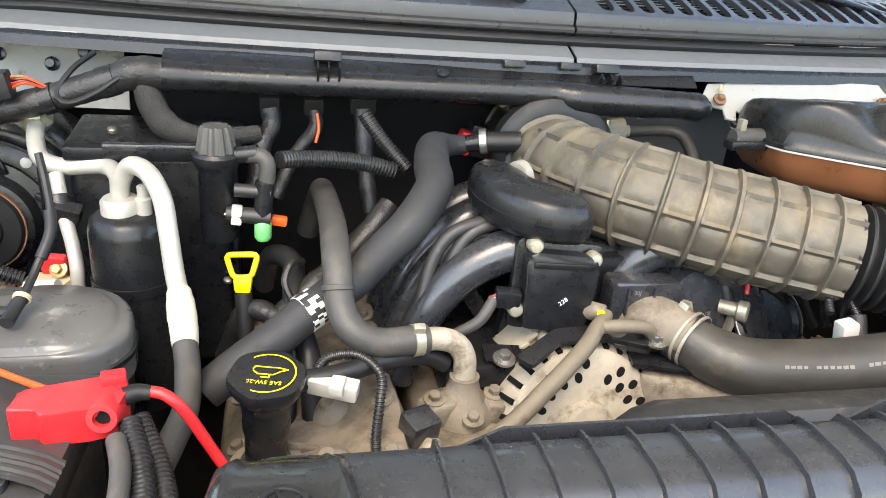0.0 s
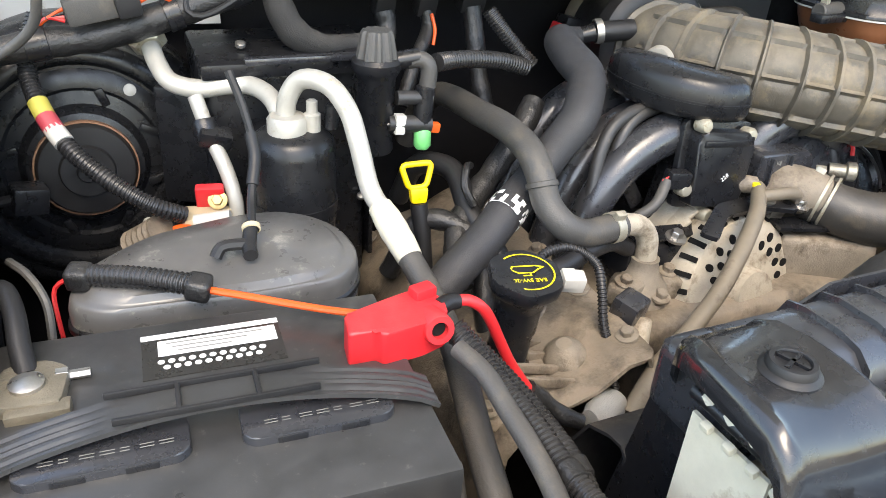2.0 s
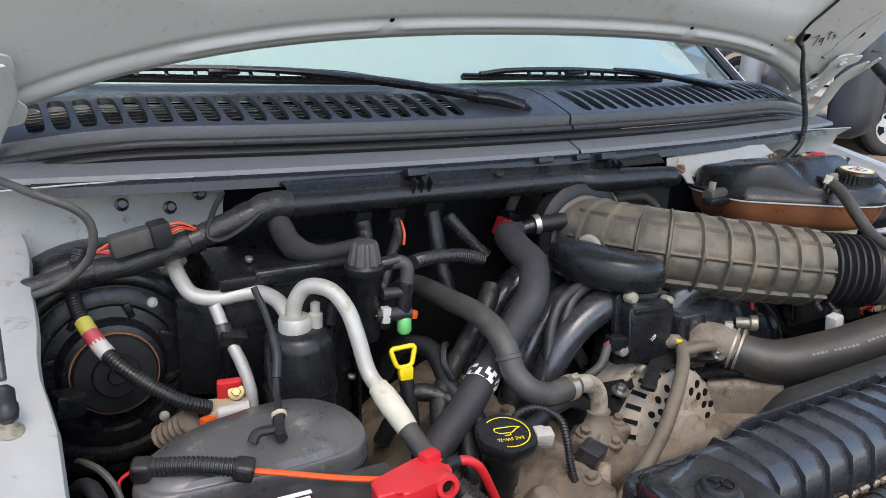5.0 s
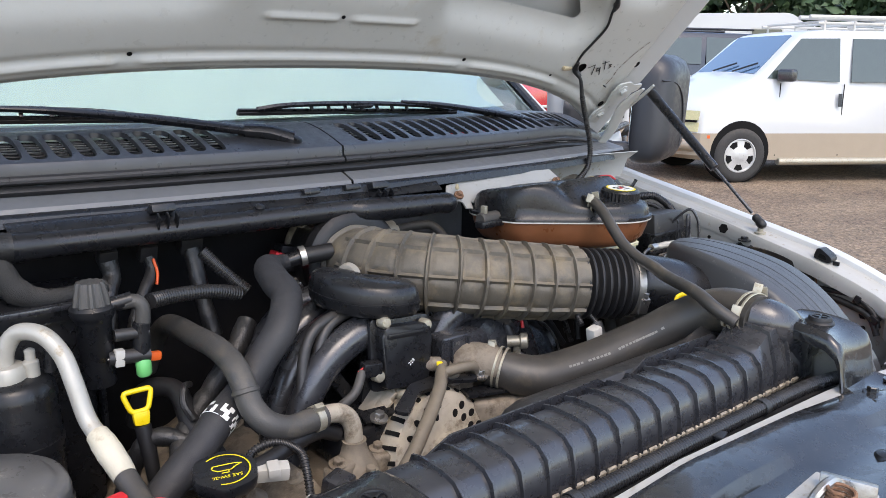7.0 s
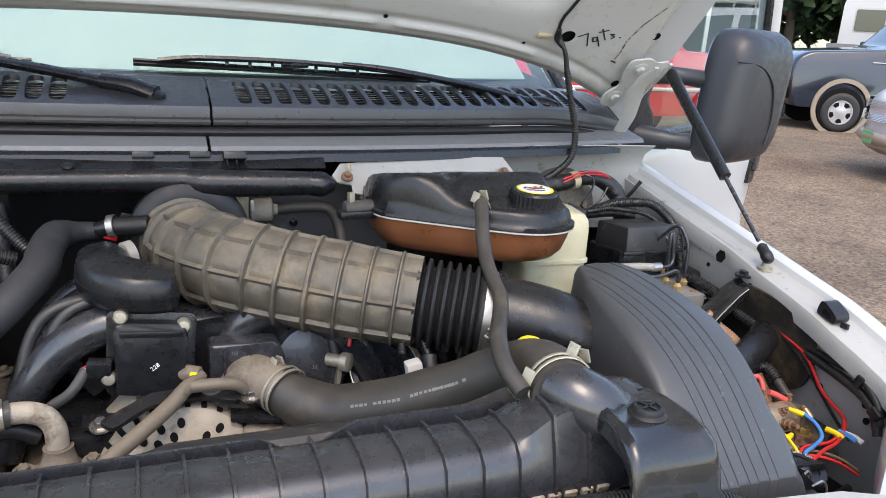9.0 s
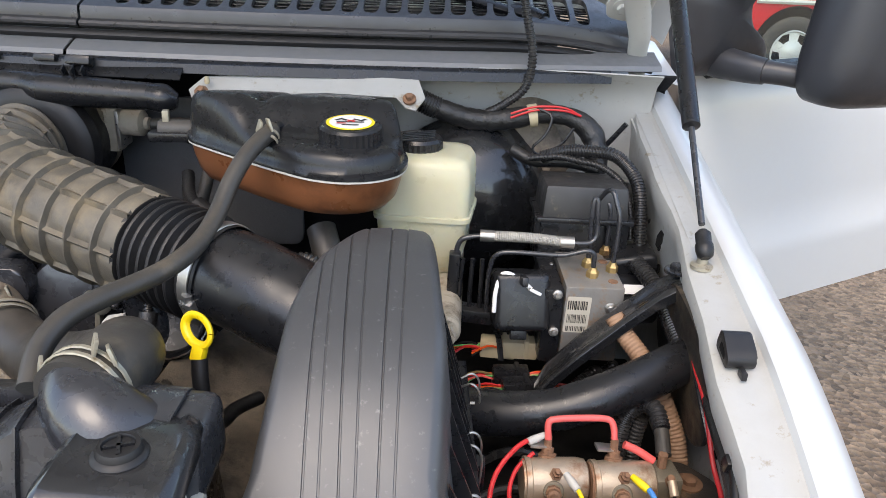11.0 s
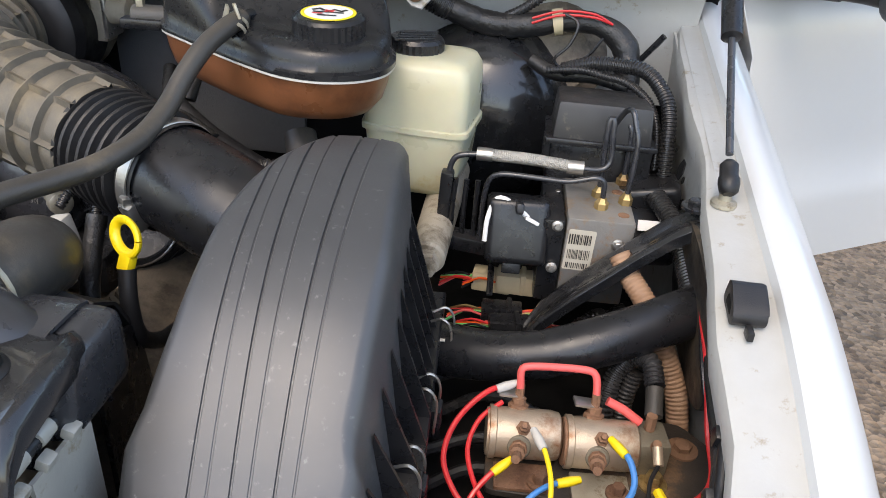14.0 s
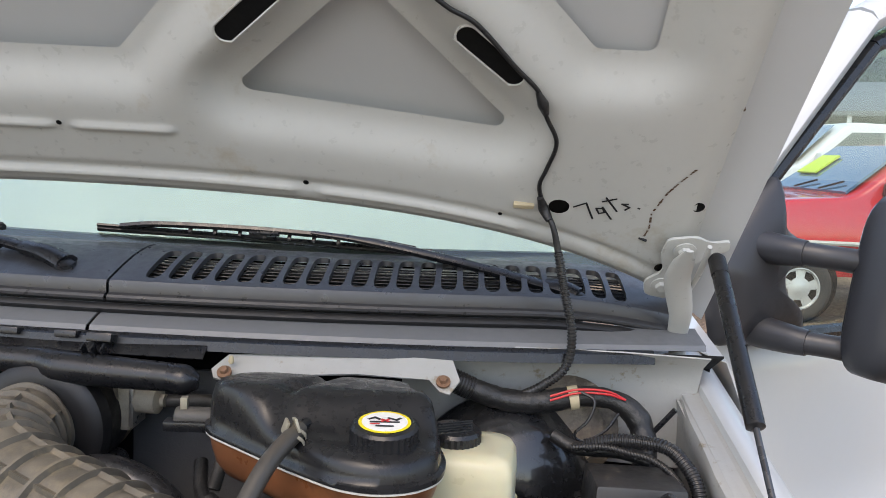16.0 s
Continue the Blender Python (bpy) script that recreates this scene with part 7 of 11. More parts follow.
HH = [(-0.325, 1.12, 1.04), (-0.315, 1.1, 1.09), (-0.31, 1.06, 1.125), (-0.309, 1.01, 1.137), (-0.307, 0.945, 1.141), (-0.307, 0.88, 1.147), (-0.308, 0.825, 1.143), (-0.307, 0.797, 1.125), (-0.305, 0.78, 1.1), (-0.293, 0.762, 1.082), (-0.268, 0.758, 1.07), (-0.238, 0.762, 1.068), (-0.215, 0.766, 1.067)]
part("hose", tube(HH, 0.0155, 18, 0.006), RUB_GREY, hh)
part("band", band((-0.3075, 0.79, 1.117), (0, -0.5, -0.85), 0.0157, 0.006), RUB_GREY, hh)
part("clamp", band((-0.226, 0.764, 1.0675), (1, 0.15, 0), 0.016, 0.011, 0.0012), ZINC, hh, "pale pinch clamp")
part("clamp_ear", box((-0.226, 0.757, 1.083), (0.012, 0.008, 0.014), (20, 0, 0), 0.001), ZINC, hh)
part("pipe", tube([(-0.222, 0.765, 1.067), (-0.2, 0.769, 1.065), (-0.182, 0.769, 1.058), (-0.172, 0.767, 1.043), (-0.17, 0.765, 1.02)], 0.0125, 18, 0.005), CAST_LIGHT, hh, "bare metal elbow pipe")
solid("hidden_hose", tube([(-0.385, 0.99, 1.02), (-0.375, 0.96, 1.075), (-0.35, 0.915, 1.085), (-0.35, 0.86, 1.055), (-0.335, 0.81, 1.02), (-0.33, 0.77, 0.95)], 0.013, 12, 0.008), RUB, "black hose under the heater hose", "hose")
solid("taped_branch", tube([(-0.235, 0.94, 1.15), (-0.26, 0.92, 1.125), (-0.30, 0.9, 1.09), (-0.35, 0.87, 1.055), (-0.375, 0.84, 1.03), (-0.385, 0.8, 1.0)], 0.0145, 14, 0.005, wrinkle=0.15), TAPE, "taped black wire bundle on the engine", "wiring harness")
solid("taped_branch", tube([(-0.43, 0.9, 0.97), (-0.405, 0.88, 1.04), (-0.375, 0.86, 1.048), (-0.352, 0.835, 1.03), (-0.36, 0.79, 0.98), (-0.365, 0.76, 0.92)], 0.012, 12, 0.005, wrinkle=0.15), TAPE, "short taped wire bundle on the engine", "wiring harness")
solid("wiring_tail", tube([(-0.34, 0.89, 1.1), (-0.352, 0.875, 1.105), (-0.36, 0.86, 1.09), (-0.352, 0.85, 1.07)], 0.0045, 8, 0.005), TAPE, "thin looped wire on the engine", "wire")

# ---- dipsticks ----
dp = thing("dipstick", "yellow triangular dipstick handle on a black tube", "dipstick", (-0.405, 0.885, 0.95), group="dipsticks")
loop = [(-0.018, 0.015), (0.017, 0.0165), (0.0095, -0.009), (-0.0105, -0.01)]
du, dv_ = Vector((1, -0.1, 0)), Vector((0, 0.25, 1))
do = Vector((-0.406, 0.885, 1.094))
pts = [do + du * a + dv_ * c for a, c in rounded(loop, 0.006, 3)]
part("handle", tube(pts + [pts[0], pts[1]], 0.0034, 10, 0.003), YEL, dp, "yellow plastic handle")
part("handle_base", box(tuple(do + dv_ * -0.018), (0.018, 0.011, 0.018), (-12, 0, -6), 0.004, taper=1.2), YEL, dp)
part("tube", tube([do + dv_ * -0.027, (-0.404, 0.87, 1.04), (-0.402, 0.855, 0.99), (-0.395, 0.84, 0.93)], [0.01, 0.01, 0.008, 0.007], 12, 0.01), RUB, dp)
d2 = thing("dipstick", "yellow ring dipstick handle with black stalk", "dipstick", (0.34, 0.63, 1.0), group="dipsticks")
c = Vector((0.351, 0.619, 1.149))
ru, rv = Vector((0.88, -0.47, 0.05)).normalized(), Vector((-0.12, 0.45, 0.88)).normalized()
pts = [c + ru * 0.016 * math.cos(a) + rv * 0.0135 * math.sin(a) for a in np.linspace(0, 2 * math.pi, 15)]
part("handle", tube(pts, 0.003, 10, 0.003, flat=1.5), YEL, d2, "yellow ring handle")
part("handle_base", box(tuple(c - rv * 0.021), (0.014, 0.009, 0.016), (-25, 0, -25), 0.003), YEL, d2)
part("tube", tube([c - rv * 0.026, (0.357, 0.598, 1.1), (0.36, 0.60, 1.065), (0.362, 0.63, 1.04), (0.365, 0.665, 1.03), (0.38, 0.70, 1.02)], 0.0075, 12, 0.006), RUB, d2)

# ---- oil filler ----
of = thing("oil_filler", "black oil filler neck and cap with yellow oil can symbol", "oil filler", (-0.378, 0.685, 0.95))
oax = Vector((0.02, -0.12, 1)).normalized()
oo = Vector((-0.378, 0.69, 1.083))
part("neck", lathe(oo - oax * 0.125, oax, [(0.027, 0), (0.026, 0.012), (0.0205, 0.02), (0.0205, 0.055), (0.0225, 0.06), (0.0225, 0.1)], 28), BLK, of)
b = bmesh.new()
x, y, z = frame_of(oax)
rings = []
for h, r in ((-0.034, 0.0235), (-0.024, 0.025), (-0.018, 0.031), (-0.013, 0.034), (-0.004, 0.0352), (-0.0005, 0.034), (0.0, 0.032)):
    rings.append([b.verts.new(oo + z * h + (x * math.cos(2 * math.pi * i / 48) + y * math.sin(2 * math.pi * i / 48)) * r * (1 + 0.03 * math.cos(6 * 2 * math.pi * i / 48))) for i in range(48)])
for p, q in zip(rings, rings[1:]):
    bridge(b, p, q)
b.faces.new(rings[-1])
part("cap", b, BLK, of, "lobed black cap", angle=50)
sym = bmesh.new()
ou, ow = Vector((-0.97, 0.22, 0)), Vector((-0.22, -0.97, -0.12))
strip([(0.026 * math.cos(a), 0.026 * math.sin(a)) for a in np.linspace(0, 2 * math.pi, 33)], 0.0016, oo, ou, ow, 0.0006, sym)
for pts in ([(-0.018, -0.006), (-0.012, -0.003), (-0.006, 0.002), (0.008, 0.002), (0.014, -0.003), (0.019, -0.001)], [(-0.018, -0.006), (-0.01, -0.008), (0.012, -0.008), (0.014, -0.003)], [(-0.003, 0.002), (-0.003, 0.006), (0.004, 0.006)]):
    strip(pts, 0.0016, oo, ou, ow, 0.0006, sym)
part("cap_symbol", sym, YEL_INK, of, "yellow oil can symbol")
part("cap_print", text_mesh("SAE 5W-20", 0.0068, oo + ow * 0.0105, ou, ow), YEL_INK, of, "yellow grade lettering")

# ---- valve covers and front of the engine ----
def cover(s, name, label):
    ob = thing(name, label, "valve cover", (s * 0.33, 0.78, 0.85), group="valve covers")
    rows = []
    y0 = 0.63 if s < 0 else 0.52
    for y, g in ((y0, 0.8), (y0 + 0.012, 0.95), (y0 + 0.03, 1.0), (0.72, 1.02), (0.8, 1.0), (1.0, 0.98), (1.05, 0.9)):
        row = []
        for u, h in ((-0.095, -0.14), (-0.1, -0.03), (-0.09, -0.005), (-0.06, 0.006), (-0.02, 0.0), (0.03, 0.008), (0.07, 0.0), (0.095, -0.02), (0.1, -0.06), (0.1, -0.16)):
            xx = 0.335 + u * g
            row.append((s * xx, y, 0.965 - 0.38 * u + h * g))
        rows.append(row)
    b = loft(rows, closed=False)
    bmesh.ops.subdivide_edges(b, edges=list(b.edges), cuts=2, use_grid_fill=True)
    for v in b.verts:
        v.co += Vector((noise.noise(v.co * 18), noise.noise(v.co * 18 + Vector((7, 0, 0))), noise.noise(v.co * 18 + Vector((0, 9, 0))))) * 0.004
    part("cover", thicken(b, 0.004), GRIME, ob, angle=60)
    for k in range(5):
        y = y0 + 0.04 + k * 0.09
        part("bolt", bolt((s * (0.335 + 0.075), y, 0.945), (s * 0.35, 0, 1), 0.007, 0.007), CAST, ob)
        part("bolt", bolt((s * (0.335 - 0.075), y, 0.998), (s * 0.35, 0, 1), 0.007, 0.007), CAST, ob)
    return ob


cover(-1, "valve_cover", "grimy brown valve cover below the oil cap")
cover(1, "valve_cover", "grimy dark valve cover near the air box")
fc = thing("engine_block", "dirty cast engine block front with brackets", "engine block", (-0.1, 0.75, 0.7))
b = box((0.0, 0.84, 0.82), (0.44, 0.28, 0.3), (0, 0, 0), 0.02, 3)
part("block", b, GRIME, fc)
part("timing_cover", box((-0.02, 0.68, 0.83), (0.4, 0.06, 0.2), (0, 0, 0), 0.015, 3), CAST, fc)
for k in range(7):
    part("pulley_rib", lathe((-0.2, 0.63 + k * 0.003, 0.9), (0, 1, 0), [(0.045 + 0.002 * (k % 2), 0), (0.045 + 0.002 * (k % 2), 0.003)], 30), BLK, fc)

# filler boss, coil wells and casting ribs on the battery side cover
bs_ = thing("filler_boss", "dusty cast boss and coil wells on the valve cover", "boss", (-0.36, 0.72, 0.93))
part("boss", lathe((-0.38, 0.7, 0.935), oax, [(0.056, 0), (0.05, 0.012), (0.04, 0.02), (0.038, 0.035), (0.03, 0.036)], 32), GRIME, bs_)
for k in range(3):
    c = Vector((-0.315 + 0.006 * k, 0.69 + 0.085 * k, 0.962))
    part("coil_well", lathe(c, (-0.3, -0.1, 1), [(0.024, 0), (0.022, 0.014), (0.017, 0.022), (0.008, 0.03)], 20), CAST, bs_)
    part("coil_bolt", bolt(c + Vector((0.03, -0.01, 0.012)), (-0.3, 0, 1), 0.006, 0.006), CAST, bs_)
for k in range(4):
    part("rib", box((-0.335, 0.655 + k * 0.022, 0.968), (0.13, 0.005, 0.01), (0, 20, 4), 0.002), GRIME, bs_)

# ---- intake manifold ----
im = thing("intake_manifold", "black plastic intake manifold with curved runners", "intake manifold", (0, 0.92, 0.95))
part("plenum", box((0.0, 0.98, 1.09), (0.16, 0.28, 0.09), (0, 0, 0), 0.03, 4), BLK_GLOSS, im)
part("valley", box((0.02, 0.9, 1.0), (0.42, 0.26, 0.05), (0, 0, 0), 0.01), BLK, im)
for k, y in enumerate((0.845, 0.90, 0.955, 1.01)):
    for s in (-1, 1):
        part("runner", tube([(s * 0.03, y, 1.10), (s * 0.06, y - 0.004, 1.132), (s * 0.105, y - 0.006, 1.137), (s * 0.155, y - 0.008, 1.116), (s * 0.195, y - 0.012, 1.075), (s * 0.22, y - 0.016, 1.025), (s * 0.235, y - 0.02, 0.98)], [0.024, 0.025, 0.025, 0.024, 0.022, 0.02, 0.02], 20, 0.01), BLK_GLOSS, im)
for s in (-1, 1):
    part("runner_web", box((s * 0.15, 0.85, 1.075), (0.02, 0.012, 0.08), (0, s * 35, 0), 0.003), BLK, im)
part("front_wall", prism(rounded([(-0.13, 0.96), (0.14, 0.96), (0.13, 1.06), (0.10, 1.12), (0.02, 1.13), (-0.10, 1.12)], 0.02, 3), (0, 0.83, 0), (1, 0, 0), (0, 0, 1), -0.02, bevel=0.004), BLK, im)
# box with ribs beside the module
part("side_box", prism(rounded([(0.0, 0.0), (0.055, -0.004), (0.085, 0.012), (0.095, 0.04), (0.085, 0.065), (0.0, 0.068)], 0.008, 3), (0.0, 0.822, 1.047), (1, 0, 0), (0, 0, 1), 0.03, bevel=0.004), BLK_GLOSS, im)
for dx in (0.018, 0.05):
    part("rib", box((dx, 0.79, 1.08), (0.0025, 0.006, 0.06), (0, 0, 0), 0.0006), BLK_GLOSS, im)
part("moulded_mark", text_mesh("30J", 0.0072, (0.03, 0.7915, 1.1), (1, 0, 0), (0, 0, 1), 0.0008), GREY_INK, im)
part("round_drum", lathe((0.13, 0.84, 1.06), (0.1, -1, 0.25), [(0.055, 0), (0.055, 0.02), (0.05, 0.028), (0.02, 0.032)], 30), BLK_GLOSS, im)
part("moulded_mark", text_mesh("30J", 0.0072, (0.135, 0.8065, 1.062), (1, 0.1, 0), (0, 0.25, 1), 0.0008), GREY_INK, im)
# thin pipes beside the runners
for dx in (0.0, 0.022):
    solid("coolant_pipe", tube([(-0.10 + dx, 0.865, 1.163), (-0.15 + dx, 0.857, 1.16), (-0.182 + dx, 0.85, 1.147), (-0.2 + dx, 0.842, 1.118), (-0.212 + dx, 0.83, 1.075), (-0.228 + dx, 0.82, 1.03)], 0.0078, 12, 0.008), BLK_DUST, "thin dusty black pipe bent over the manifold", "pipe", group="manifold pipes")

# ignition module with "228"
mo2 = thing("throttle_module", "square black electronic module marked 228", "module", (-0.068, 0.8, 1.05))
mu2, mv2 = Vector((0.997, -0.02, -0.06)).normalized(), Vector((0.06, 0.12, 0.99)).normalized()
mn2 = mu2.cross(mv2)
moo = Vector((-0.066, 0.806, 1.106))
part("body", prism(rounded([(-0.038, -0.044), (0.036, -0.05), (0.042, 0.03), (0.034, 0.042), (-0.036, 0.044), (-0.042, 0.035)], 0.006, 3), moo - mn2 * 0.0, mu2, mv2, 0.022, bevel=0.004, seg=2), BLK, mo2)
part("back", prism(rounded([(-0.05, -0.05), (0.05, -0.055), (0.052, 0.05), (-0.05, 0.055)], 0.01, 3), moo - mn2 * 0.006, mu2, mv2, 0.008, bevel=0.002), BLK, mo2)
part("cover_lip", box(tuple(moo + mv2 * 0.03 + mn2 * 0.022), (0.07, 0.004, 0.008), (0, 4, 0), 0.002), BLK, mo2)
part("marking", text_mesh("228", 0.0075, moo + mn2 * 0.0222 - mv2 * 0.012 + mu2 * 0.006, mu2 * 0.75 + mv2 * 0.6, mv2 * 0.75 - mu2 * 0.6, 0.0005), WHITE_INK, mo2, "white marking")
for a, c2 in ((-0.034, 0.05), (0.036, 0.038), (-0.046, -0.024), (-0.005, -0.058), (0.03, -0.05)):
    part("screw", lathe(moo + mu2 * a + mv2 * c2 + mn2 * 0.006, mn2, [(0.0085, 0), (0.0085, 0.012), (0.0065, 0.015), (0.003, 0.0155)], 16), ZINC, mo2)
part("plug", box(tuple(moo - mu2 * 0.056 - mv2 * 0.012 + mn2 * 0.012), (0.028, 0.018, 0.02), (0, 4, -8), 0.003), BLK, mo2)
part("plug_wire", tube([moo - mu2 * 0.07 - mv2 * 0.013 + mn2 * 0.012, (-0.155, 0.785, 1.075), (-0.18, 0.79, 1.055), (-0.20, 0.795, 1.025)], 0.0065, 10, 0.006), RUB_GREY, mo2)
for k in range(3):
    part("small_wire", tube([moo - mu2 * 0.068 + mv2 * (-0.017 + 0.005 * k) + mn2 * 0.014, moo - mu2 * 0.077 - mv2 * 0.013 + mn2 * 0.012], 0.0012, 6, 0.004), (RED_WIRE, PAPER, RED_WIRE)[k], mo2)
part("clip_plate", box((0.0, 0.782, 1.052), (0.03, 0.004, 0.012), (0, -12, 0), 0.001), ZINC, mo2)
part("clip_screw", lathe((0.018, 0.785, 1.052), (0, -1, 0.3), [(0.008, 0), (0.008, 0.008), (0.004, 0.011)], 14), BLK_GLOSS, mo2)

# ---- alternator ----
at = thing("alternator", "pale dusty cast alternator with slotted housing", "alternator", (-0.05, 0.74, 0.9))
aax = Vector((0.1, -0.95, 0.26)).normalized()
ac0 = Vector((-0.036, 0.744, 0.962))
part("housing", lathe(ac0, aax, [(0.08, -0.07), (0.095, -0.058), (0.099, -0.045), (0.099, -0.012), (0.0962, -0.003), (0.09, 0.007), (0.079, 0.011), (0.05, 0.014), (0.034, 0.015), (0.03, 0.03), (0.01, 0.031)], 56), CAST_LIGHT, at, angle=30)
part("seam_ring", band(ac0 - aax * 0.035, aax, 0.0988, 0.006, 0.0025, 48), CAST, at)
x, y, z = frame_of(aax)
# slots and holes are near-black plugs, the shade of openings in colour
for i in range(30):
    a = 2 * math.pi * i / 30
    d = x * math.cos(a) + y * math.sin(a)
    g = (z * 0.93 - d * 0.36).normalized()
    e = g.cross(d).normalized()
    m = Matrix((e.cross(g), e, g)).transposed().to_4x4()
    m.translation = ac0 - z * 0.004 + d * 0.0953
    b = bmesh.new()
    bmesh.ops.create_cube(b, size=1)
    for v in b.verts:
        v.co = Vector((v.co.x * 0.006, v.co.y * 0.0062, v.co.z * 0.021))
    b.transform(m)
    part("slot", b, DEEP, at)
for i in range(20):
    for r, h, k in ((0.0745, 0.0125, 0), (0.06, 0.0135, 0.5)):
        if i % 5 == 4:
            continue
        a = 2 * math.pi * (i + k) / 20
        d = x * math.cos(a) + y * math.sin(a)
        b = lathe(Vector((0, 0, 0)), (0, 0, 1), [(0.0054, -0.004), (0.0054, 0.0006)], 12)
        for v in b.verts:
            v.co = ac0 + z * (h + v.co.z) + d * (r + v.co.x * 1.15) + z.cross(d) * v.co.y * 0.85
        part("hole", b, DEEP, at)
b = bmesh.new()
part("bracket", prism(rounded([(-0.075, -0.02), (-0.02, 0.022), (0.05, 0.03), (0.085, 0.01), (0.08, -0.008), (0.04, 0.006), (-0.02, 0.0), (-0.06, -0.035)], 0.006, 2), (-0.05, 0.755, 1.058), (1, -0.05, 0), (0, 0.9, 0.2), 0.006, bevel=0.001), BLK, at, "black strap bracket")
for i in range(7):
    part("cooling_fin", box((-0.118 + i * 0.0095, 0.795 + i * 0.003, 1.018 + i * 0.0105), (0.0045, 0.03, 0.024), (15, 40, 0), 0.001), CAST_LIGHT, at)
part("fin_block", box((-0.085, 0.815, 1.045), (0.085, 0.04, 0.02), (15, -48, 0), 0.004), CAST_LIGHT, at)
for p in ((-0.125, 0.772, 1.035), (0.0, 0.77, 1.068), (0.045, 0.757, 1.06)):
    part("bolt", bolt(p, (0, -0.2, 1), 0.0075, 0.008), STEEL, at)
# plug and wire on top, and the rod in front
rd = thing("alternator_cable", "dusty tan cable crossing the alternator", "cable", (-0.1, 0.7, 1.0))
part("cable", tube([(-0.01, 0.778, 1.083), (-0.03, 0.755, 1.08), (-0.046, 0.738, 1.071), (-0.074, 0.717, 1.057), (-0.101, 0.699, 1.044), (-0.14, 0.677, 1.022), (-0.19, 0.655, 1.0), (-0.24, 0.635, 0.98), (-0.29, 0.61, 0.95)], [0.0075, 0.009, 0.0095, 0.0095, 0.0095, 0.0095, 0.0095, 0.011, 0.011], 14, 0.008), CABLE_TAN, rd)
part("branch", tube([(-0.028, 0.757, 1.08), (0.0, 0.752, 1.083), (0.025, 0.752, 1.08), (0.038, 0.76, 1.068)], 0.0075, 12, 0.006), CABLE_TAN, rd)
part("yellow_clip", box((-0.02, 0.772, 1.088), (0.009, 0.007, 0.006), (10, 0, -20), 0.002), YEL, rd, "yellow clip")
part("plug", cyl((-0.012, 0.778, 1.084), (-0.04, 0.795, 1.085), 0.0105, 0.011, 14, edge=0.002), GRIME, rd)

# ---- thermostat housing ----
ts = thing("thermostat_housing", "dusty cast thermostat housing feeding the hose", "thermostat housing", (0.05, 0.78, 1.0))
part("neck", tube([(0.035, 0.815, 1.0), (0.037, 0.806, 1.045), (0.048, 0.792, 1.066), (0.066, 0.772, 1.069), (0.08, 0.76, 1.064)], [0.034, 0.033, 0.031, 0.029, 0.0285], 22, 0.006), CAST, ts)
part("flange", box((0.06, 0.79, 1.018), (0.1, 0.06, 0.014), (10, 0, -10), 0.004), CAST, ts)
part("lower", box((0.1, 0.755, 0.99), (0.12, 0.07, 0.06), (0, 0, -30), 0.012, 3), CAST, ts)
part("boss", cyl((0.012, 0.78, 1.02), (0.012, 0.778, 1.05), 0.011, 0.01, 14, edge=0.002), CAST, ts)
part("bolt", bolt((0.0115, 0.778, 1.05), (0, 0, 1), 0.006, 0.006), STEEL, ts)
part("strap", prism([(0.0, 0.0), (0.11, -0.012), (0.11, 0.008), (0.0, 0.022)], (0.02, 0.752, 1.03), (1, -0.2, 0), (0.1, 0.8, 0.1), 0.005, bevel=0.001), BLK, ts)
# solenoid with elbow pipe, and its bracket
so_ = thing("water_outlet", "dusty cast water outlet under the metal elbow", "water outlet", (-0.17, 0.76, 0.95))
part("body", lathe((-0.17, 0.765, 0.93), (0, 0, 1), [(0.036, 0), (0.038, 0.02), (0.036, 0.045), (0.03, 0.06), (0.02, 0.07), (0.016, 0.085), (0.0165, 0.09)], 26), CAST, so_)
part("ear", box((-0.2, 0.752, 0.985), (0.04, 0.03, 0.03), (0, 0, 20), 0.008, 3), CAST, so_)
part("ear", box((-0.14, 0.76, 0.98), (0.04, 0.03, 0.03), (0, 0, -20), 0.008, 3), CAST, so_)
for p in ((-0.205, 0.75, 1.002), (-0.135, 0.762, 0.997), (-0.165, 0.733, 0.985)):
    part("bolt", bolt(p, (0, -0.2, 1), 0.007, 0.007), CAST, so_)
part("arm", prism([(0.0, 0.0), (0.07, 0.004), (0.07, 0.022), (0.0, 0.024)], (-0.145, 0.775, 1.03), (1, -0.1, 0), (0, 0.9, 0.2), 0.004), BLK, so_)
part("black_relay", box((-0.228, 0.71, 0.998), (0.034, 0.03, 0.028), (10, 0, 25), 0.004), BLK_GLOSS, so_)
part("sensor", cyl((-0.225, 0.69, 0.965), (-0.215, 0.70, 0.99), 0.012, 0.01, 12, edge=0.002), CAST_LIGHT, so_)
solid("hose_stub", tube([(-0.35, 0.73, 1.045), (-0.31, 0.735, 1.048), (-0.27, 0.75, 1.05), (-0.22, 0.77, 1.045), (-0.19, 0.775, 1.03)], 0.0105, 12, 0.008), RUB, "dark hose stub behind the oil cap", "hose")
cw = thing("coil_connector", "pale grey connector with looped corrugated wire", "connector", (-0.31, 0.71, 1.03))
part("shell", box((-0.315, 0.722, 1.043), (0.05, 0.018, 0.018), (10, 5, -18), 0.003), PALE_CON, cw)
part("latch", box((-0.312, 0.712, 1.05), (0.014, 0.02, 0.012), (10, 0, -18), 0.002), PALE_CON, cw)
part("loop", tube([(-0.335, 0.735, 1.045), (-0.32, 0.75, 1.058), (-0.29, 0.748, 1.062), (-0.268, 0.73, 1.05), (-0.27, 0.71, 1.03), (-0.275, 0.69, 1.0), (-0.275, 0.665, 0.97), (-0.283, 0.645, 0.95)], 0.0055, 10, wave=(0.004, 0.001)), LOOM, cw)
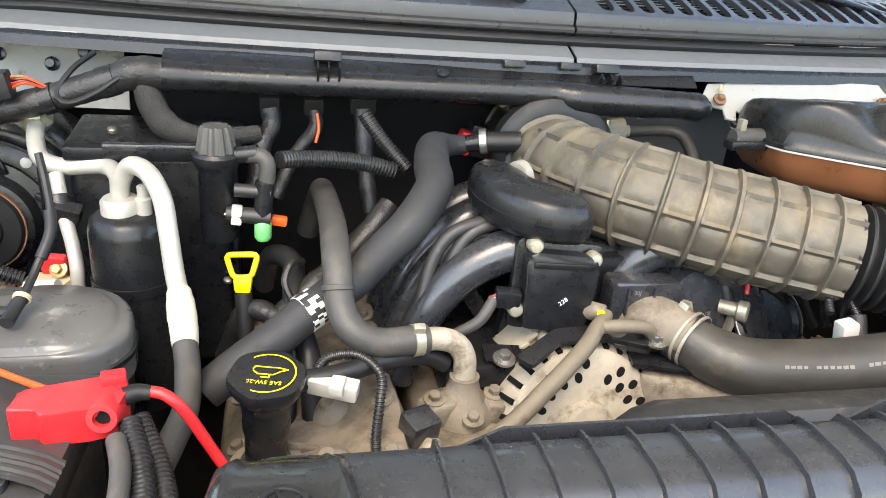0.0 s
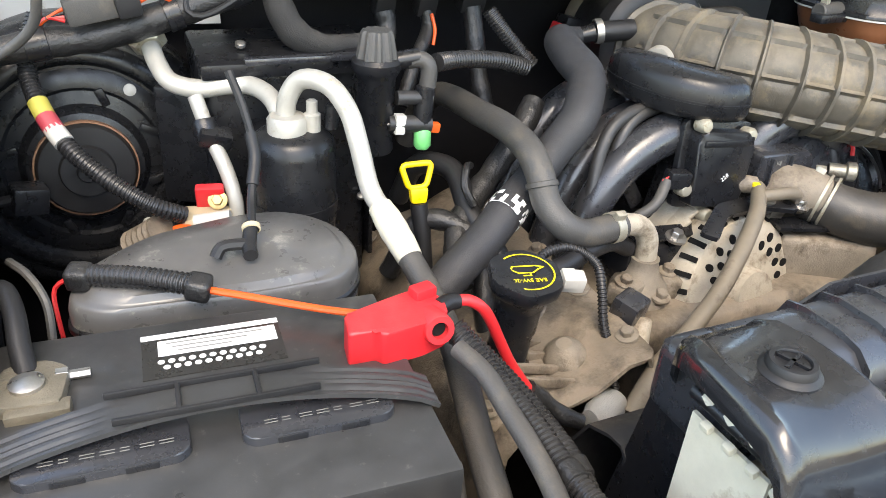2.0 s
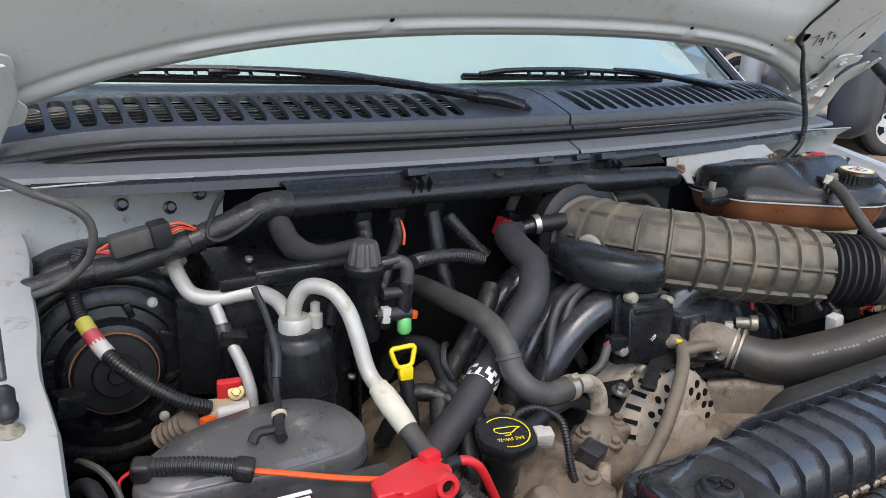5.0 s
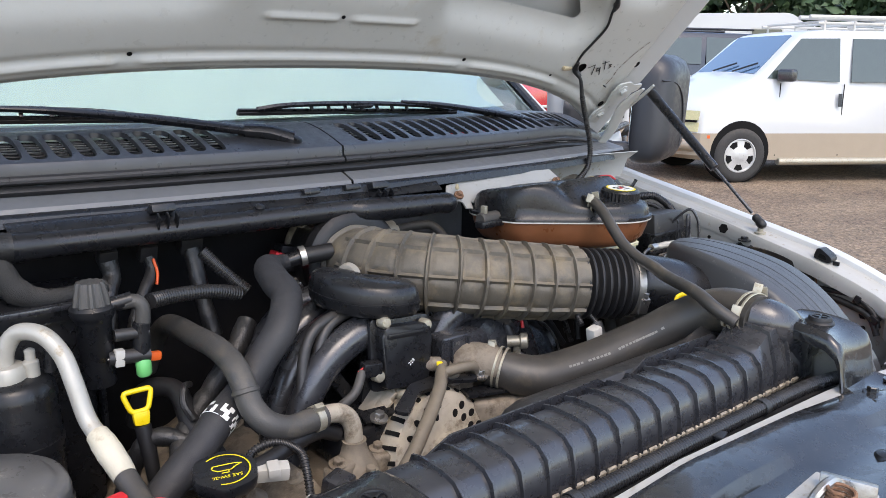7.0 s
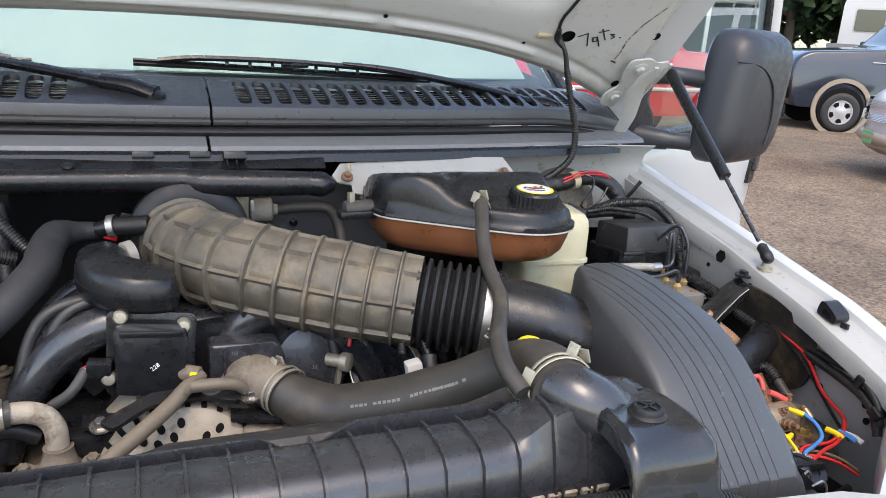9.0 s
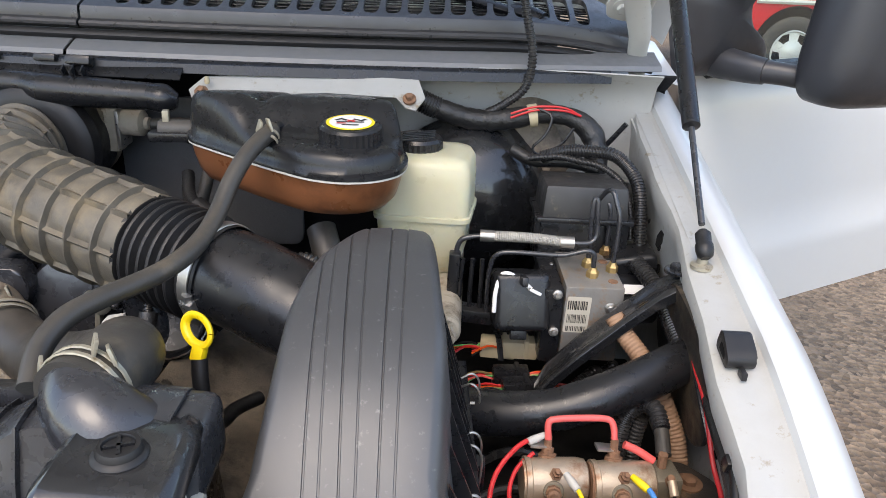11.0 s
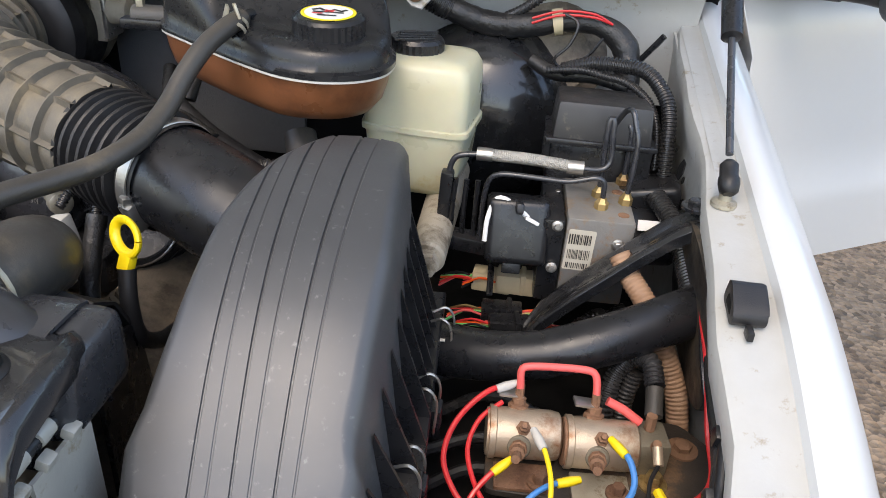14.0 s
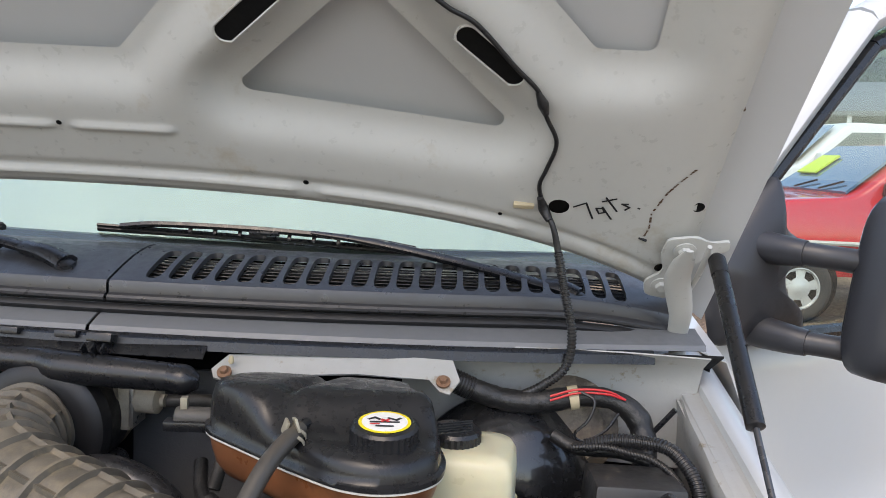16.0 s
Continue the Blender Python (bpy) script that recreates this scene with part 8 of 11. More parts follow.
part("red_wire", tube([(-0.34, 0.73, 1.045), (-0.348, 0.733, 1.047), (-0.35, 0.738, 1.04)], 0.0018, 6, 0.003), RED_WIRE, cw)
# small fittings at the back right of the engine
ff = thing("fuel_fitting", "steel fuel fitting with bracket on the engine", "fitting", (0.175, 0.81, 1.0))
part("bolt", lathe((0.168, 0.80, 1.072), (0.7, -0.6, 0.05), [(0.009, -0.02), (0.009, 0.0), (0.013, 0.002), (0.013, 0.012), (0.01, 0.014)], 14), ZINC, ff)
part("bracket", box((0.166, 0.803, 1.052), (0.006, 0.012, 0.05), (0, 8, 0), 0.001), ZINC, ff)
part("hose", tube([(0.165, 0.815, 1.07), (0.16, 0.83, 1.1), (0.15, 0.86, 1.115), (0.13, 0.9, 1.12)], 0.009, 12, 0.008), RUB, ff)
part("wire", tube([(0.178, 0.815, 1.11), (0.182, 0.81, 1.1), (0.18, 0.805, 1.09)], 0.003, 6, 0.003), RED_WIRE, ff)
dm = thing("drum_cover", "round black cover behind the radiator hose", "cover", (0.24, 0.82, 1.0))
part("drum", lathe((0.238, 0.84, 1.03), (0.1, -0.8, 0.6), [(0.05, -0.03), (0.05, 0.015), (0.044, 0.018), (0.04, 0.012), (0.01, 0.012)], 30), BLK, dm)
part("ring", band((0.237, 0.826, 1.041), (0.1, -0.8, 0.6), 0.0505, 0.006, 0.0015, 30), STEEL, dm)
for k in range(4):
    solid("engine_cable", tube([(0.10 + 0.06 * k, 0.90, 1.10 - 0.02 * (k % 2)), (0.16 + 0.05 * k, 0.87 + 0.01 * k, 1.11), (0.24 + 0.04 * k, 0.86, 1.08), (0.30 + 0.02 * k, 0.84, 1.02)], 0.006, 8, 0.012), (RUB, TAPE, LOOM, RUB)[k], "dark cable behind the intake hose", "cable", group="engine cables")

# added grey sheet: the lit stretch of the dark firewall, put in colour
pad = thing("lit_firewall_sheet", "grey sheet added for the lit firewall behind the intake hose", "insulation pad", (0.2, 1.15, 1.0))
part("sheet", prism(rounded([(0.06, 1.0), (0.34, 1.0), (0.34, 1.235), (0.06, 1.235)], 0.02, 3), (0, 1.16, 0), (1, 0, 0), (0, 0, 1), 0.008, bevel=0.003), material("lit_firewall_grey", (0.11, 0.11, 0.112), 0.8, bump=0.4, fine=300, dust=0.1), pad)
part("stud", lathe((0.17, 1.15, 1.17), (0, -1, 0), [(0.007, 0), (0.007, 0.003), (0.003, 0.005)], 12), BLK, pad)

# ---- brake fluid reservoir and booster ----
bf = thing("brake_reservoir", "yellowed translucent brake fluid reservoir with black cap", "fluid reservoir", (0.545, 0.93, 1.08))
rl = rounded([(-0.055, -0.045), (0.05, -0.05), (0.06, 0.035), (0.045, 0.055), (-0.045, 0.055), (-0.058, 0.03)], 0.014, 3)


def rs_ring(k, z, dx=0.0):
    return [(0.5425 + dx + x * k * 1.09, 0.945 + y * k, z) for x, y in rl]


part("upper", loft([rs_ring(1.0, 1.16), rs_ring(1.0, 1.205), rs_ring(0.97, 1.222), rs_ring(0.88, 1.231), rs_ring(0.6, 1.234)]), TANK_WHITE, bf, angle=55)
part("seam", loft([rs_ring(1.0, 1.153), rs_ring(1.05, 1.154), rs_ring(1.05, 1.16), rs_ring(1.0, 1.161)]), TANK_WHITE, bf)
part("lower", loft([rs_ring(0.62, 1.075), rs_ring(0.78, 1.085), rs_ring(0.92, 1.11), rs_ring(0.985, 1.153)]), TANK_WHITE, bf, angle=55)
b = bmesh.new()
rings = []
for h, r in ((0.0, 0.03), (0.018, 0.03), (0.022, 0.028), (0.0222, 0.01)):
    rings.append([b.verts.new((0.531 + (r + 0.0013 * (i % 2) * (h < 0.02)) * math.cos(2 * math.pi * i / 56), 0.953 + (r + 0.0013 * (i % 2) * (h < 0.02)) * math.sin(2 * math.pi * i / 56), 1.226 + h)) for i in range(56)])
for p, q in zip(rings, rings[1:]):
    bridge(b, p, q)
b.faces.new(rings[-1])
part("cap", b, BLK, bf, "knurled black cap", angle=25)
for k in range(5):
    part("cap_rib", box((0.531, 0.953 - 0.016 + k * 0.008, 1.2485), (0.045, 0.0025, 0.0025), (0, 0, 25), 0.0006), BLK, bf)
mc = thing("master_cylinder", "cast aluminium brake master cylinder", "master cylinder", (0.56, 0.93, 1.05))
part("bore", cyl((0.575, 0.8, 1.055), (0.575, 1.03, 1.06), 0.02, 0.023, 20, edge=0.003), CAST_LIGHT, mc)
part("end_plug", cyl((0.576, 0.785, 1.054), (0.575, 0.805, 1.055), 0.014, 0.014, 6), CAST_LIGHT, mc)
bs = thing("brake_booster", "round black brake booster against the firewall", "brake booster", (0.6, 1.1, 1.0))
part("shell", lathe((0.60, 1.175, 1.098), (0.03, -1, 0.05), [(0.11, 0), (0.125, 0.01), (0.13, 0.03), (0.132, 0.034), (0.132, 0.04), (0.127, 0.045), (0.118, 0.075), (0.1, 0.1), (0.06, 0.12), (0.03, 0.125)], 56), BLK_PAINT, bs)
part("sticker", prism([(0, 0), (0.006, 0), (0.006, 0.035), (0, 0.035)], (0.664, 1.098, 1.165), (0.8, 0.3, -0.3), (-0.3, 0.2, 0.9), 0.0004), PAPER, bs, "white paint stripe")
solid("firewall_boot", lathe((0.69, 1.165, 1.185), (-0.1, -1, 0.2), [(0.07, 0), (0.072, 0.012), (0.055, 0.022), (0.05, 0.03)], 30), GRIME, "brown rubber boot on the firewall", "boot")

# ---- fuse box and looms round it ----
fb = thing("fuse_box", "black plastic fuse box with a dusty lid", "fuse box", (0.745, 0.97, 1.1))
part("base", box((0.75, 0.985, 1.115), (0.118, 0.1, 0.075), (-6, 0, 0), 0.006), BLK, fb)
part("lid", box((0.748, 0.978, 1.168), (0.112, 0.1, 0.05), (-6, 0, 0), 0.005, taper=0.93), BLK_DUST, fb)
part("lid_edge", box((0.748, 0.976, 1.149), (0.124, 0.108, 0.007), (-6, 0, 0), 0.002), BLK, fb)
part("latch", box((0.688, 0.94, 1.142), (0.008, 0.02, 0.03), (0, 0, 0), 0.002), BLK, fb)
solid("fuse_loom", tube([(0.70, 1.05, 1.2), (0.735, 1.035, 1.215), (0.775, 1.02, 1.219), (0.791, 1.01, 1.219), (0.804, 1.0, 1.212), (0.818, 0.985, 1.196), (0.823, 0.97, 1.179), (0.825, 0.955, 1.15), (0.827, 0.945, 1.115)], 0.009, 14, wave=(0.0042, 0.0013)), LOOM, "thick black corrugated loom over the fuse box", "wire loom")
solid("fuse_loom", tube([(0.68, 1.04, 1.2), (0.72, 1.03, 1.207), (0.749, 1.02, 1.205), (0.773, 1.01, 1.203), (0.795, 0.995, 1.193), (0.808, 0.98, 1.177), (0.814, 0.965, 1.151), (0.816, 0.955, 1.12)], 0.005, 12, wave=(0.0036, 0.0009)), LOOM, "thin black corrugated loom over the fuse box", "wire loom")
solid("fuse_cable", tube([(0.66, 1.08, 1.2), (0.69, 1.065, 1.19), (0.74, 1.05, 1.195), (0.78, 1.035, 1.19)], 0.009, 10, 0.008), TAPE, "taped cable behind the fuse box", "cable")
hr = thing("cowl_harness", "taped black harness with red wires under the cowl", "wiring harness", (0.65, 1.12, 1.23))
part("trunk", tube([(0.515, 1.10, 1.262), (0.545, 1.105, 1.25), (0.60, 1.11, 1.234), (0.65, 1.11, 1.236), (0.70, 1.11, 1.246), (0.745, 1.108, 1.243), (0.775, 1.10, 1.222), (0.783, 1.085, 1.19), (0.782, 1.075, 1.165)], [0.014, 0.015, 0.016, 0.016, 0.014, 0.014, 0.017, 0.017, 0.015], 16, 0.005, wrinkle=0.13), TAPE, hr)
part("loom_end", tube([(0.505, 1.10, 1.268), (0.53, 1.103, 1.257), (0.55, 1.106, 1.248)], 0.0165, 14, wave=(0.0044, 0.0014)), LOOM, hr)
for k in range(2):
    part("red_wire", tube([(0.655, 1.092, 1.243 + 0.006 * k), (0.69, 1.09, 1.256 + 0.005 * k), (0.73, 1.09, 1.257 + 0.004 * k), (0.755, 1.092, 1.25)], 0.0016, 6, 0.008), RED_WIRE, hr)
part("tape_band", tube([(0.682, 1.108, 1.2425), (0.688, 1.108, 1.244), (0.694, 1.108, 1.245)], 0.0165, 14, 0.004), BEIGE, hr, "pale masking tape")
part("loop_wire", tube([(0.695, 1.09, 1.258), (0.712, 1.08, 1.25), (0.705, 1.075, 1.225), (0.688, 1.075, 1.205), (0.70, 1.075, 1.196), (0.728, 1.075, 1.212), (0.745, 1.08, 1.235)], 0.002, 6, 0.006), BLK, hr)
part("cable_tie", tube([(0.79, 1.095, 1.2), (0.805, 1.085, 1.225), (0.818, 1.08, 1.245)], 0.004, 6, 0.006), BLK, hr)

# wire down the hood
hw = thing("hood_wire", "black wire taped along the hood underside", "wire", (0.65, 1.1, 1.4))
wire_pts = [hood_pt(x, v, 0.006) for x, v in ((0.47, 0.32), (0.5, 0.295), (0.531, 0.276), (0.575, 0.225), (0.606, 0.19), (0.618, 0.155), (0.635, 0.115), (0.628, 0.07), (0.622, 0.04), (0.631, 0.004))]
wire_pts += [V(0.645, 1.118, 1.475), V(0.655, 1.12, 1.44), V(0.666, 1.115, 1.39), V(0.68, 1.11, 1.33), V(0.674, 1.108, 1.285), V(0.645, 1.108, 1.258), V(0.622, 1.11, 1.244)]
part("wire", tube(wire_pts, [0.0028] * 9 + [0.0035, 0.004, 0.005, 0.0055, 0.0055, 0.0055, 0.006, 0.0065], 10, 0.006), TAPE, hw)
part("loom", tube(wire_pts[11:], 0.0066, 10, wave=(0.005, 0.0013)), LOOM, hw)
part("tape_knot", tube([hood_pt(0.604, 0.192, 0.007), hood_pt(0.612, 0.175, 0.008), hood_pt(0.617, 0.16, 0.007)], [0.003, 0.007, 0.004], 10, 0.004), TAPE, hw)
part("tape_knot", tube([hood_pt(0.625, 0.02, 0.008), hood_pt(0.632, 0.0, 0.009), V(0.64, 1.117, 1.482)], [0.004, 0.0075, 0.005], 10, 0.004), TAPE, hw)

# ---- brake control unit ----
ab = thing("brake_control_unit", "alloy brake control block with black module and bent lines", "brake control unit", (0.73, 0.83, 1.0))
part("block", box((0.75, 0.878, 1.06), (0.07, 0.104, 0.1), (0, 0, 2), 0.0025), material("corroded_alloy_block", (0.2, 0.195, 0.185), 0.45, metal=0.35, bump=0.3, vary=0.2, dust=0.5, dust_col=(0.42, 0.36, 0.28), stain=0.4, stain_col=(0.24, 0.15, 0.085), stain_scale=40), ab)
part("module", box((0.702, 0.878, 1.055), (0.024, 0.104, 0.1), (0, 0, 2), 0.004), BLK, ab)
for zz, yy in ((1.1, 0.823), (1.05, 0.823), (1.1, 0.9)):
    part("module_screw", bolt((0.707, yy, zz), (0, -1, 0.1) if yy < 0.85 else (0, 0, 1), 0.0035, 0.004), STEEL, ab)
part("motor", cyl((0.78, 0.90, 1.06), (0.845, 0.905, 1.06), 0.034, 0.032, 24, edge=0.004), BLK, ab)
part("motor_label", prism([(0, 0), (0.034, 0), (0.034, 0.012), (0, 0.012)], (0.796, 0.868, 1.083), (1, 0.05, 0), (0, 0.6, 0.8), 0.0005), PAPER, ab)
ln, lvv = Vector((0, -1, 0)), Vector((0, 0, 1))
lc = Vector((0.7345, 0.8255, 1.0725))
CREAM_LABEL = material("cream_paper_label", (0.5, 0.46, 0.38), 0.55, bump=0.0, vary=0.06)
part("label", prism(rounded([(-0.0165, -0.023), (0.0125, -0.023), (0.014, 0.025), (-0.0145, 0.025)], 0.002, 2), lc + ln * 0.0004, (1, 0, 0), lvv, 0.0004), CREAM_LABEL, ab, "cream barcode label")
code = bmesh.new()
random.seed(5)
for half in (0.014, -0.004, -0.0175):
    xx = -0.013
    while xx < 0.0105:
        w = random.choice((0.0006, 0.001, 0.0014))
        hh = 0.003 if half < -0.01 else 0.0055
        strip([(xx, half - hh), (xx, half + hh)], w, lc + ln * 0.0012, (1, 0, 0), lvv, 0.0002, code)
        xx += w + random.choice((0.0007, 0.0012))
part("barcode", code, BLK_INK, ab)
NUTS = ((0.7515, 0.857), (0.7785, 0.875), (0.75, 0.886), (0.779, 0.927))
for nx_, ny_ in NUTS:
    part("line_nut", lathe((nx_, ny_, 1.1085), (0, 0, 1), [(0.0072, 0), (0.0075, 0.001), (0.0075, 0.0085), (0.0055, 0.0105), (0.0042, 0.014)], 6), BRASS, ab, "rusty brass line nut")
for px_, py_ in ((0.775, 0.845), (0.772, 0.902)):
    part("plug", lathe((px_, py_, 1.1095), (0, 0, 1), [(0.006, 0), (0.006, 0.0012), (0.004, 0.0016)], 18), RUST, ab, "rusty press-in plug")
part("bolt", bolt((0.772, 0.8265, 1.084), (0, -1, 0.05), 0.004, 0.003), STEEL, ab)
part("bolt", bolt((0.774, 0.8265, 1.066), (0, -1, 0.05), 0.0035, 0.003), STEEL, ab)
bl_ = thing("brake_line", "black steel brake line with braided steel sleeve", "brake line", (0.68, 0.88, 1.1), group="brake lines")
part("line", tube([(0.586, 0.875, 1.06), (0.585, 0.875, 1.11), (0.588, 0.876, 1.137), (0.602, 0.877, 1.146), (0.64, 0.878, 1.147), (0.722, 0.878, 1.144), (0.744, 0.879, 1.144), (0.753, 0.881, 1.148), (0.756, 0.883, 1.157), (0.754, 0.885, 1.18), (0.7525, 0.887, 1.197), (0.7495, 0.888, 1.199), (0.748, 0.887, 1.19), (0.748, 0.886, 1.168), (0.75, 0.886, 1.135), (0.75, 0.886, 1.115)], 0.0033, 10, 0.003), BLK_GLOSS, bl_)
part("sleeve", tube([(0.622, 0.878, 1.148), (0.67, 0.878, 1.148), (0.716, 0.878, 1.145)], 0.0068, 12, wave=(0.0022, 0.0005)), SILVER_BRAID, bl_, "braided steel sleeve")
for p in ((0.622, 0.878, 1.148), (0.72, 0.878, 1.1445)):
    part("ferrule", cyl(Vector(p) - Vector((0.0085, 0, 0)), Vector(p) + Vector((0.0085, 0, 0)), 0.0074, 0.0074, 14), STEEL, bl_)
b2 = thing("brake_line", "thin black brake line beside the module", "brake line", (0.68, 0.86, 1.1), group="brake lines")
part("line", tube([(0.626, 0.86, 1.05), (0.626, 0.86, 1.1), (0.63, 0.859, 1.126), (0.64, 0.858, 1.135), (0.66, 0.857, 1.137), (0.709, 0.857, 1.136), (0.728, 0.857, 1.14), (0.741, 0.857, 1.1435), (0.75, 0.857, 1.14), (0.7515, 0.857, 1.128), (0.7515, 0.857, 1.115)], 0.003, 10, 0.003), BLK_GLOSS, b2)
b3 = thing("brake_line", "looped black brake line over the control block", "brake line", (0.77, 0.89, 1.14), group="brake lines")
part("line", tube([(0.749, 0.945, 1.155), (0.759, 0.93, 1.177), (0.764, 0.912, 1.197), (0.768, 0.9, 1.207), (0.772, 0.892, 1.206), (0.776, 0.885, 1.194), (0.78, 0.88, 1.178), (0.78, 0.876, 1.146), (0.7785, 0.875, 1.115)], 0.003, 10, 0.003), BLK_GLOSS, b3)
part("sleeve", cyl((0.725, 0.951, 1.118), (0.75, 0.945, 1.157), 0.0042, 0.0042, 12), STEEL, b3, "pale steel sleeve")
b4 = thing("brake_line", "short looped black brake line behind the control block", "brake line", (0.77, 0.93, 1.14), group="brake lines")
part("line", tube([(0.755, 0.966, 1.132), (0.765, 0.955, 1.157), (0.771, 0.942, 1.173), (0.776, 0.933, 1.178), (0.779, 0.93, 1.168), (0.78, 0.928, 1.14), (0.779, 0.927, 1.116)], 0.003, 10, 0.003), BLK_GLOSS, b4)
part("sleeve", cyl((0.738, 0.972, 1.1), (0.756, 0.966, 1.134), 0.0036, 0.0036, 12), STEEL, b4, "pale steel sleeve")
lb_ = thing("line_bracket", "black plastic bracket holding brake lines", "bracket", (0.6, 0.87, 1.05))
part("post", box((0.583, 0.872, 1.092), (0.014, 0.016, 0.07), (0, 2, 0), 0.003), BLK, lb_)
part("base", box((0.605, 0.868, 1.046), (0.06, 0.025, 0.018), (0, 5, 0), 0.003), BLK, lb_)
for k in range(3):
    part("line", tube([(0.592 + 0.013 * k, 0.868, 1.045), (0.592 + 0.013 * k, 0.868, 1.09), (0.594 + 0.012 * k, 0.87, 1.12)], 0.003, 8, 0.006), BLK, lb_)
cm = thing("control_connector", "black connector with white locking lever", "connector", (0.665, 0.85, 1.05))
part("shell", box((0.665, 0.85, 1.078), (0.066, 0.06, 0.07), (-18, 0, 4), 0.008, 3), BLK, cm)
part("ridge", box((0.665, 0.835, 1.112), (0.008, 0.05, 0.012), (-18, 0, 4), 0.003), BLK, cm)
part("lever", tube([(0.633, 0.818, 1.075), (0.634, 0.825, 1.1), (0.642, 0.835, 1.118), (0.66, 0.833, 1.114), (0.676, 0.826, 1.104)], [0.0026, 0.0026, 0.003, 0.003, 0.0026], 8, 0.004, flat=0.7), PAPER, cm, "white locking lever")
part("lever_end", box((0.68, 0.824, 1.102), (0.016, 0.009, 0.004), (-20, 25, 0), 0.0015), PAPER, cm)
part("side_ribs", box((0.664, 0.82, 1.05), (0.02, 0.01, 0.02), (-18, 0, 4), 0.002), BLK, cm)

# ---- brace across the corner, duct and conduit ----
br_ = thing("corner_brace", "black steel brace reaching to the fender", "brace", (0.79, 0.8, 1.09))
BRACE = [((0.685, 0.775, 1.0), 0.016), ((0.70, 0.785, 1.02), 0.021), ((0.735, 0.795, 1.052), 0.022), ((0.783, 0.802, 1.095), 0.022), ((0.815, 0.802, 1.125), 0.022), ((0.835, 0.80, 1.139), 0.021), ((0.856, 0.80, 1.144), 0.019)]
rows = []
for (bx, by, bz), hw_ in BRACE:
    rows.append([(bx, by - hw_, bz - 0.016), (bx, by - hw_, bz - 0.003), (bx, by - hw_ + 0.003, bz), (bx, by - hw_ + 0.008, bz + 0.001), (bx, by - 0.006, bz - 0.004), (bx, by + 0.006, bz - 0.004), (bx, by + hw_ - 0.008, bz + 0.001), (bx, by + hw_ - 0.003, bz), (bx, by + hw_, bz - 0.003), (bx, by + hw_, bz - 0.016)])
part("bar", thicken(loft(rows, closed=False), 0.003), BLK_PAINT, br_, angle=35)
part("plate", box((0.805, 0.93, 1.10), (0.08, 0.05, 0.03), (0, -10, 0), 0.008, 3), BLK, br_)
part("bolt", bolt((0.833, 0.80, 1.15), (0, 0, 1), 0.008, 0.006), BLK_PAINT, br_)
solid("side_loom", tube([(0.815, 0.90, 1.11), (0.83, 0.86, 1.10), (0.838, 0.82, 1.085), (0.84, 0.76, 1.075), (0.838, 0.72, 1.06)], 0.0115, 14, wave=(0.0046, 0.0015)), LOOM, "black corrugated loom along the fender", "wire loom")
dt = thing("air_duct", "smooth black plastic air duct to the fender", "air duct", (0.72, 0.69, 1.03))
part("duct", tube([(0.565, 0.722, 1.0), (0.60, 0.71, 1.01), (0.647, 0.692, 1.022), (0.695, 0.685, 1.035), (0.74, 0.69, 1.05), (0.79, 0.71, 1.062), (0.84, 0.74, 1.07), (0.86, 0.755, 1.072)], [0.029, 0.027, 0.024, 0.0225, 0.023, 0.0235, 0.024, 0.025], 26, 0.01), BLK, dt)
part("scuff", prism([(0, 0), (0.02, 0.001), (0.019, 0.004), (0, 0.003)], (0.592, 0.688, 1.0345), (1, -0.3, 0.15), (0.2, 0.9, 0.35), 0.0006), PALE_CON, dt)
solid("conduit", tube([(0.772, 0.805, 1.085), (0.785, 0.79, 1.068), (0.797, 0.776, 1.057), (0.807, 0.763, 1.046), (0.818, 0.745, 1.028), (0.832, 0.735, 1.0), (0.842, 0.725, 0.975), (0.848, 0.71, 0.94)], 0.0115, 14, wave=(0.0046, 0.0009)), TAN_LOOM, "rusty tan corrugated conduit under the duct", "conduit")
wcv = thing("access_cover", "dusty black steel cover plate on the inner fender", "cover plate", (0.845, 0.75, 1.07))
plate = rounded([(0.805, 1.14), (0.725, 1.138), (0.652, 1.115), (0.638, 1.08), (0.655, 1.02), (0.69, 0.995), (0.815, 0.99), (0.868, 1.045)], 0.03, 4)
part("plate", prism([(y, (z - 1.07) * 1.007) for y, z in plate], (0.843, 0, 1.07), (0, 1, 0), (-0.12, 0, 1), -0.005, bevel=0.0), material("dusty_black_coated_steel", (0.02, 0.018, 0.016), 0.5, bump=0.2, vary=0.3, dust=0.2, stain=0.55, stain_col=(0.12, 0.085, 0.05), stain_scale=9), wcv)
for y, z in ((0.78, 1.115), (0.668, 1.075), (0.735, 1.03), (0.82, 1.05)):
    part("dimple", lathe((0.843 - 0.12 * (z - 1.07) - 0.0002, y, z), (-1, 0, -0.1), [(0.011, 0), (0.012, 0.001), (0.009, 0.0025), (0.004, 0.003)], 18), BLK, wcv)
part("rust_patch", lathe((0.843 - 0.12 * 0.02 - 0.0002, 0.66, 1.092), (-1, 0, -0.1), [(0.02, 0), (0.012, 0.0014)], 14), RUST, wcv)
fc2 = thing("fender_cable", "black taped cables clipped along the white inner fender", "cable", (0.838, 0.57, 1.07))
part("cable", tube([(0.842, 0.665, 1.082), (0.838, 0.62, 1.083), (0.834, 0.566, 1.084), (0.83, 0.54, 1.072), (0.828, 0.522, 1.058), (0.826, 0.512, 1.035)], 0.0052, 10, 0.006), RUB, fc2)
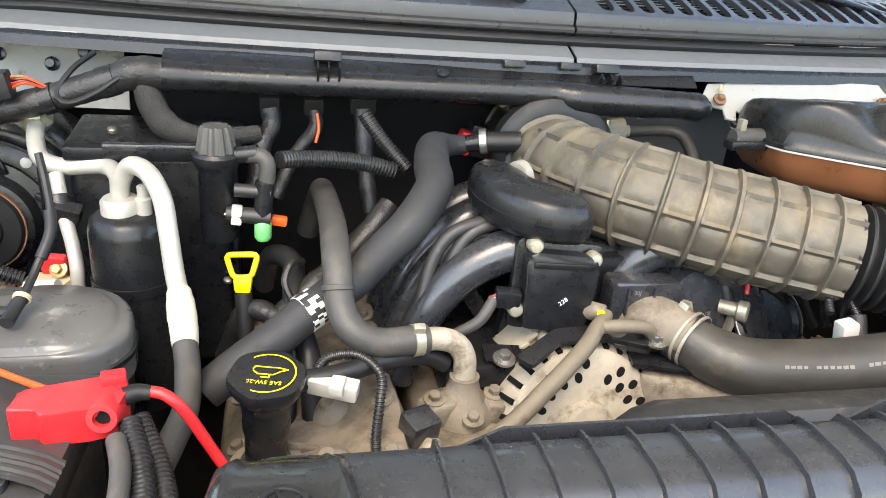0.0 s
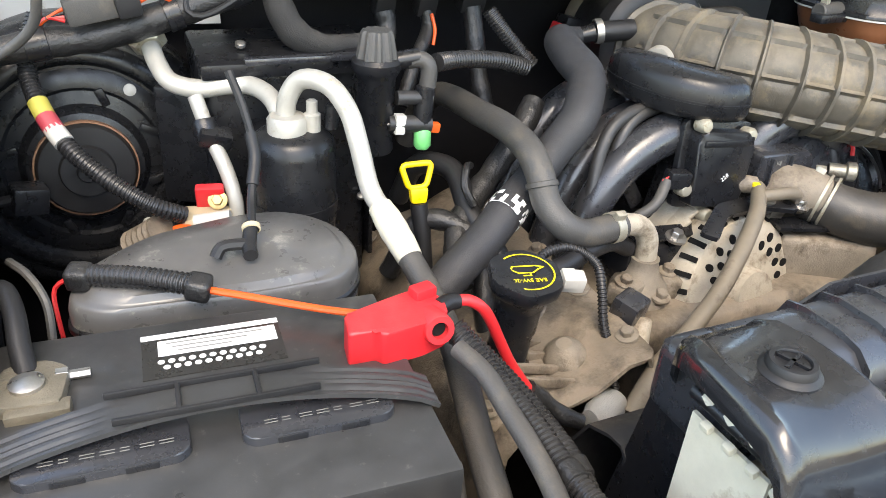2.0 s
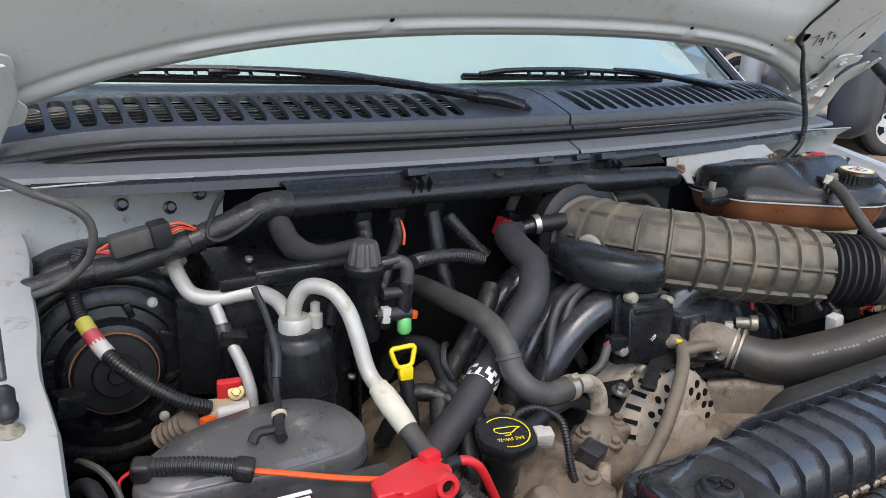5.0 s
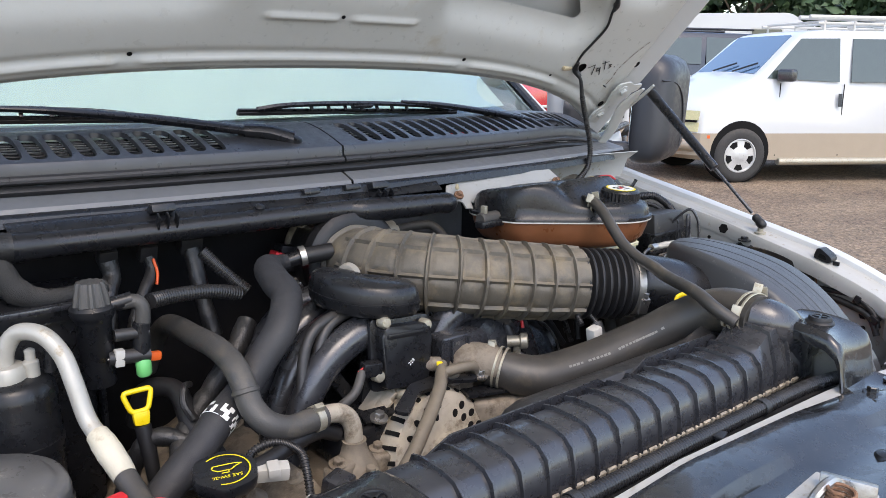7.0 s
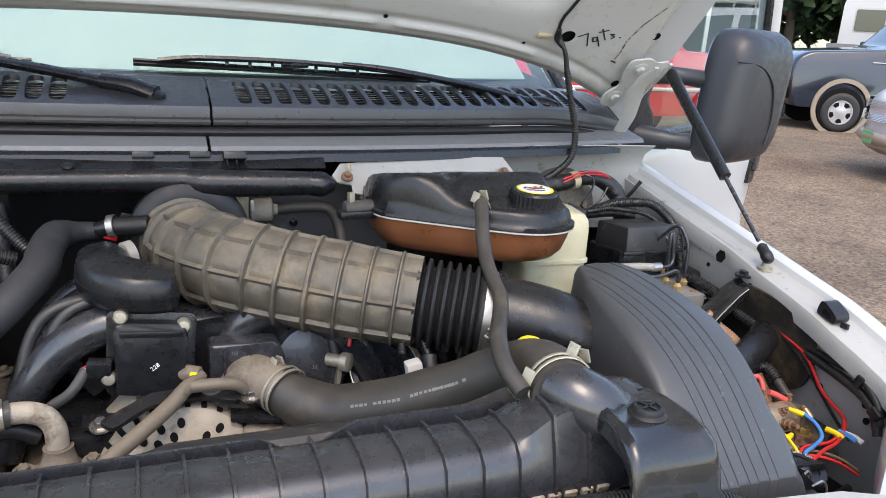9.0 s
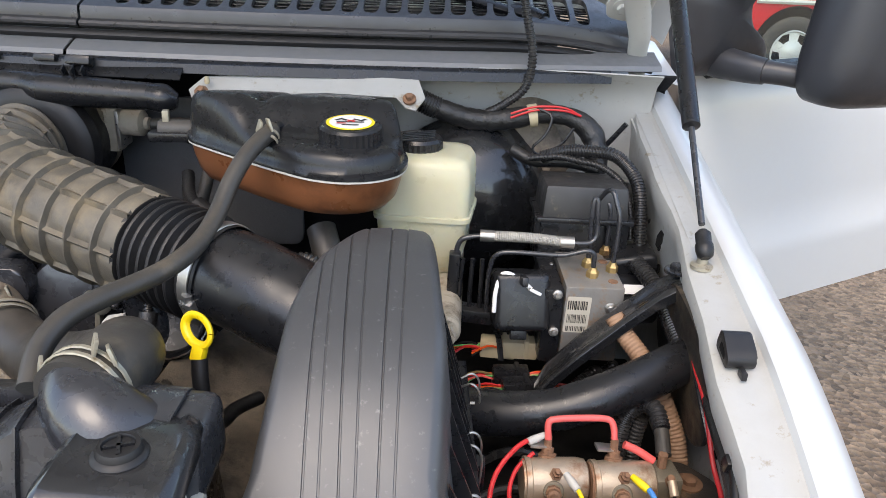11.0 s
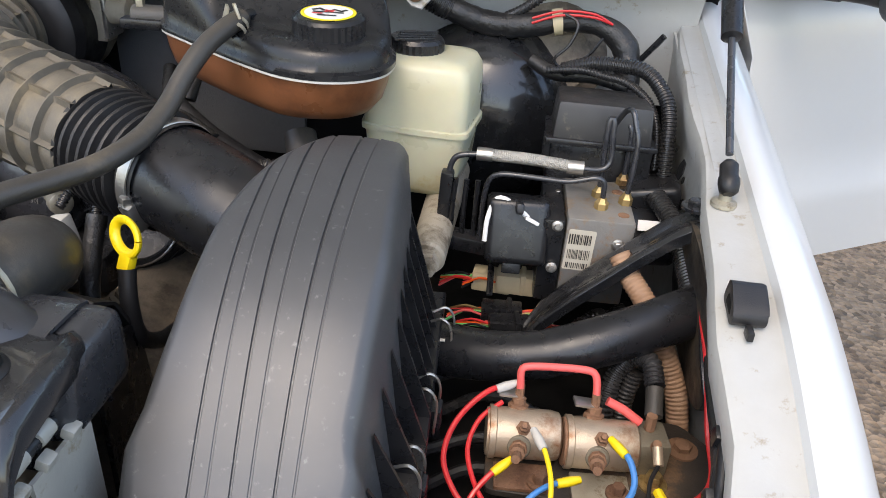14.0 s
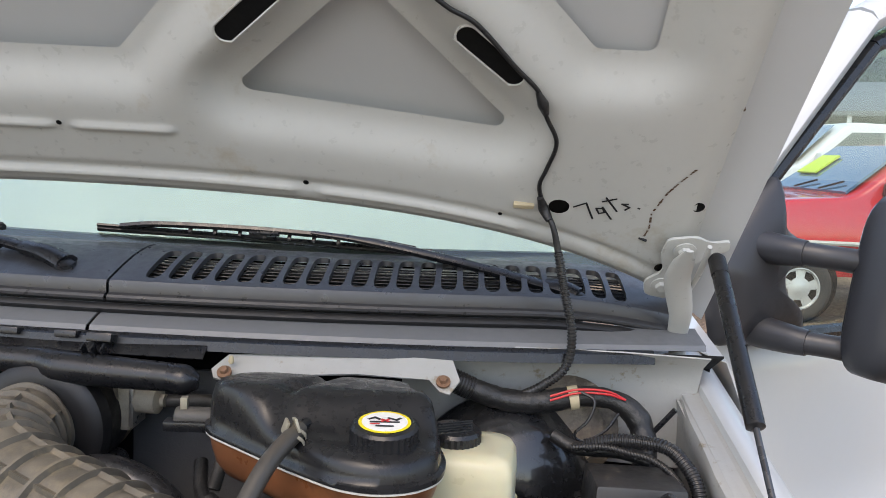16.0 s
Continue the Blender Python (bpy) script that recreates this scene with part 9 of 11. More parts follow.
part("cable", tube([(0.842, 0.66, 1.074), (0.838, 0.627, 1.071), (0.835, 0.581, 1.066), (0.832, 0.545, 1.058), (0.829, 0.525, 1.045), (0.826, 0.512, 1.02)], 0.0068, 10, 0.005, wrinkle=0.12), TAPE, fc2)
part("clip", box((0.83, 0.556, 1.08), (0.014, 0.012, 0.016), (20, 0, 0), 0.003), BLK, fc2)
part("clip", box((0.826, 0.52, 1.05), (0.018, 0.018, 0.014), (30, 0, 0), 0.003), BLK, fc2)
# uncut wall: near-black discs carry the shade of the punched holes
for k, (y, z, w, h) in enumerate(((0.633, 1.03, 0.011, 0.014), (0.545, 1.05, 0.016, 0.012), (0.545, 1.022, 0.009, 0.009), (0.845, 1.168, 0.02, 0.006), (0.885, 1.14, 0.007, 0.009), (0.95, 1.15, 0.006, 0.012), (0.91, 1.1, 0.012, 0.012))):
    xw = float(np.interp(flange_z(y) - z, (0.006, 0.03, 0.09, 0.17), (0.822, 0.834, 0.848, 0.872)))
    solid("fender_hole_shade", lathe((xw - 0.0025, y, z), (-1, 0, 0.2), [(w * 0.55, 0), (w * 0.55, 0.0012)], 6 if k % 2 else 14), DEEP, "near-black disc for the shade in a punched fender hole", "hole", kind="structure")

# connectors and wires under the control unit
for k, (p, m) in enumerate((((0.645, 0.865, 1.0), BEIGE), ((0.672, 0.86, 1.004), BEIGE), ((0.66, 0.82, 0.985), BLK), ((0.67, 0.795, 0.985), BLK))):
    ob = thing("wire_connector", ("beige" if m is BEIGE else "black") + " wire connector under the control unit", "connector", p, group="connectors")
    part("shell", box(p, (0.045, 0.022, 0.024), (0, 0, -4 + 4 * k), 0.003), m, ob)
    part("band", box((p[0] + 0.008, p[1], p[2] + 0.002), (0.006, 0.025, 0.026), (0, 0, -4 + 4 * k), 0.002), m, ob)
    for j in range(6):
        yy = p[1] - 0.008 + j * 0.003
        col = (RED_WIRE, ORANGE_WIRE, PINK_WIRE, BLK, GREEN, BRASS)[(j + k) % 6]
        part("wire", tube([(p[0] - 0.02, yy, p[2]), (p[0] - 0.04, yy + 0.004 * math.sin(j), p[2] + 0.004 * math.cos(j * 2)), (p[0] - 0.06, yy + 0.012 * math.sin(j * 2.3), p[2] - 0.008)], 0.0014, 5, 0.008), col, ob)
        part("wire", tube([(p[0] + 0.02, yy, p[2]), (p[0] + 0.036, yy + 0.003, p[2] + 0.003), (p[0] + 0.06, yy - 0.01 + 0.005 * j, p[2] - 0.006)], 0.0014, 5, 0.008), col, ob)
solid("cable_tie", tube([(0.645, 0.80, 1.02), (0.643, 0.84, 1.028), (0.64, 0.875, 1.02)], 0.0035, 6, 0.01, flat=0.4), BLK, "black cable tie over the connectors", "cable tie")
for k in range(5):
    solid("under_loom", tube([(0.62 + 0.03 * k, 0.84 - 0.02 * k, 0.97), (0.66 + 0.03 * k, 0.80 - 0.015 * k, 0.965 + 0.01 * (k % 2)), (0.71 + 0.02 * k, 0.80 + 0.01 * k, 0.975), (0.75 + 0.015 * k, 0.83 + 0.01 * k, 0.985), (0.78, 0.86, 0.97)], 0.0065 + 0.001 * (k % 3), 10, wave=(0.005, 0.0013)) if k % 2 else tube([(0.60, 0.78 - 0.02 * k, 0.98), (0.66, 0.775 - 0.01 * k, 0.985), (0.72, 0.79, 0.98), (0.77, 0.82, 0.96)], 0.006, 8, 0.01), LOOM if k % 2 else RUB, "dark loom below the control unit", "wire loom", group="lower looms")
# added near-black sheet standing in for the shade beneath the cables
solid("floor_wiring_shade", box((0.7, 0.75, 0.9), (0.3, 0.5, 0.02), (0, 0, 0), 0.004), DEEP, "near-black sheet added for the shade under the wiring", "tray", kind="structure")

# ---- relays ----
rp = thing("relay_plate", "rusty black steel plate carrying the relays", "plate", (0.76, 0.63, 0.965))
part("plate", prism(rounded([(0.662, 0.575), (0.80, 0.575), (0.862, 0.60), (0.868, 0.66), (0.84, 0.69), (0.76, 0.69), (0.66, 0.65)], 0.008, 2), (0, 0, 0.966), (1, 0, 0), (0, 1, 0), 0.006, bevel=0.001), material("rusty_black_plate", (0.025, 0.021, 0.018), 0.6, bump=0.4, vary=0.3, dust=0.3, dust_col=(0.14, 0.1, 0.07), stain=0.3, stain_col=(0.16, 0.09, 0.045), stain_scale=24), rp)
part("bolt", bolt((0.838, 0.655, 0.973), (0, 0, 1), 0.0085, 0.006), RUST, rp)
part("bolt", bolt((0.806, 0.607, 0.973), (0, 0, 1), 0.0075, 0.01), BRASS, rp)
part("foot", box((0.81, 0.60, 0.967), (0.05, 0.03, 0.006), (0, 0, 10), 0.001), STEEL, rp)


def relay(x0, label, rusty):
    ob = thing("solenoid_relay", label, "relay", (x0, 0.615, 0.972), group="starter relays")
    c = Vector((x0, 0.62, 0.998))
    ax = Vector((1, 0.08, 0))
    part("can", lathe(c - ax * 0.03, ax, [(0.019, 0), (0.0232, 0.001), (0.0232, 0.006), (0.022, 0.007), (0.022, 0.054), (0.0205, 0.061), (0.0175, 0.063)], 30), CAN, ob)
    part("end_disc", lathe(c - ax * 0.0315, ax, [(0.0205, 0), (0.021, 0.0015), (0.021, 0.002)], 26), RUST if rusty else CAN, ob)
    part("foot", box((x0 + 0.004, 0.592, 0.974), (0.05, 0.03, 0.004), (0, 0, 4), 0.001), RUST if not rusty else ZINC, ob)
    part("foot_bolt", bolt((x0 + 0.018, 0.586, 0.977), (0, 0, 1), 0.006, 0.008), RUST, ob)
    top = c + Vector((-0.006, 0.013, 0.0165))
    part("top_stud", lathe(top, (0, 0.35, 1), [(0.009, 0), (0.009, 0.004), (0.006, 0.005), (0.0065, 0.01), (0.004, 0.011), (0.004, 0.022)], 8), RUST, ob)
    part("top_lug", box(tuple(top + Vector((-0.008, 0.005, 0.012))), (0.022, 0.012, 0.003), (0, 10, 10), 0.001), STEEL, ob)
    mid_ = c + Vector((0.0, -0.013, 0.0175))
    part("coil_post", lathe(mid_, (0, -0.6, 0.8), [(0.0065, 0), (0.0065, 0.002), (0.0045, 0.003), (0.0045, 0.008), (0.0025, 0.009), (0.0025, 0.013)], 6), RUST, ob)
    low = c + Vector((-0.002, -0.0205, 0.004))
    part("insulator", lathe(low, (-0.1, -0.9, 0.35), [(0.0102, -0.003), (0.0102, 0.003), (0.009, 0.0042)], 22), CLAMP, ob, "dull collar")
    part("low_stud", lathe(low, (-0.1, -0.9, 0.35), [(0.0075, 0.004), (0.0078, 0.01), (0.0065, 0.011), (0.0068, 0.018), (0.004, 0.019), (0.004, 0.029)], 8), RUST, ob)
    return ob


relay(0.69, "tarnished cylindrical starter relay on the plate", False)
relay(0.756, "rust stained cylindrical starter relay on the plate", True)
br3 = thing("circuit_breaker", "small brass circuit breaker beside the relays", "circuit breaker", (0.80, 0.62, 0.972))
part("body", box((0.801, 0.632, 0.99), (0.03, 0.034, 0.035), (0, 0, 8), 0.004), CLAMP, br3)
part("stud", cyl((0.80, 0.637, 1.0), (0.80, 0.638, 1.022), 0.005, 0.005, 8), RUST, br3)
part("stud", cyl((0.802, 0.62, 1.0), (0.803, 0.612, 1.014), 0.004, 0.004, 8), RUST, br3)
part("lug", cyl((0.803, 0.645, 1.015), (0.804, 0.668, 1.028), 0.008, 0.008, 12), HOSE, br3)
part("resistor", cyl((0.803, 0.61, 1.012), (0.804, 0.597, 1.004), 0.0045, 0.0045, 10), CAN, br3)
solid("relay_loom", tube([(0.804, 0.668, 1.03), (0.80, 0.69, 1.04), (0.785, 0.70, 1.035), (0.772, 0.695, 1.015), (0.766, 0.68, 0.985), (0.765, 0.67, 0.95)], 0.0095, 12, wave=(0.0044, 0.0013)), LOOM, "black corrugated loom arching behind the relays", "wire loom")
solid("relay_loom", tube([(0.79, 0.70, 1.02), (0.785, 0.695, 0.99), (0.785, 0.69, 0.95)], 0.0095, 12, wave=(0.0044, 0.0013)), LOOM, "black corrugated loom behind the relays", "wire loom")
solid("jumper_wire", tube([(0.684, 0.638, 1.033), (0.683, 0.643, 1.048), (0.689, 0.645, 1.052), (0.715, 0.648, 1.053), (0.742, 0.65, 1.052), (0.7485, 0.647, 1.046), (0.75, 0.64, 1.033)], 0.0035, 10, 0.003), PINK_WIRE, "thick faded red jumper wire between relays", "wire")
solid("breaker_wire", tube([(0.76, 0.64, 1.03), (0.775, 0.638, 1.024), (0.79, 0.634, 1.016)], 0.0042, 10, 0.004), PINK_WIRE, "short faded red wire to the breaker", "wire")


def lead(name, pts, m, label, r=0.0022, end=None):
    ob = thing(name, label, "wire", pts[0], group="relay wires")
    part("wire", tube(pts, r, 8, 0.005), m, ob)
    if end:
        P0, P1 = Vector(pts[0]), Vector(pts[1])
        d = (P1 - P0).normalized()
        part("terminal", tube([P0 - d * 0.006, P0 + d * 0.004, P0 + d * 0.014], [0.003, 0.0042, 0.0038], 10, 0.003), end, ob)
    return ob


lead("yellow_wire", [(0.70, 0.592, 1.024), (0.708, 0.578, 1.02), (0.714, 0.555, 1.012), (0.714, 0.53, 1.0), (0.713, 0.505, 0.985)], YEL, "yellow wire hanging from a relay", end=PALE_CON)
lead("blue_wire", [(0.733, 0.567, 1.004), (0.715, 0.56, 1.003), (0.70, 0.548, 1.0), (0.686, 0.532, 0.99)], BLUE_WIRE, "blue wire with yellow terminal", 0.0024, YEL)
lead("blue_wire", [(0.765, 0.597, 1.022), (0.776, 0.583, 1.02), (0.78, 0.565, 1.012), (0.772, 0.55, 1.005), (0.75, 0.542, 1.0), (0.728, 0.535, 0.995), (0.718, 0.515, 0.985)], BLUE_WIRE, "blue wire curling below the relays", 0.0027, YEL)
lead("red_wire", [(0.676, 0.64, 1.034), (0.655, 0.63, 1.03), (0.633, 0.607, 1.015), (0.626, 0.578, 1.0), (0.638, 0.552, 0.99), (0.66, 0.532, 0.98)], RED_WIRE, "red wire looping beside the relay", 0.0025, PALE_CON)
lead("red_wire", [(0.67, 0.632, 1.02), (0.652, 0.615, 1.012), (0.645, 0.59, 1.0), (0.655, 0.56, 0.99), (0.672, 0.54, 0.98)], RED_WIRE, "red wire looping beside the relay", 0.0022)
lead("red_wire", [(0.678, 0.576, 1.004), (0.665, 0.565, 0.998), (0.652, 0.55, 0.985), (0.645, 0.525, 0.97)], RED_WIRE, "red wire with yellow terminal", 0.0025, YEL)
lead("red_wire", [(0.84, 0.75, 1.1), (0.838, 0.70, 1.085), (0.838, 0.655, 1.07), (0.842, 0.62, 1.03), (0.84, 0.575, 1.01), (0.80, 0.545, 1.0), (0.76, 0.535, 0.995), (0.728, 0.52, 0.99), (0.722, 0.495, 0.975)], RED_WIRE, "long red wire down the inner fender", 0.0026)
lead("red_wire", [(0.842, 0.575, 1.01), (0.82, 0.56, 1.0), (0.785, 0.548, 0.997), (0.742, 0.55, 0.995), (0.722, 0.53, 0.988), (0.72, 0.50, 0.975)], RED_WIRE, "red wire crossing below the relays", 0.0022)
lead("red_wire", [(0.735, 0.535, 0.994), (0.755, 0.525, 0.992), (0.775, 0.515, 0.985), (0.79, 0.50, 0.975)], RED_WIRE, "red wire below the relays", 0.002)
lead("brown_wire", [(0.74, 0.545, 0.994), (0.765, 0.54, 0.99), (0.785, 0.525, 0.985), (0.80, 0.505, 0.975)], RUST, "brown wire below the relays", 0.002)
lead("black_wire", [(0.804, 0.597, 1.004), (0.796, 0.58, 1.0), (0.793, 0.55, 0.99), (0.788, 0.52, 0.98)], BLK, "thin black wire from the breaker", 0.0018)
lead("black_wire", [(0.84, 0.72, 1.085), (0.838, 0.66, 1.06), (0.85, 0.6, 1.0), (0.84, 0.56, 0.985)], BLK, "black wire down the inner fender", 0.0025)
for p, m in (((0.80, 0.568, 1.004), YEL), ((0.815, 0.56, 1.002), BLUE_WIRE), ((0.824, 0.556, 1.0), PAPER)):
    solid("crimp_terminal", tube([p, (p[0] + 0.004, p[1] - 0.012, p[2]), (p[0] + 0.008, p[1] - 0.022, p[2] - 0.004)], 0.0042, 8, 0.004), m, "coloured crimp terminal under the breaker", "terminal", group="crimp terminals")
for k in range(6):
    y0 = 0.45 + 0.05 * k
    solid("lower_cable", tube([(0.60, y0, 0.93), (0.66, y0 + 0.02, 0.94 + 0.01 * (k % 2)), (0.74, y0 + 0.01, 0.935), (0.82, y0 + 0.03, 0.93)], 0.006, 8, 0.015), (RUB, TAPE, LOOM)[k % 3], "dark cable under the relays", "cable", group="lower cables")

# ---- power steering style filler with warning ring ----
wr = thing("coolant_filler", "black filler cap with printed ring on a pale neck", "filler cap", (0.672, 0.49, 0.9))
wo2 = Vector((0.675, 0.492, 1.012))
wx2 = Vector((0.02, -0.2, 1)).normalized()
part("neck", cyl(wo2 - wx2 * 0.12, wo2 - wx2 * 0.006, 0.025, 0.0275, 28), TANK_WHITE, wr)
part("cap", lathe(wo2 - wx2 * 0.012, wx2, [(0.0295, 0), (0.031, 0.002), (0.031, 0.0105), (0.0295, 0.0125), (0.0215, 0.0128), (0.0208, 0.0108)], 40), BLK, wr)
x, y, z = frame_of(wx2)
part("cap_bar", box(tuple(wo2 + wx2 * 0.002), (0.058, 0.0115, 0.009), (-11, 0, -8), 0.002), BLK, wr)
part("cap_hub", lathe(wo2, wx2, [(0.009, 0), (0.009, 0.004), (0.006, 0.006)], 18), BLK, wr)
txt = "DO NOT OVERFILL"
for i, ch in enumerate(txt):
    if ch == " ":
        continue
    a = radians(25 + 130 * i / (len(txt) - 1))
    up_ = (Vector((math.cos(a), math.sin(a), 0.2 * math.sin(a)))).normalized()
    ri_ = up_.cross(wx2)
    part("ring_letter", text_mesh(ch, 0.006, wo2 + up_ * 0.0285 + wx2 * 0.0018, -ri_, -up_, 0.0003), CREAM, wr)
mk = bmesh.new()
strip([(-0.0285, 0.002), (-0.026, 0.006), (-0.0235, 0.002), (-0.0285, 0.002)], 0.0007, wo2, x, y, 0.0022, mk)
part("ring_mark", mk, YEL_INK, wr)

# front black loom to the corner, and small loom on the white panel
solid("corner_loom", tube([(0.40, 0.42, 1.06), (0.44, 0.40, 1.055), (0.50, 0.385, 1.045), (0.56, 0.38, 1.03), (0.60, 0.39, 1.0)], 0.012, 14, wave=(0.0044, 0.0013)), LOOM, "black corrugated loom in front of the air box", "wire loom")

# sensor, loom and bolts between valve cover and air box
sr = thing("coil_sensor", "pale sensor plug with taped wire on the valve cover", "sensor", (0.235, 0.705, 1.05))
part("body", box((0.238, 0.702, 1.085), (0.02, 0.018, 0.05), (0, -12, 0), 0.003), PALE_CON, sr)
part("tip", box((0.23, 0.70, 1.05), (0.014, 0.014, 0.03), (0, -8, 0), 0.002), PALE_CON, sr)
part("ring", tube([(0.225, 0.72, 1.11), (0.232, 0.735, 1.122), (0.255, 0.735, 1.12), (0.262, 0.72, 1.105)], 0.005, 10, wave=(0.004, 0.001)), LOOM, sr)
part("wire", tube([(0.262, 0.722, 1.106), (0.262, 0.70, 1.07), (0.268, 0.675, 1.03), (0.285, 0.645, 0.99), (0.305, 0.61, 0.96), (0.325, 0.575, 0.93)], 0.0095, 12, 0.006, wrinkle=0.1), TAPE, sr)
for p in ((0.206, 0.70, 1.0), (0.262, 0.66, 0.955)):
    ob = thing("mount_bolt", "dusty mounting bolt on a cast tab", "bolt", p, group="mount bolts")
    part("tab", box((p[0], p[1], p[2] - 0.006), (0.06, 0.045, 0.008), (10, 10, 20), 0.003), GRIME, ob)
    part("bolt", bolt(p, (0.1, -0.3, 1), 0.009, 0.008), CAST, ob)
solid("airbox_plug", box((0.415, 0.76, 1.13), (0.04, 0.02, 0.02), (0, 0, 30), 0.003), BLK, "black sensor plug behind the air box", "plug")
solid("airbox_plug_loom", tube([(0.40, 0.775, 1.14), (0.41, 0.785, 1.148), (0.43, 0.782, 1.145), (0.44, 0.77, 1.13)], 0.0075, 12, wave=(0.005, 0.0014)), LOOM, "small loom loop behind the air box", "wire loom")
solid("tank_outlet_hose", tube([(0.42, 0.87, 1.15), (0.43, 0.85, 1.13), (0.445, 0.82, 1.09), (0.45, 0.80, 1.03)], 0.018, 16, 0.008), HOSE, "rubber hose under the coolant tank", "hose")
solid("heater_return_hose", tube([(0.25, 0.93, 1.15), (0.30, 0.90, 1.13), (0.36, 0.86, 1.12), (0.42, 0.83, 1.11)], 0.011, 12, 0.01), RUB, "black hose under the coolant tank", "hose")
solid("tank_loom", tube([(0.22, 0.99, 1.17), (0.235, 0.95, 1.15), (0.27, 0.91, 1.14), (0.32, 0.875, 1.13)], 0.0085, 12, 0.006, wrinkle=0.12), TAPE, "taped wire under the coolant tank", "wiring harness")

# ---- wipers ----
def wiper(parent_name, label, foot, joint, bend, tip_l, tip_r, reach):
    ob = thing(parent_name, label, "wiper", foot, group="wipers")
    f, j, bd_, l, r = (Vector(p) for p in (foot, joint, bend, tip_l, tip_r))
    part("pivot", lathe(f - Vector((0, 0, 0.02)), (0, -0.3, 1), [(0.014, 0), (0.016, 0.01), (0.014, 0.024), (0.006, 0.028)], 18), BLK, ob)
    part("head", tube([f, f.lerp(j, 0.5) + Vector((0, 0, 0.004)), j], [0.019, 0.018, 0.016], 10, 0.008, flat=0.75), BLK, ob)
    part("arm", tube([j, j.lerp(bd_, 0.35) + Vector((0, 0, 0.006)), j.lerp(bd_, 0.75) + Vector((0, 0, 0.006)), bd_], [0.0155, 0.0145, 0.011, 0.006], 10, 0.012, flat=0.55), BLK, ob)
    up_ = Vector((0, -0.5, 0.7)).normalized()
    part("blade_rubber", tube([l, l.lerp(r, 0.5), r], 0.0055, 6, 0.03), RUB, ob)
    part("blade_rail", tube([l + up_ * 0.007, l.lerp(r, 0.5) + up_ * 0.007, r + up_ * 0.007], 0.003, 6, 0.03), BLK, ob)
    part("blade_bridge", tube([l.lerp(r, 0.07) + up_ * 0.008, l.lerp(r, 0.2) + up_ * 0.019, l.lerp(r, 0.5) + up_ * 0.024, l.lerp(r, 0.8) + up_ * 0.019, l.lerp(r, 0.95) + up_ * 0.008], 0.0055, 6, 0.015), BLK, ob)
    for k in np.linspace(0.28, 0.72, 7):
        part("blade_link", box(tuple(l.lerp(r, float(k)) + up_ * 0.015), (0.006, 0.005, 0.016), (-30, 0, 0), 0.001), BLK, ob)
    part("mount", box(tuple(l.lerp(r, 0.5) + up_ * 0.02), (0.05, 0.012, 0.012), (-30, 0, 0), 0.003), BLK, ob)
    return ob


wiper("windshield_wiper", "black wiper arm and blade on the windshield", (0.70, 1.225, 1.362), (0.655, 1.243, 1.372), (0.285, 1.29, 1.428), (-0.07, 1.312, 1.414), (0.475, 1.342, 1.398), 0)
wiper("windshield_wiper", "black wiper arm and blade on the windshield", (-0.04, 1.16, 1.378), (-0.115, 1.188, 1.394), (-0.50, 1.27, 1.436), (-0.80, 1.345, 1.42), (-0.22, 1.30, 1.408), 0)

# pale sunshade inside the glass
rows = [[glass_pt(x, s) + Vector((0, 0.03, -0.03)) for s in np.linspace(0.075, 0.8, 6)] for x in np.linspace(-0.76, 0.77, 14)]
solid("windshield_sunshade", thicken(loft(rows, closed=False), 0.004), material("pale_sunshade", (0.72, 0.75, 0.72), 0.7, bump=0.02, vary=0.04), "pale folding sunshade behind the windshield", "sunshade")

# ---- open door and mirror ----
SAIL = material("grained_charcoal_plastic", (0.026, 0.027, 0.031), 0.42, bump=0.06, fine=900, dust=0.04, dust_col=(0.12, 0.115, 0.11), vary=0.08)
dr = thing("open_door", "open white truck door seen from the front", "truck door", (1.0, 1.45, 0.5))
dh = Vector((1.0, 1.485, 0))
dd = Vector((0.86, 0.51, 0)).normalized()
dn = Vector((0.51, -0.86, 0)).normalized()
zs = ((0.64, -0.03), (0.66, 0.0), (0.8, 0.012), (0.84, 0.012), (0.86, 0.004), (0.95, 0.008), (1.1, 0.012), (1.18, 0.006), (1.235, -0.01), (1.25, -0.03))
DL = 1.36
rows = []
for s in np.linspace(0, DL, 18):
    edge = 0.0 if 0.03 < s < DL - 0.03 else -0.02
    rows.append([dh + dd * (s - 0.1 * max(0.0, (0.95 - z) / 0.3) * (s / DL) ** 4) + dn * (o + edge) + Vector((0, 0, z)) for z, o in zs])
part("skin", thicken(loft(rows, closed=False), 0.03), WHITE, dr, "white painted door skin")
fo = [(0.06, 1.25), (0.035, 1.53), (0.33, 1.86), (0.47, 1.93), (DL - 0.16, 1.93), (DL - 0.02, 1.25)]
P4 = [dh + dd * a - dn * 0.02 + Vector((0, 0, z)) for a, z in fo]
Q4 = [dh + dd * a - dn * 0.008 + Vector((0, 0, z)) for a, z in ((0.11, 1.28), (0.085, 1.525), (0.365, 1.815), (0.495, 1.875), (DL - 0.21, 1.87), (DL - 0.08, 1.28))]
for k in range(5):
    part("window_frame", tube([P4[k], P4[k].lerp(P4[k + 1], 0.5), P4[k + 1]], 0.042, 10, 0.05, flat=0.75), WHITE, dr)
    part("window_seal", tube([Q4[k], Q4[k].lerp(Q4[k + 1], 0.5), Q4[k + 1]], 0.016, 8, 0.05), BLK, dr)
pane = bmesh.new()
pane.faces.new([pane.verts.new(p) for p in P4])
pn = part("window_pane", thicken(pane, 0.004), GLASS, dr)
pn.visible_shadow = False
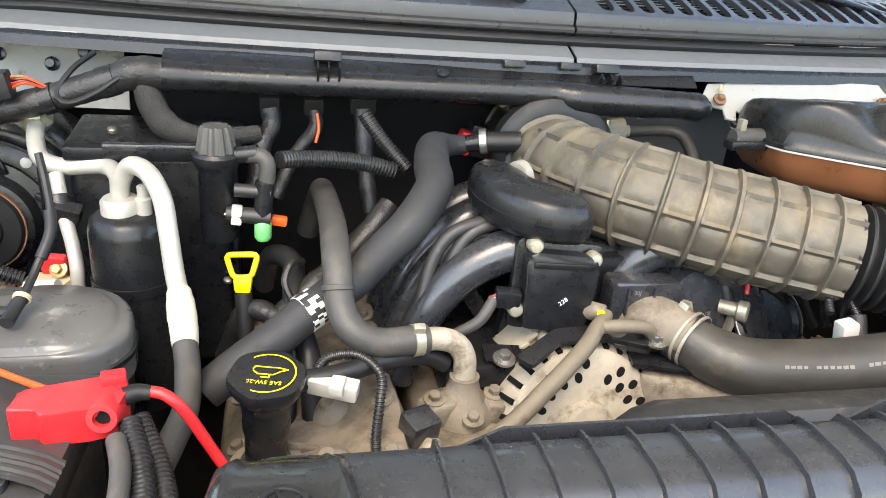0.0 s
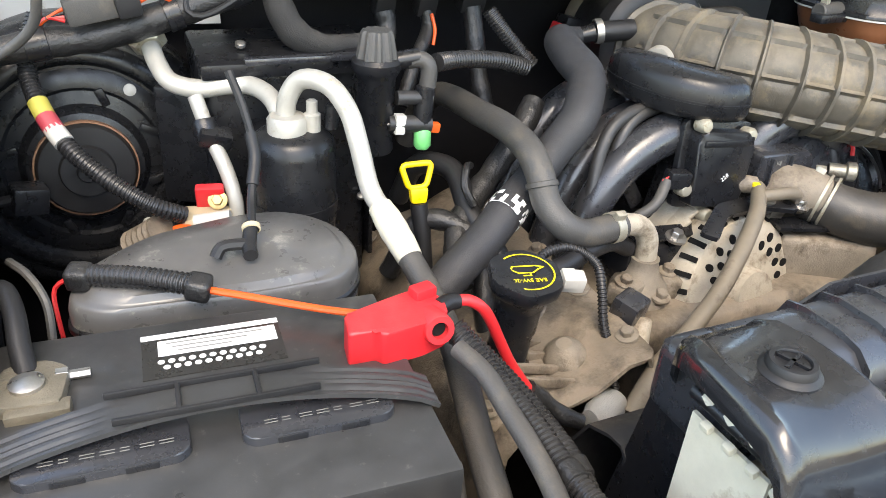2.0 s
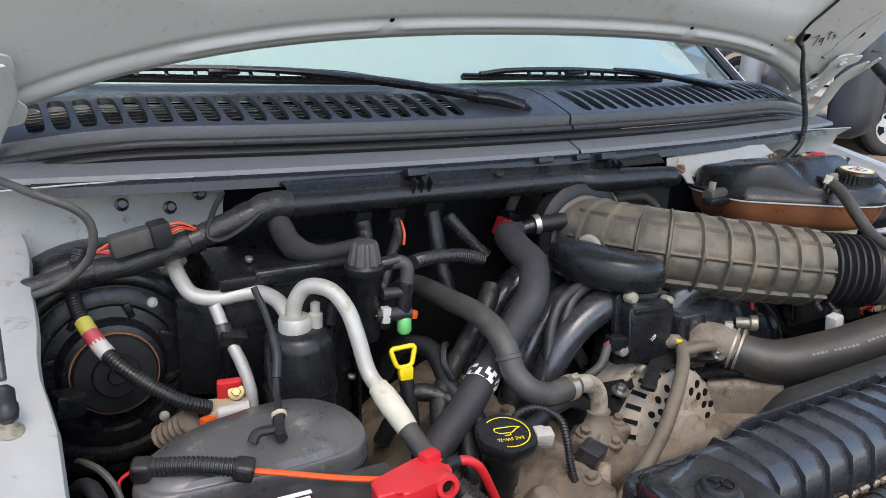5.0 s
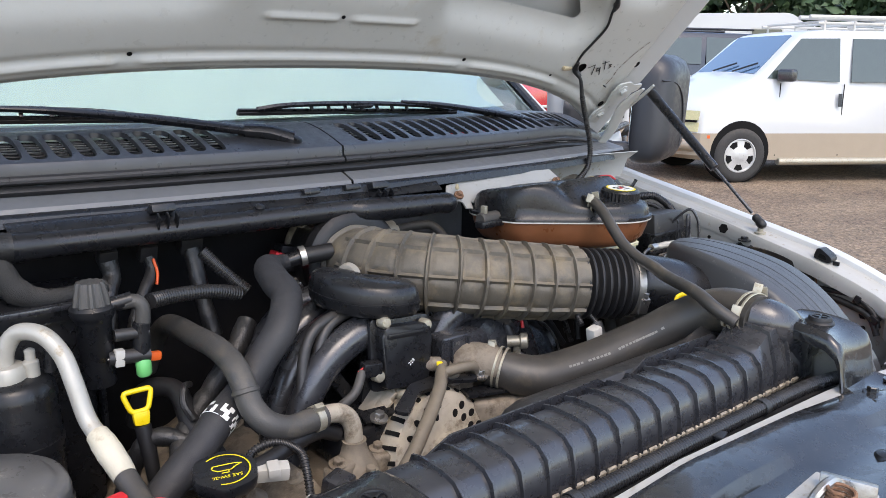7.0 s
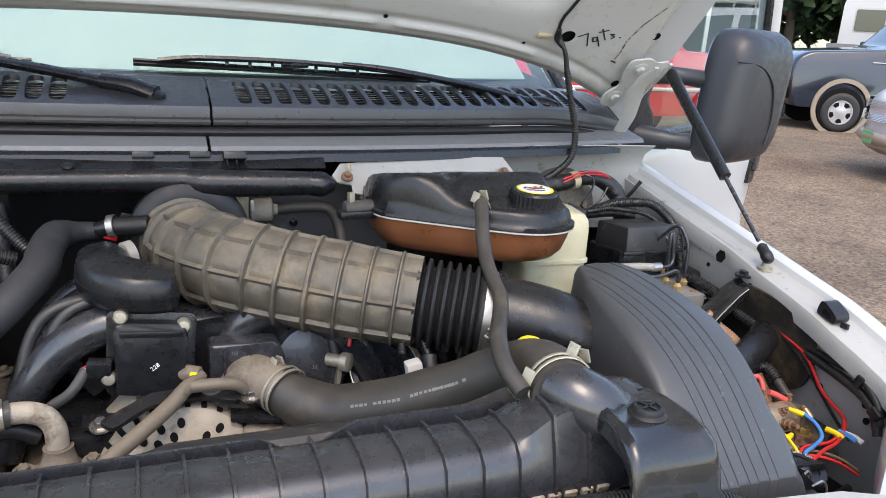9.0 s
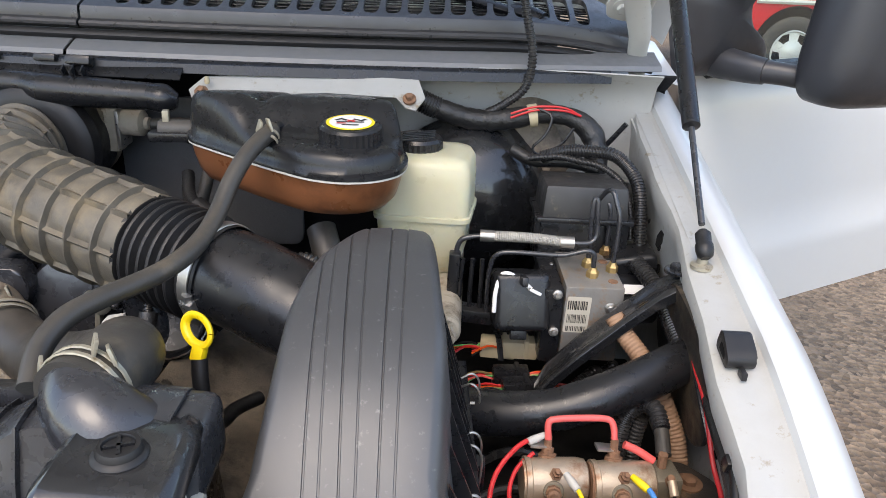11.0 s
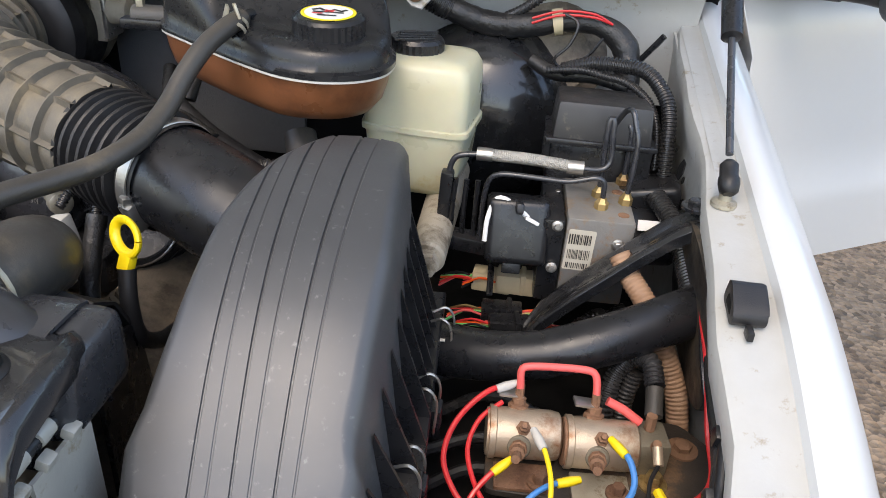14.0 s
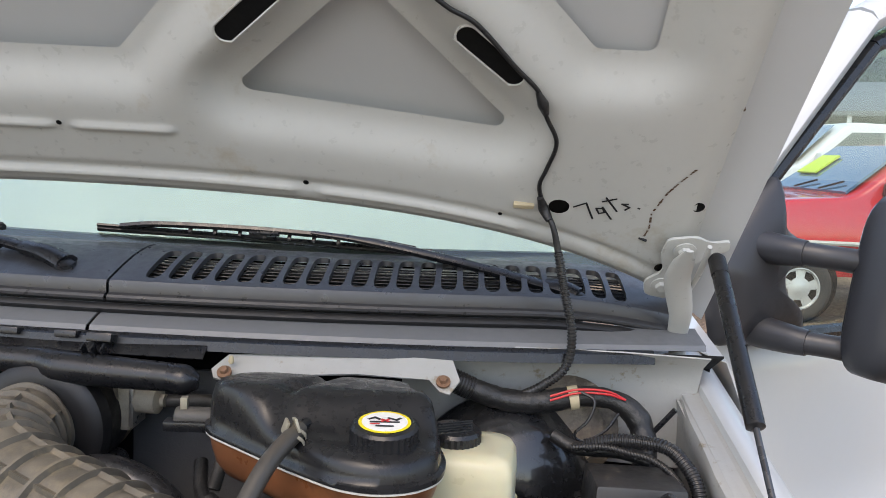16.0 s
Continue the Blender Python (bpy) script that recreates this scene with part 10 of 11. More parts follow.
sail = rounded([(-0.035, 1.245), (0.2, 1.245), (0.195, 1.29), (0.15, 1.31), (0.122, 1.345), (0.113, 1.39), (0.135, 1.42), (0.165, 1.44), (0.12, 1.46), (0.1, 1.5), (0.09, 1.56), (0.03, 1.515), (-0.04, 1.44), (-0.075, 1.4), (-0.062, 1.33)], 0.018, 4)
sc_ = (0.055, 1.36)
rows = []
for k, lift in ((1.0, 0.0), (0.995, 0.01), (0.96, 0.019), (0.86, 0.03), (0.7, 0.042), (0.45, 0.052), (0.1, 0.055)):
    rows.append([dh + dd * (sc_[0] + (a - sc_[0]) * k) + dn * (0.012 + lift) + Vector((0, 0, sc_[1] + (z - sc_[1]) * k)) for a, z in sail])
part("mirror_sail", loft(rows), SAIL, dr, "smooth black mirror mounting panel", angle=60)
part("belt_seal", tube([P4[0] + dn * 0.03, P4[5] + dn * 0.03], 0.014, 8, 0.05), BLK, dr)
hp = dh + dd * (DL - 0.1) + Vector((0, 0, 1.1))
part("handle_plate", prism(rounded([(-0.05, -0.1), (0.02, -0.1), (0.055, 0.1), (-0.015, 0.1)], 0.012, 3), hp + dn * 0.01, dd, (0, 0, 1), 0.012, bevel=0.003), BLK, dr, "black door handle plate")
part("handle_grip", prism(rounded([(-0.02, -0.055), (0.012, -0.055), (0.035, 0.075), (0.0, 0.075)], 0.008, 3), hp + dn * 0.022, dd, (0, 0, 1), 0.012, bevel=0.004), BLK_GLOSS, dr)

mr = thing("towing_mirror", "large black towing mirror with two arms", "mirror", (1.2, 1.4, 1.35))
mc0 = Vector((1.315, 1.378, 1.382))
mx = Vector((0.94, 0.34, 0)).normalized()
my = Vector((-0.34, 0.94, 0)).normalized()
rows = []
for d, k in ((-0.055, 0.55), (-0.05, 0.75), (-0.035, 0.9), (-0.01, 0.985), (0.02, 1.0), (0.045, 1.0), (0.05, 0.97)):
    row = []
    for a in np.linspace(0, 2 * math.pi, 41)[:-1]:
        cx_ = math.copysign(abs(math.cos(a)) ** 0.42, math.cos(a)) * 0.134
        cz_ = math.copysign(abs(math.sin(a)) ** 0.42, math.sin(a)) * 0.16
        row.append(mc0 + mx * cx_ * k + my * d + Vector((0, 0, cz_ * k)) + mx * 0.016 * (cz_ / 0.148))
    rows.append(row)
part("shell", loft(rows), SAIL, mr, "black grained mirror shell", angle=60)
part("glass", loft([[p + my * 0.001 for p in rows[-1]], [p + my * 0.002 for p in rows[-1]]]), CHROME, mr)
seam = [mc0 + mx * a + my * b + Vector((0, 0, z)) for a, b, z in ((-0.122, -0.03, 0.085), (-0.07, -0.052, 0.08), (-0.02, -0.056, 0.06), (0.02, -0.057, 0.02), (0.035, -0.057, -0.05), (0.025, -0.055, -0.11))]
part("shell_seam", tube(seam, 0.0022, 8, 0.01), SAIL, mr)
for z0, z1, dx in ((1.427, 1.42, 0.0), (1.272, 1.268, 0.02)):
    part("arm_root", tube([(1.03 + dx, 1.497, z0 + 0.004), (1.052 + dx, 1.468, z0 + 0.002), (1.085 + dx, 1.43, z0), (1.108 + dx, 1.41, z0 - 0.001)], [0.03, 0.03, 0.026, 0.023], 18, 0.008), SAIL, mr)
    part("arm", tube([(1.1 + dx, 1.416, z0 - 0.001), (1.14 + dx, 1.398, (z0 + z1) / 2), (1.22, 1.392, z1 - 0.004), (1.27, 1.395, z1 - 0.006)], [0.0205, 0.02, 0.022, 0.024], 18, 0.01), SAIL, mr)

# ---- other vehicles ----
ALLOY = material("silver_alloy_paint", (0.5, 0.5, 0.49), 0.35, metal=0.3, bump=0.0, vary=0.08, dust=0.1)


def wheel(parent, c, side, r=0.36, w=0.22, rim=0.62):
    """A tyre and a five-spoke rim; side: the direction out of the wheel."""
    s = Vector(side).normalized()
    o = Vector(c) - s * w / 2
    part("tyre", lathe(o, s, [(r * 0.62, 0), (r * 0.9, 0.0), (r * 0.98, w * 0.12), (r, w * 0.3), (r, w * 0.7), (r * 0.985, w * 0.86), (r * 0.93, w * 0.97), (r * 0.8, w * 1.02), (r * rim * 1.02, w * 0.98), (r * rim, w * 0.9)], 40, cap=False), TYRE, parent)
    part("rim", lathe(o + s * w * 0.6, s, [(r * rim, 0), (r * rim, w * 0.36), (r * rim * 0.95, w * 0.37), (r * rim * 0.9, w * 0.28), (r * rim * 0.6, w * 0.3), (r * 0.2, w * 0.34), (r * 0.15, w * 0.38), (r * 0.05, w * 0.385)], 36), ALLOY, parent, "silver alloy rim")
    x, y, z = frame_of(s)
    # near-black wedges carry the shade of the openings between the spokes
    for i in range(5):
        b = bmesh.new()
        pts = []
        for rr, da in ((0.24, -0.17), (0.53, -0.33), (0.56, 0.0), (0.53, 0.33), (0.24, 0.17)):
            a = 2 * math.pi * i / 5 + 0.3 + da
            pts.append(b.verts.new(o + s * w * (0.905 + 0.005 * (rr < 0.3)) + (x * math.cos(a) + y * math.sin(a)) * (r * rr)))
        b.faces.new(pts)
        part("rim_window", thicken(b, 0.006), DEEP, parent)


def vehicle(name, label, category, origin, heading, L, side_prof, half_w, paint, lower, windows, wheels, glassm, extras=None, tumble=0.12, sweep=0.0):
    """A parked vehicle. heading: degrees of its nose from +x; side_prof: outline of (along, height), from nose to tail over the roof."""
    ob = thing(name, label, category, origin)
    h = radians(heading)
    fx, fy = Vector((math.cos(h), math.sin(h), 0)), Vector((-math.sin(h), math.cos(h), 0))
    o = Vector(origin)

    def P(a, s, z):
        k = 1.0 - tumble * max(0.0, (z - 1.0) / 0.9)
        a -= sweep * min(1.0, abs(s)) ** 2.6 * min(1.0, max(0.0, (a - 1.75) / 0.5))
        return o + fx * a + fy * (s * half_w * k) + Vector((0, 0, z))

    ring_ = rounded(side_prof, 0.16, 4)
    rows = []
    for s in (-1, -0.985, -0.94, -0.8, -0.4, 0, 0.4, 0.8, 0.94, 0.985, 1):
        inset = {1: 0.075, 0.985: 0.035, 0.94: 0.012}.get(abs(s), 0.0) + 0.06 * (abs(s) > 0.6) * 0.2
        rows.append([P(a * (1 - inset * 0.25), s, z - inset * (z > 0.6) * 0.6) for a, z in ring_])
    part("body", loft(rows), paint, ob, angle=50)
    if lower:
        rows = []
        for s in (-1.005, -0.95, -0.9, -0.75, -0.5, 0, 0.5, 0.75, 0.9, 0.95, 1.005):
            rows.append([P(a, s, z) for a, z in ((L * 0.49, 0.3), (L * 0.507, 0.36), (L * 0.507, 0.65), (L * 0.42, 0.65), (1.7, 0.65), (-L * 0.505, 0.65), (-L * 0.505, 0.3), (1.7, 0.3), (L * 0.42, 0.3))])
        part("lower_trim", loft(rows), lower, ob)
    for poly in windows:
        for sgn in (-1, 1):
            b = bmesh.new()
            b.faces.new([b.verts.new(P(a, sgn * 1.004, z)) for a, z in poly])
            part("side_window", thicken(b, 0.006), glassm, ob)
    for a in wheels:
        for sgn in (-1, 1):
            # near-black disc behind each wheel stands for the shade inside its arch
            part("arch", lathe(P(a, sgn * 0.99, 0.40), fy * sgn, [(0.415, -0.2), (0.415, 0.016), (0.385, 0.02)], 28), DEEP, ob)
            wheel(ob, P(a, sgn * 0.93, 0.36), fy * sgn)
    if extras:
        extras(ob, P, fx, fy)
    return ob


CAR_GLASS = material("car_window_tint", (0.05, 0.065, 0.06), 0.06, bump=0.0, vary=0.1, coat=0.5, rough_var=0.02)
# blue base puts the sky's reflection into the parked vehicles' windshields
SKY_GLASS = material("windshield_sky_reflection", (0.06, 0.12, 0.2), 0.05, bump=0.0, vary=0.1, coat=0.8, rough_var=0.02)
TAN = material("tan_car_paint", (0.33, 0.27, 0.2), 0.4, bump=0.0, vary=0.05, coat=0.3)
BLUE = material("dark_blue_car_paint", (0.012, 0.03, 0.08), 0.2, bump=0.0, vary=0.05, coat=0.8)
NAVY = material("black_blue_car_paint", (0.012, 0.014, 0.02), 0.2, bump=0.0, vary=0.05, coat=0.8)
CRIMSON = material("red_car_paint", (0.52, 0.014, 0.025), 0.22, bump=0.0, vary=0.05, coat=0.8)
AMBER_LAMP = material("yellowed_lamp_lens", (0.5, 0.46, 0.25), 0.2, bump=0.0, coat=0.5)
LAMP = material("headlamp_lens", (0.7, 0.68, 0.55), 0.15, bump=0.0, coat=0.5)


def quad(P, pts, m, name, ob, label="", t=0.01):
    b = bmesh.new()
    b.faces.new([b.verts.new(P(*p)) for p in pts])
    return part(name, thicken(b, t), m, ob, label)


def van_extra(ob, P, fx, fy):
    quad(P, [(1.3, -0.86, 1.42), (1.3, 0.86, 1.42), (0.76, 0.79, 1.92), (0.76, -0.79, 1.92)], SKY_GLASS, "windshield", ob, t=0.02)
    for k in range(5):
        z = 0.72 + 0.018 * k
        part("grille_slat", tube([P(2.475, q, z + 0.13) for q in (-0.54, -0.27, 0, 0.27, 0.54)], 0.005, 6, 0.1), ZINC, ob)
        part("grille_slat", tube([P(2.48, q, z - 0.03) for q in (-0.54, -0.27, 0, 0.27, 0.54)], 0.005, 6, 0.1), CHROME, ob)
    quad(P, [(2.46, -0.55, 0.66), (2.46, 0.55, 0.66), (2.452, 0.55, 0.955), (2.452, -0.55, 0.955)], DEEP, "grille", ob)
    for s in (-1, 1):
        for z in (0.88, 0.73):
            quad(P, [(2.475, s * 0.56, z - 0.06), (2.475, s * 0.8, z - 0.06), (2.465, s * 0.8, z + 0.06), (2.465, s * 0.56, z + 0.06)], LAMP, "headlamp", ob, t=0.03)
            quad(P, [(2.475, s * 0.81, z - 0.06), (2.47, s * 0.99, z - 0.06), (2.46, s * 0.99, z + 0.06), (2.465, s * 0.81, z + 0.06)], AMBER_LAMP, "corner_lamp", ob, t=0.03)
        quad(P, [(2.47, s * 0.56, 0.792), (2.47, s * 0.98, 0.792), (2.47, s * 0.98, 0.818), (2.47, s * 0.56, 0.818)], DEEP, "lamp_divider", ob, t=0.03)
        quad(P, [(2.46, s * 0.88, 0.585), (2.3, s * 1.01, 0.585), (2.3, s * 1.01, 0.625), (2.46, s * 0.88, 0.625)], ORANGE, "side_marker", ob, t=0.012)
        part("door_mirror", box(tuple(P(0.98, s * 1.13, 1.4)), (0.14, 0.22, 0.16), (0, 0, 0), 0.04, 3), BLK_GLOSS, ob)
        part("running_board", tube([P(0.95, s * 1.02, 0.28), P(-1.0, s * 1.02, 0.28)], 0.05, 10, 0.2), ZINC, ob)
        for a in (1.0, 0.08, -1.2):
            quad(P, [(a, s * 1.006, 0.35), (a - 0.012, s * 1.006, 0.35), (a - 0.012, s * 1.006, 1.3), (a, s * 1.006, 1.3)], DEEP, "door_seam", ob, t=0.004)
        quad(P, [(0.16, s * 1.01, 1.0), (0.11, s * 1.01, 1.0), (0.11, s * 1.01, 1.17), (0.16, s * 1.01, 1.17)], BLK, "door_handle", ob)
        part("roof_rail", tube([P(0.4, s * 0.82, 2.08), P(-2.0, s * 0.82, 2.08)], 0.02, 8, 0.3), PALE_CON, ob)
        part("wiper", tube([P(1.33, s * 0.3, 1.44), P(1.2, s * 0.3 + 0.45, 1.55)], 0.012, 6, 0.1), BLK, ob)
    part("bumper", tube([P(2.45, q, 0.49) for q in np.linspace(-0.97, 0.97, 15)], 0.075, 12, 0.1, flat=1.0), TAN, ob)
    quad(P, [(2.51, -0.16, 0.42), (2.51, 0.16, 0.42), (2.51, 0.16, 0.56), (2.51, -0.16, 0.56)], GREEN, "plate", ob, "green plate")
    for a in np.linspace(0.3, -1.9, 6):
        part("roof_bar", tube([P(a, -0.85, 2.1), P(a, 0.85, 2.1)], 0.018, 8, 0.3), PALE_CON, ob)
        for s in (-1, 1):
            part("roof_post", cyl(P(a, s * 0.82, 1.96), P(a, s * 0.82, 2.1), 0.015), PALE_CON, ob)
    for s in (0.3, 0.6):
        part("ladder", tube([P(0.4, s, 2.17), P(-2.2, s, 2.17)], 0.03, 8, 0.3), PALE_CON, ob)


van_prof = [(2.40, 0.34), (2.45, 0.62), (2.43, 0.95), (2.28, 1.09), (1.36, 1.36), (0.72, 1.95), (0.42, 2.0), (-2.2, 2.0), (-2.4, 1.8), (-2.42, 0.34)]
VH = math.degrees(math.atan2(0.50, -0.866))
vf = Vector((math.cos(radians(VH)), math.sin(radians(VH)), 0))
vl = Vector((-vf.y, vf.x, 0))
vo = Vector((8.70, 5.37, 0)) - vf * 1.5 - vl * 0.93
vehicle("parked_van", "white passenger van with tan lower panels and roof rack", "van", tuple(vo), VH, 4.8, van_prof, 0.96, WHITE, TAN,
        [[(1.19, 1.36), (0.73, 1.87), (0.17, 1.88), (0.15, 1.32)], [(-0.02, 1.32), (-0.02, 1.88), (-1.1, 1.88), (-1.1, 1.32)], [(-1.25, 1.32), (-1.25, 1.88), (-2.15, 1.84), (-2.25, 1.32)]],
        (1.5, -1.35), CAR_GLASS, van_extra, 0.13, 0.36)


def suv_extra(ob, P, fx, fy):
    quad(P, [(0.46, -0.82, 1.6), (0.46, 0.82, 1.6), (-0.02, 0.76, 2.12), (-0.02, -0.76, 2.12)], SKY_GLASS, "windshield", ob, t=0.02)
    for s in (-1, 1):
        quad(P, [(2.42, s * 0.55, 1.0), (2.34, s * 0.96, 1.0), (2.32, s * 0.96, 1.2), (2.41, s * 0.55, 1.2)], LAMP, "headlamp", ob, t=0.02)
        part("door_mirror", box(tuple(P(0.32, s * 1.14, 1.58)), (0.14, 0.22, 0.18), (0, 0, 0), 0.04, 3), BLK_GLOSS, ob)
        part("roof_rail", tube([P(-0.3, s * 0.7, 2.28), P(-2.2, s * 0.7, 2.28)], 0.025, 8, 0.3), BLK, ob)
        part("side_moulding", tube([P(1.0, s * 1.01, 1.29), P(-2.4, s * 1.01, 1.29)], 0.012, 6, 0.3), PALE_CON, ob)
        for a in (1.42, -1.55):
            part("arch_trim", lathe(P(a, s * 0.985, 0.44), fy * s, [(0.46, 0.0), (0.54, 0.0), (0.54, 0.04), (0.46, 0.04), (0.46, 0.0)], 32, cap=False), TAN, ob)
        for a in (0.3, -0.85):
            quad(P, [(a, s * 1.006, 0.5), (a - 0.012, s * 1.006, 0.5), (a - 0.012, s * 1.006, 1.5), (a, s * 1.006, 1.5)], DEEP, "door_seam", ob, t=0.004)
    quad(P, [(2.43, -0.5, 0.95), (2.43, 0.5, 0.95), (2.42, 0.5, 1.2), (2.42, -0.5, 1.2)], CHROME, "grille", ob)
    quad(P, [(2.46, -0.97, 0.5), (2.46, 0.97, 0.5), (2.44, 0.97, 0.76), (2.44, -0.97, 0.76)], TAN, "bumper", ob, t=0.06)


suv_prof = [(2.38, 0.42), (2.44, 0.9), (2.4, 1.28), (2.15, 1.44), (0.55, 1.56), (0.0, 2.15), (-0.25, 2.22), (-2.3, 2.2), (-2.6, 1.55), (-2.65, 0.42)]
suv_win = [[(0.3, 1.56), (-0.12, 2.07), (-0.78, 2.1), (-0.78, 1.54)], [(-0.9, 1.54), (-0.9, 2.1), (-1.6, 2.09), (-1.6, 1.54)], [(-1.72, 1.54), (-1.72, 2.09), (-2.25, 2.06), (-2.42, 1.54)]]
so2 = Vector((12.1, 10.6, 0)) - vf * 1.42 - vl * 0.95
vehicle("parked_suv", "dark blue off-road wagon with tan arches", "car", tuple(so2), VH + 4, 5.1, suv_prof, 0.98, NAVY, None, suv_win, (1.42, -1.55), CAR_GLASS, suv_extra)
vehicle("parked_suv", "glossy blue off-road wagon among parked cars", "car", (19.2, 13.6, 0), VH + 4, 5.1, suv_prof, 0.98, BLUE, None, suv_win, (1.42, -1.55), CAR_GLASS, suv_extra)


# ---- red pickup, white wagon, camper and trees at the back of the lot ----
def pickup_extra(ob, P, fx, fy):
    quad(P, [(1.36, -0.86, 1.385), (1.36, 0.86, 1.385), (0.68, 0.8, 1.905), (0.68, -0.8, 1.905)], SKY_GLASS, "windshield", ob, t=0.03)
    quad(P, [(1.155, -0.72, 1.56), (1.155, -0.25, 1.56), (0.88, -0.25, 1.77), (0.88, -0.68, 1.77)], material("yellow_green_window_paint", (0.45, 0.6, 0.05), 0.6, vary=0.3), "window_writing", ob, "yellow-green painted writing", t=0.02)
    for s in (-1, 1):
        quad(P, [(2.9, s * 0.5, 0.85), (2.86, s * 0.95, 0.85), (2.84, s * 0.95, 1.05), (2.88, s * 0.5, 1.05)], LAMP, "headlamp", ob)
        part("door_mirror", box(tuple(P(1.0, s * 1.12, 1.42)), (0.1, 0.2, 0.16), (0, 0, 0), 0.03), BLK, ob)
        part("side_moulding", tube([P(2.3, s * 1.01, 0.85), P(-2.6, s * 1.01, 0.85)], 0.025, 6, 0.3), PALE_CON, ob)
        quad(P, [(0.66, s * 1.006, 0.55), (0.645, s * 1.006, 0.55), (0.645, s * 1.006, 1.35), (0.66, s * 1.006, 1.35)], DEEP, "door_seam", ob, t=0.004)
        part("wiper", tube([P(1.37, s * 0.3, 1.4), P(1.27, s * 0.3 + 0.35, 1.49)], 0.012, 6, 0.1), BLK, ob)
    quad(P, [(2.93, -0.6, 0.8), (2.93, 0.6, 0.8), (2.91, 0.6, 1.1), (2.91, -0.6, 1.1)], CHROME, "grille", ob)
    quad(P, [(2.97, -0.98, 0.5), (2.97, 0.98, 0.5), (2.96, 0.98, 0.7), (2.96, -0.98, 0.7)], CHROME, "bumper", ob, t=0.06)
    quad(P, [(-2.96, -0.9, 0.5), (-2.96, 0.9, 0.5), (-2.96, 0.9, 0.66), (-2.96, -0.9, 0.66)], BLK, "bumper", ob, t=0.06)


pick_prof = [(2.9, 0.5), (2.94, 0.95), (2.84, 1.22), (1.32, 1.35), (0.6, 1.9), (0.4, 1.94), (-0.6, 1.94), (-0.85, 1.36), (-2.86, 1.32), (-2.9, 0.5)]
vehicle("parked_pickup", "bright red pickup with yellow-green writing on its windshield", "pickup truck", (5.74, 9.16, 0), 185, 5.8, pick_prof, 0.95, CRIMSON, None,
        [[(1.05, 1.38), (0.55, 1.84), (-0.5, 1.84), (-0.62, 1.38)]], (1.85, -1.75), CAR_GLASS, pickup_extra)


def wagon_extra(ob, P, fx, fy):
    quad(P, [(1.2, -0.85, 1.71), (1.2, 0.85, 1.71), (0.5, 0.78, 2.35), (0.5, -0.78, 2.35)], SKY_GLASS, "windshield", ob, t=0.012)
    for s in (-1, 1):
        part("door_mirror", box(tuple(P(0.85, s * 1.14, 1.78)), (0.16, 0.24, 0.22), (0, 0, 0), 0.05), WHITE, ob)
        quad(P, [(0.5, s * 1.006, 0.5), (0.485, s * 1.006, 0.5), (0.485, s * 1.006, 1.4), (0.5, s * 1.006, 1.4)], DEEP, "door_seam", ob, t=0.004)


wag_prof = [(2.7, 0.45), (2.72, 1.2), (2.6, 1.5), (1.15, 1.68), (0.4, 2.36), (0.2, 2.42), (-2.3, 2.4), (-2.6, 1.7), (-2.65, 0.45)]
wag_win = [[(0.9, 1.72), (0.3, 2.24), (-0.25, 2.26), (-0.25, 1.7)], [(-0.38, 1.7), (-0.38, 2.26), (-1.3, 2.25), (-1.3, 1.7)], [(-1.42, 1.7), (-1.42, 2.25), (-2.15, 2.22), (-2.3, 1.7)]]
vehicle("parked_wagon", "tall white wagon parked behind the red pickup", "car", (6.8, 13.54, 0), 185, 5.4, wag_prof, 1.0, WHITE, None, wag_win, (1.6, -1.6), CAR_GLASS, wagon_extra)

cam_o = Vector((25.5, 17.5, 0))
cp = thing("camper_trailer", "white camper trailer with small dark windows", "camper", tuple(cam_o))
cu_, cv_ = Vector((0.55, -0.83, 0)).normalized(), Vector((-0.83, -0.55, 0)).normalized()
body = rounded([(-4.2, 0.7), (4.2, 0.7), (4.2, 3.0), (3.6, 3.5), (-3.9, 3.5), (-4.2, 3.2)], 0.25, 3)
part("shell", prism(body, cam_o - cv_ * 1.1, cu_, (0, 0, 1), -2.2), WHITE, cp)
for a, w in ((-3.0, 0.9), (-1.2, 0.7), (0.6, 0.9), (2.6, 1.0)):
    o = cam_o + cu_ * a + cv_ * 1.11
    part("window_frame", prism(rounded([(-w / 2 - 0.06, 2.04), (w / 2 + 0.06, 2.04), (w / 2 + 0.06, 2.86), (-w / 2 - 0.06, 2.86)], 0.08, 3), o - cv_ * 0.04, cu_, (0, 0, 1), -0.06), PALE_CON, cp)
    part("window", prism(rounded([(-w / 2, 2.1), (w / 2, 2.1), (w / 2, 2.8), (-w / 2, 2.8)], 0.06, 3), o, cu_, (0, 0, 1), -0.03), CAR_GLASS, cp)
part("stripe", prism([(-4.2, 1.5), (4.2, 1.5), (4.2, 1.66), (-4.2, 1.66)], cam_o + cv_ * 1.1, cu_, (0, 0, 1), -0.012), GREY_PANEL, cp)
part("roof_vent", box(tuple(cam_o + Vector((0, 0, 3.6))), (0.5, 0.5, 0.22), (0, 0, 30), 0.05), PALE_CON, cp)
for a in (-0.6, 0.6):
    wheel(cp, cam_o + cu_ * a + cv_ * 1.05 + Vector((0, 0, 0.36)), cv_)

# long shed with white posts behind the parked cars
sh_o = Vector((15.0, 26.4, 0))
su_, sw_ = Vector((0.88, -0.47, 0)).normalized(), Vector((-0.47, -0.88, 0)).normalized()
SHED = material("weathered_blue_grey_siding", (0.06, 0.075, 0.08), 0.7, vary=0.2, grain=2.0, bump=0.2, fine=30)
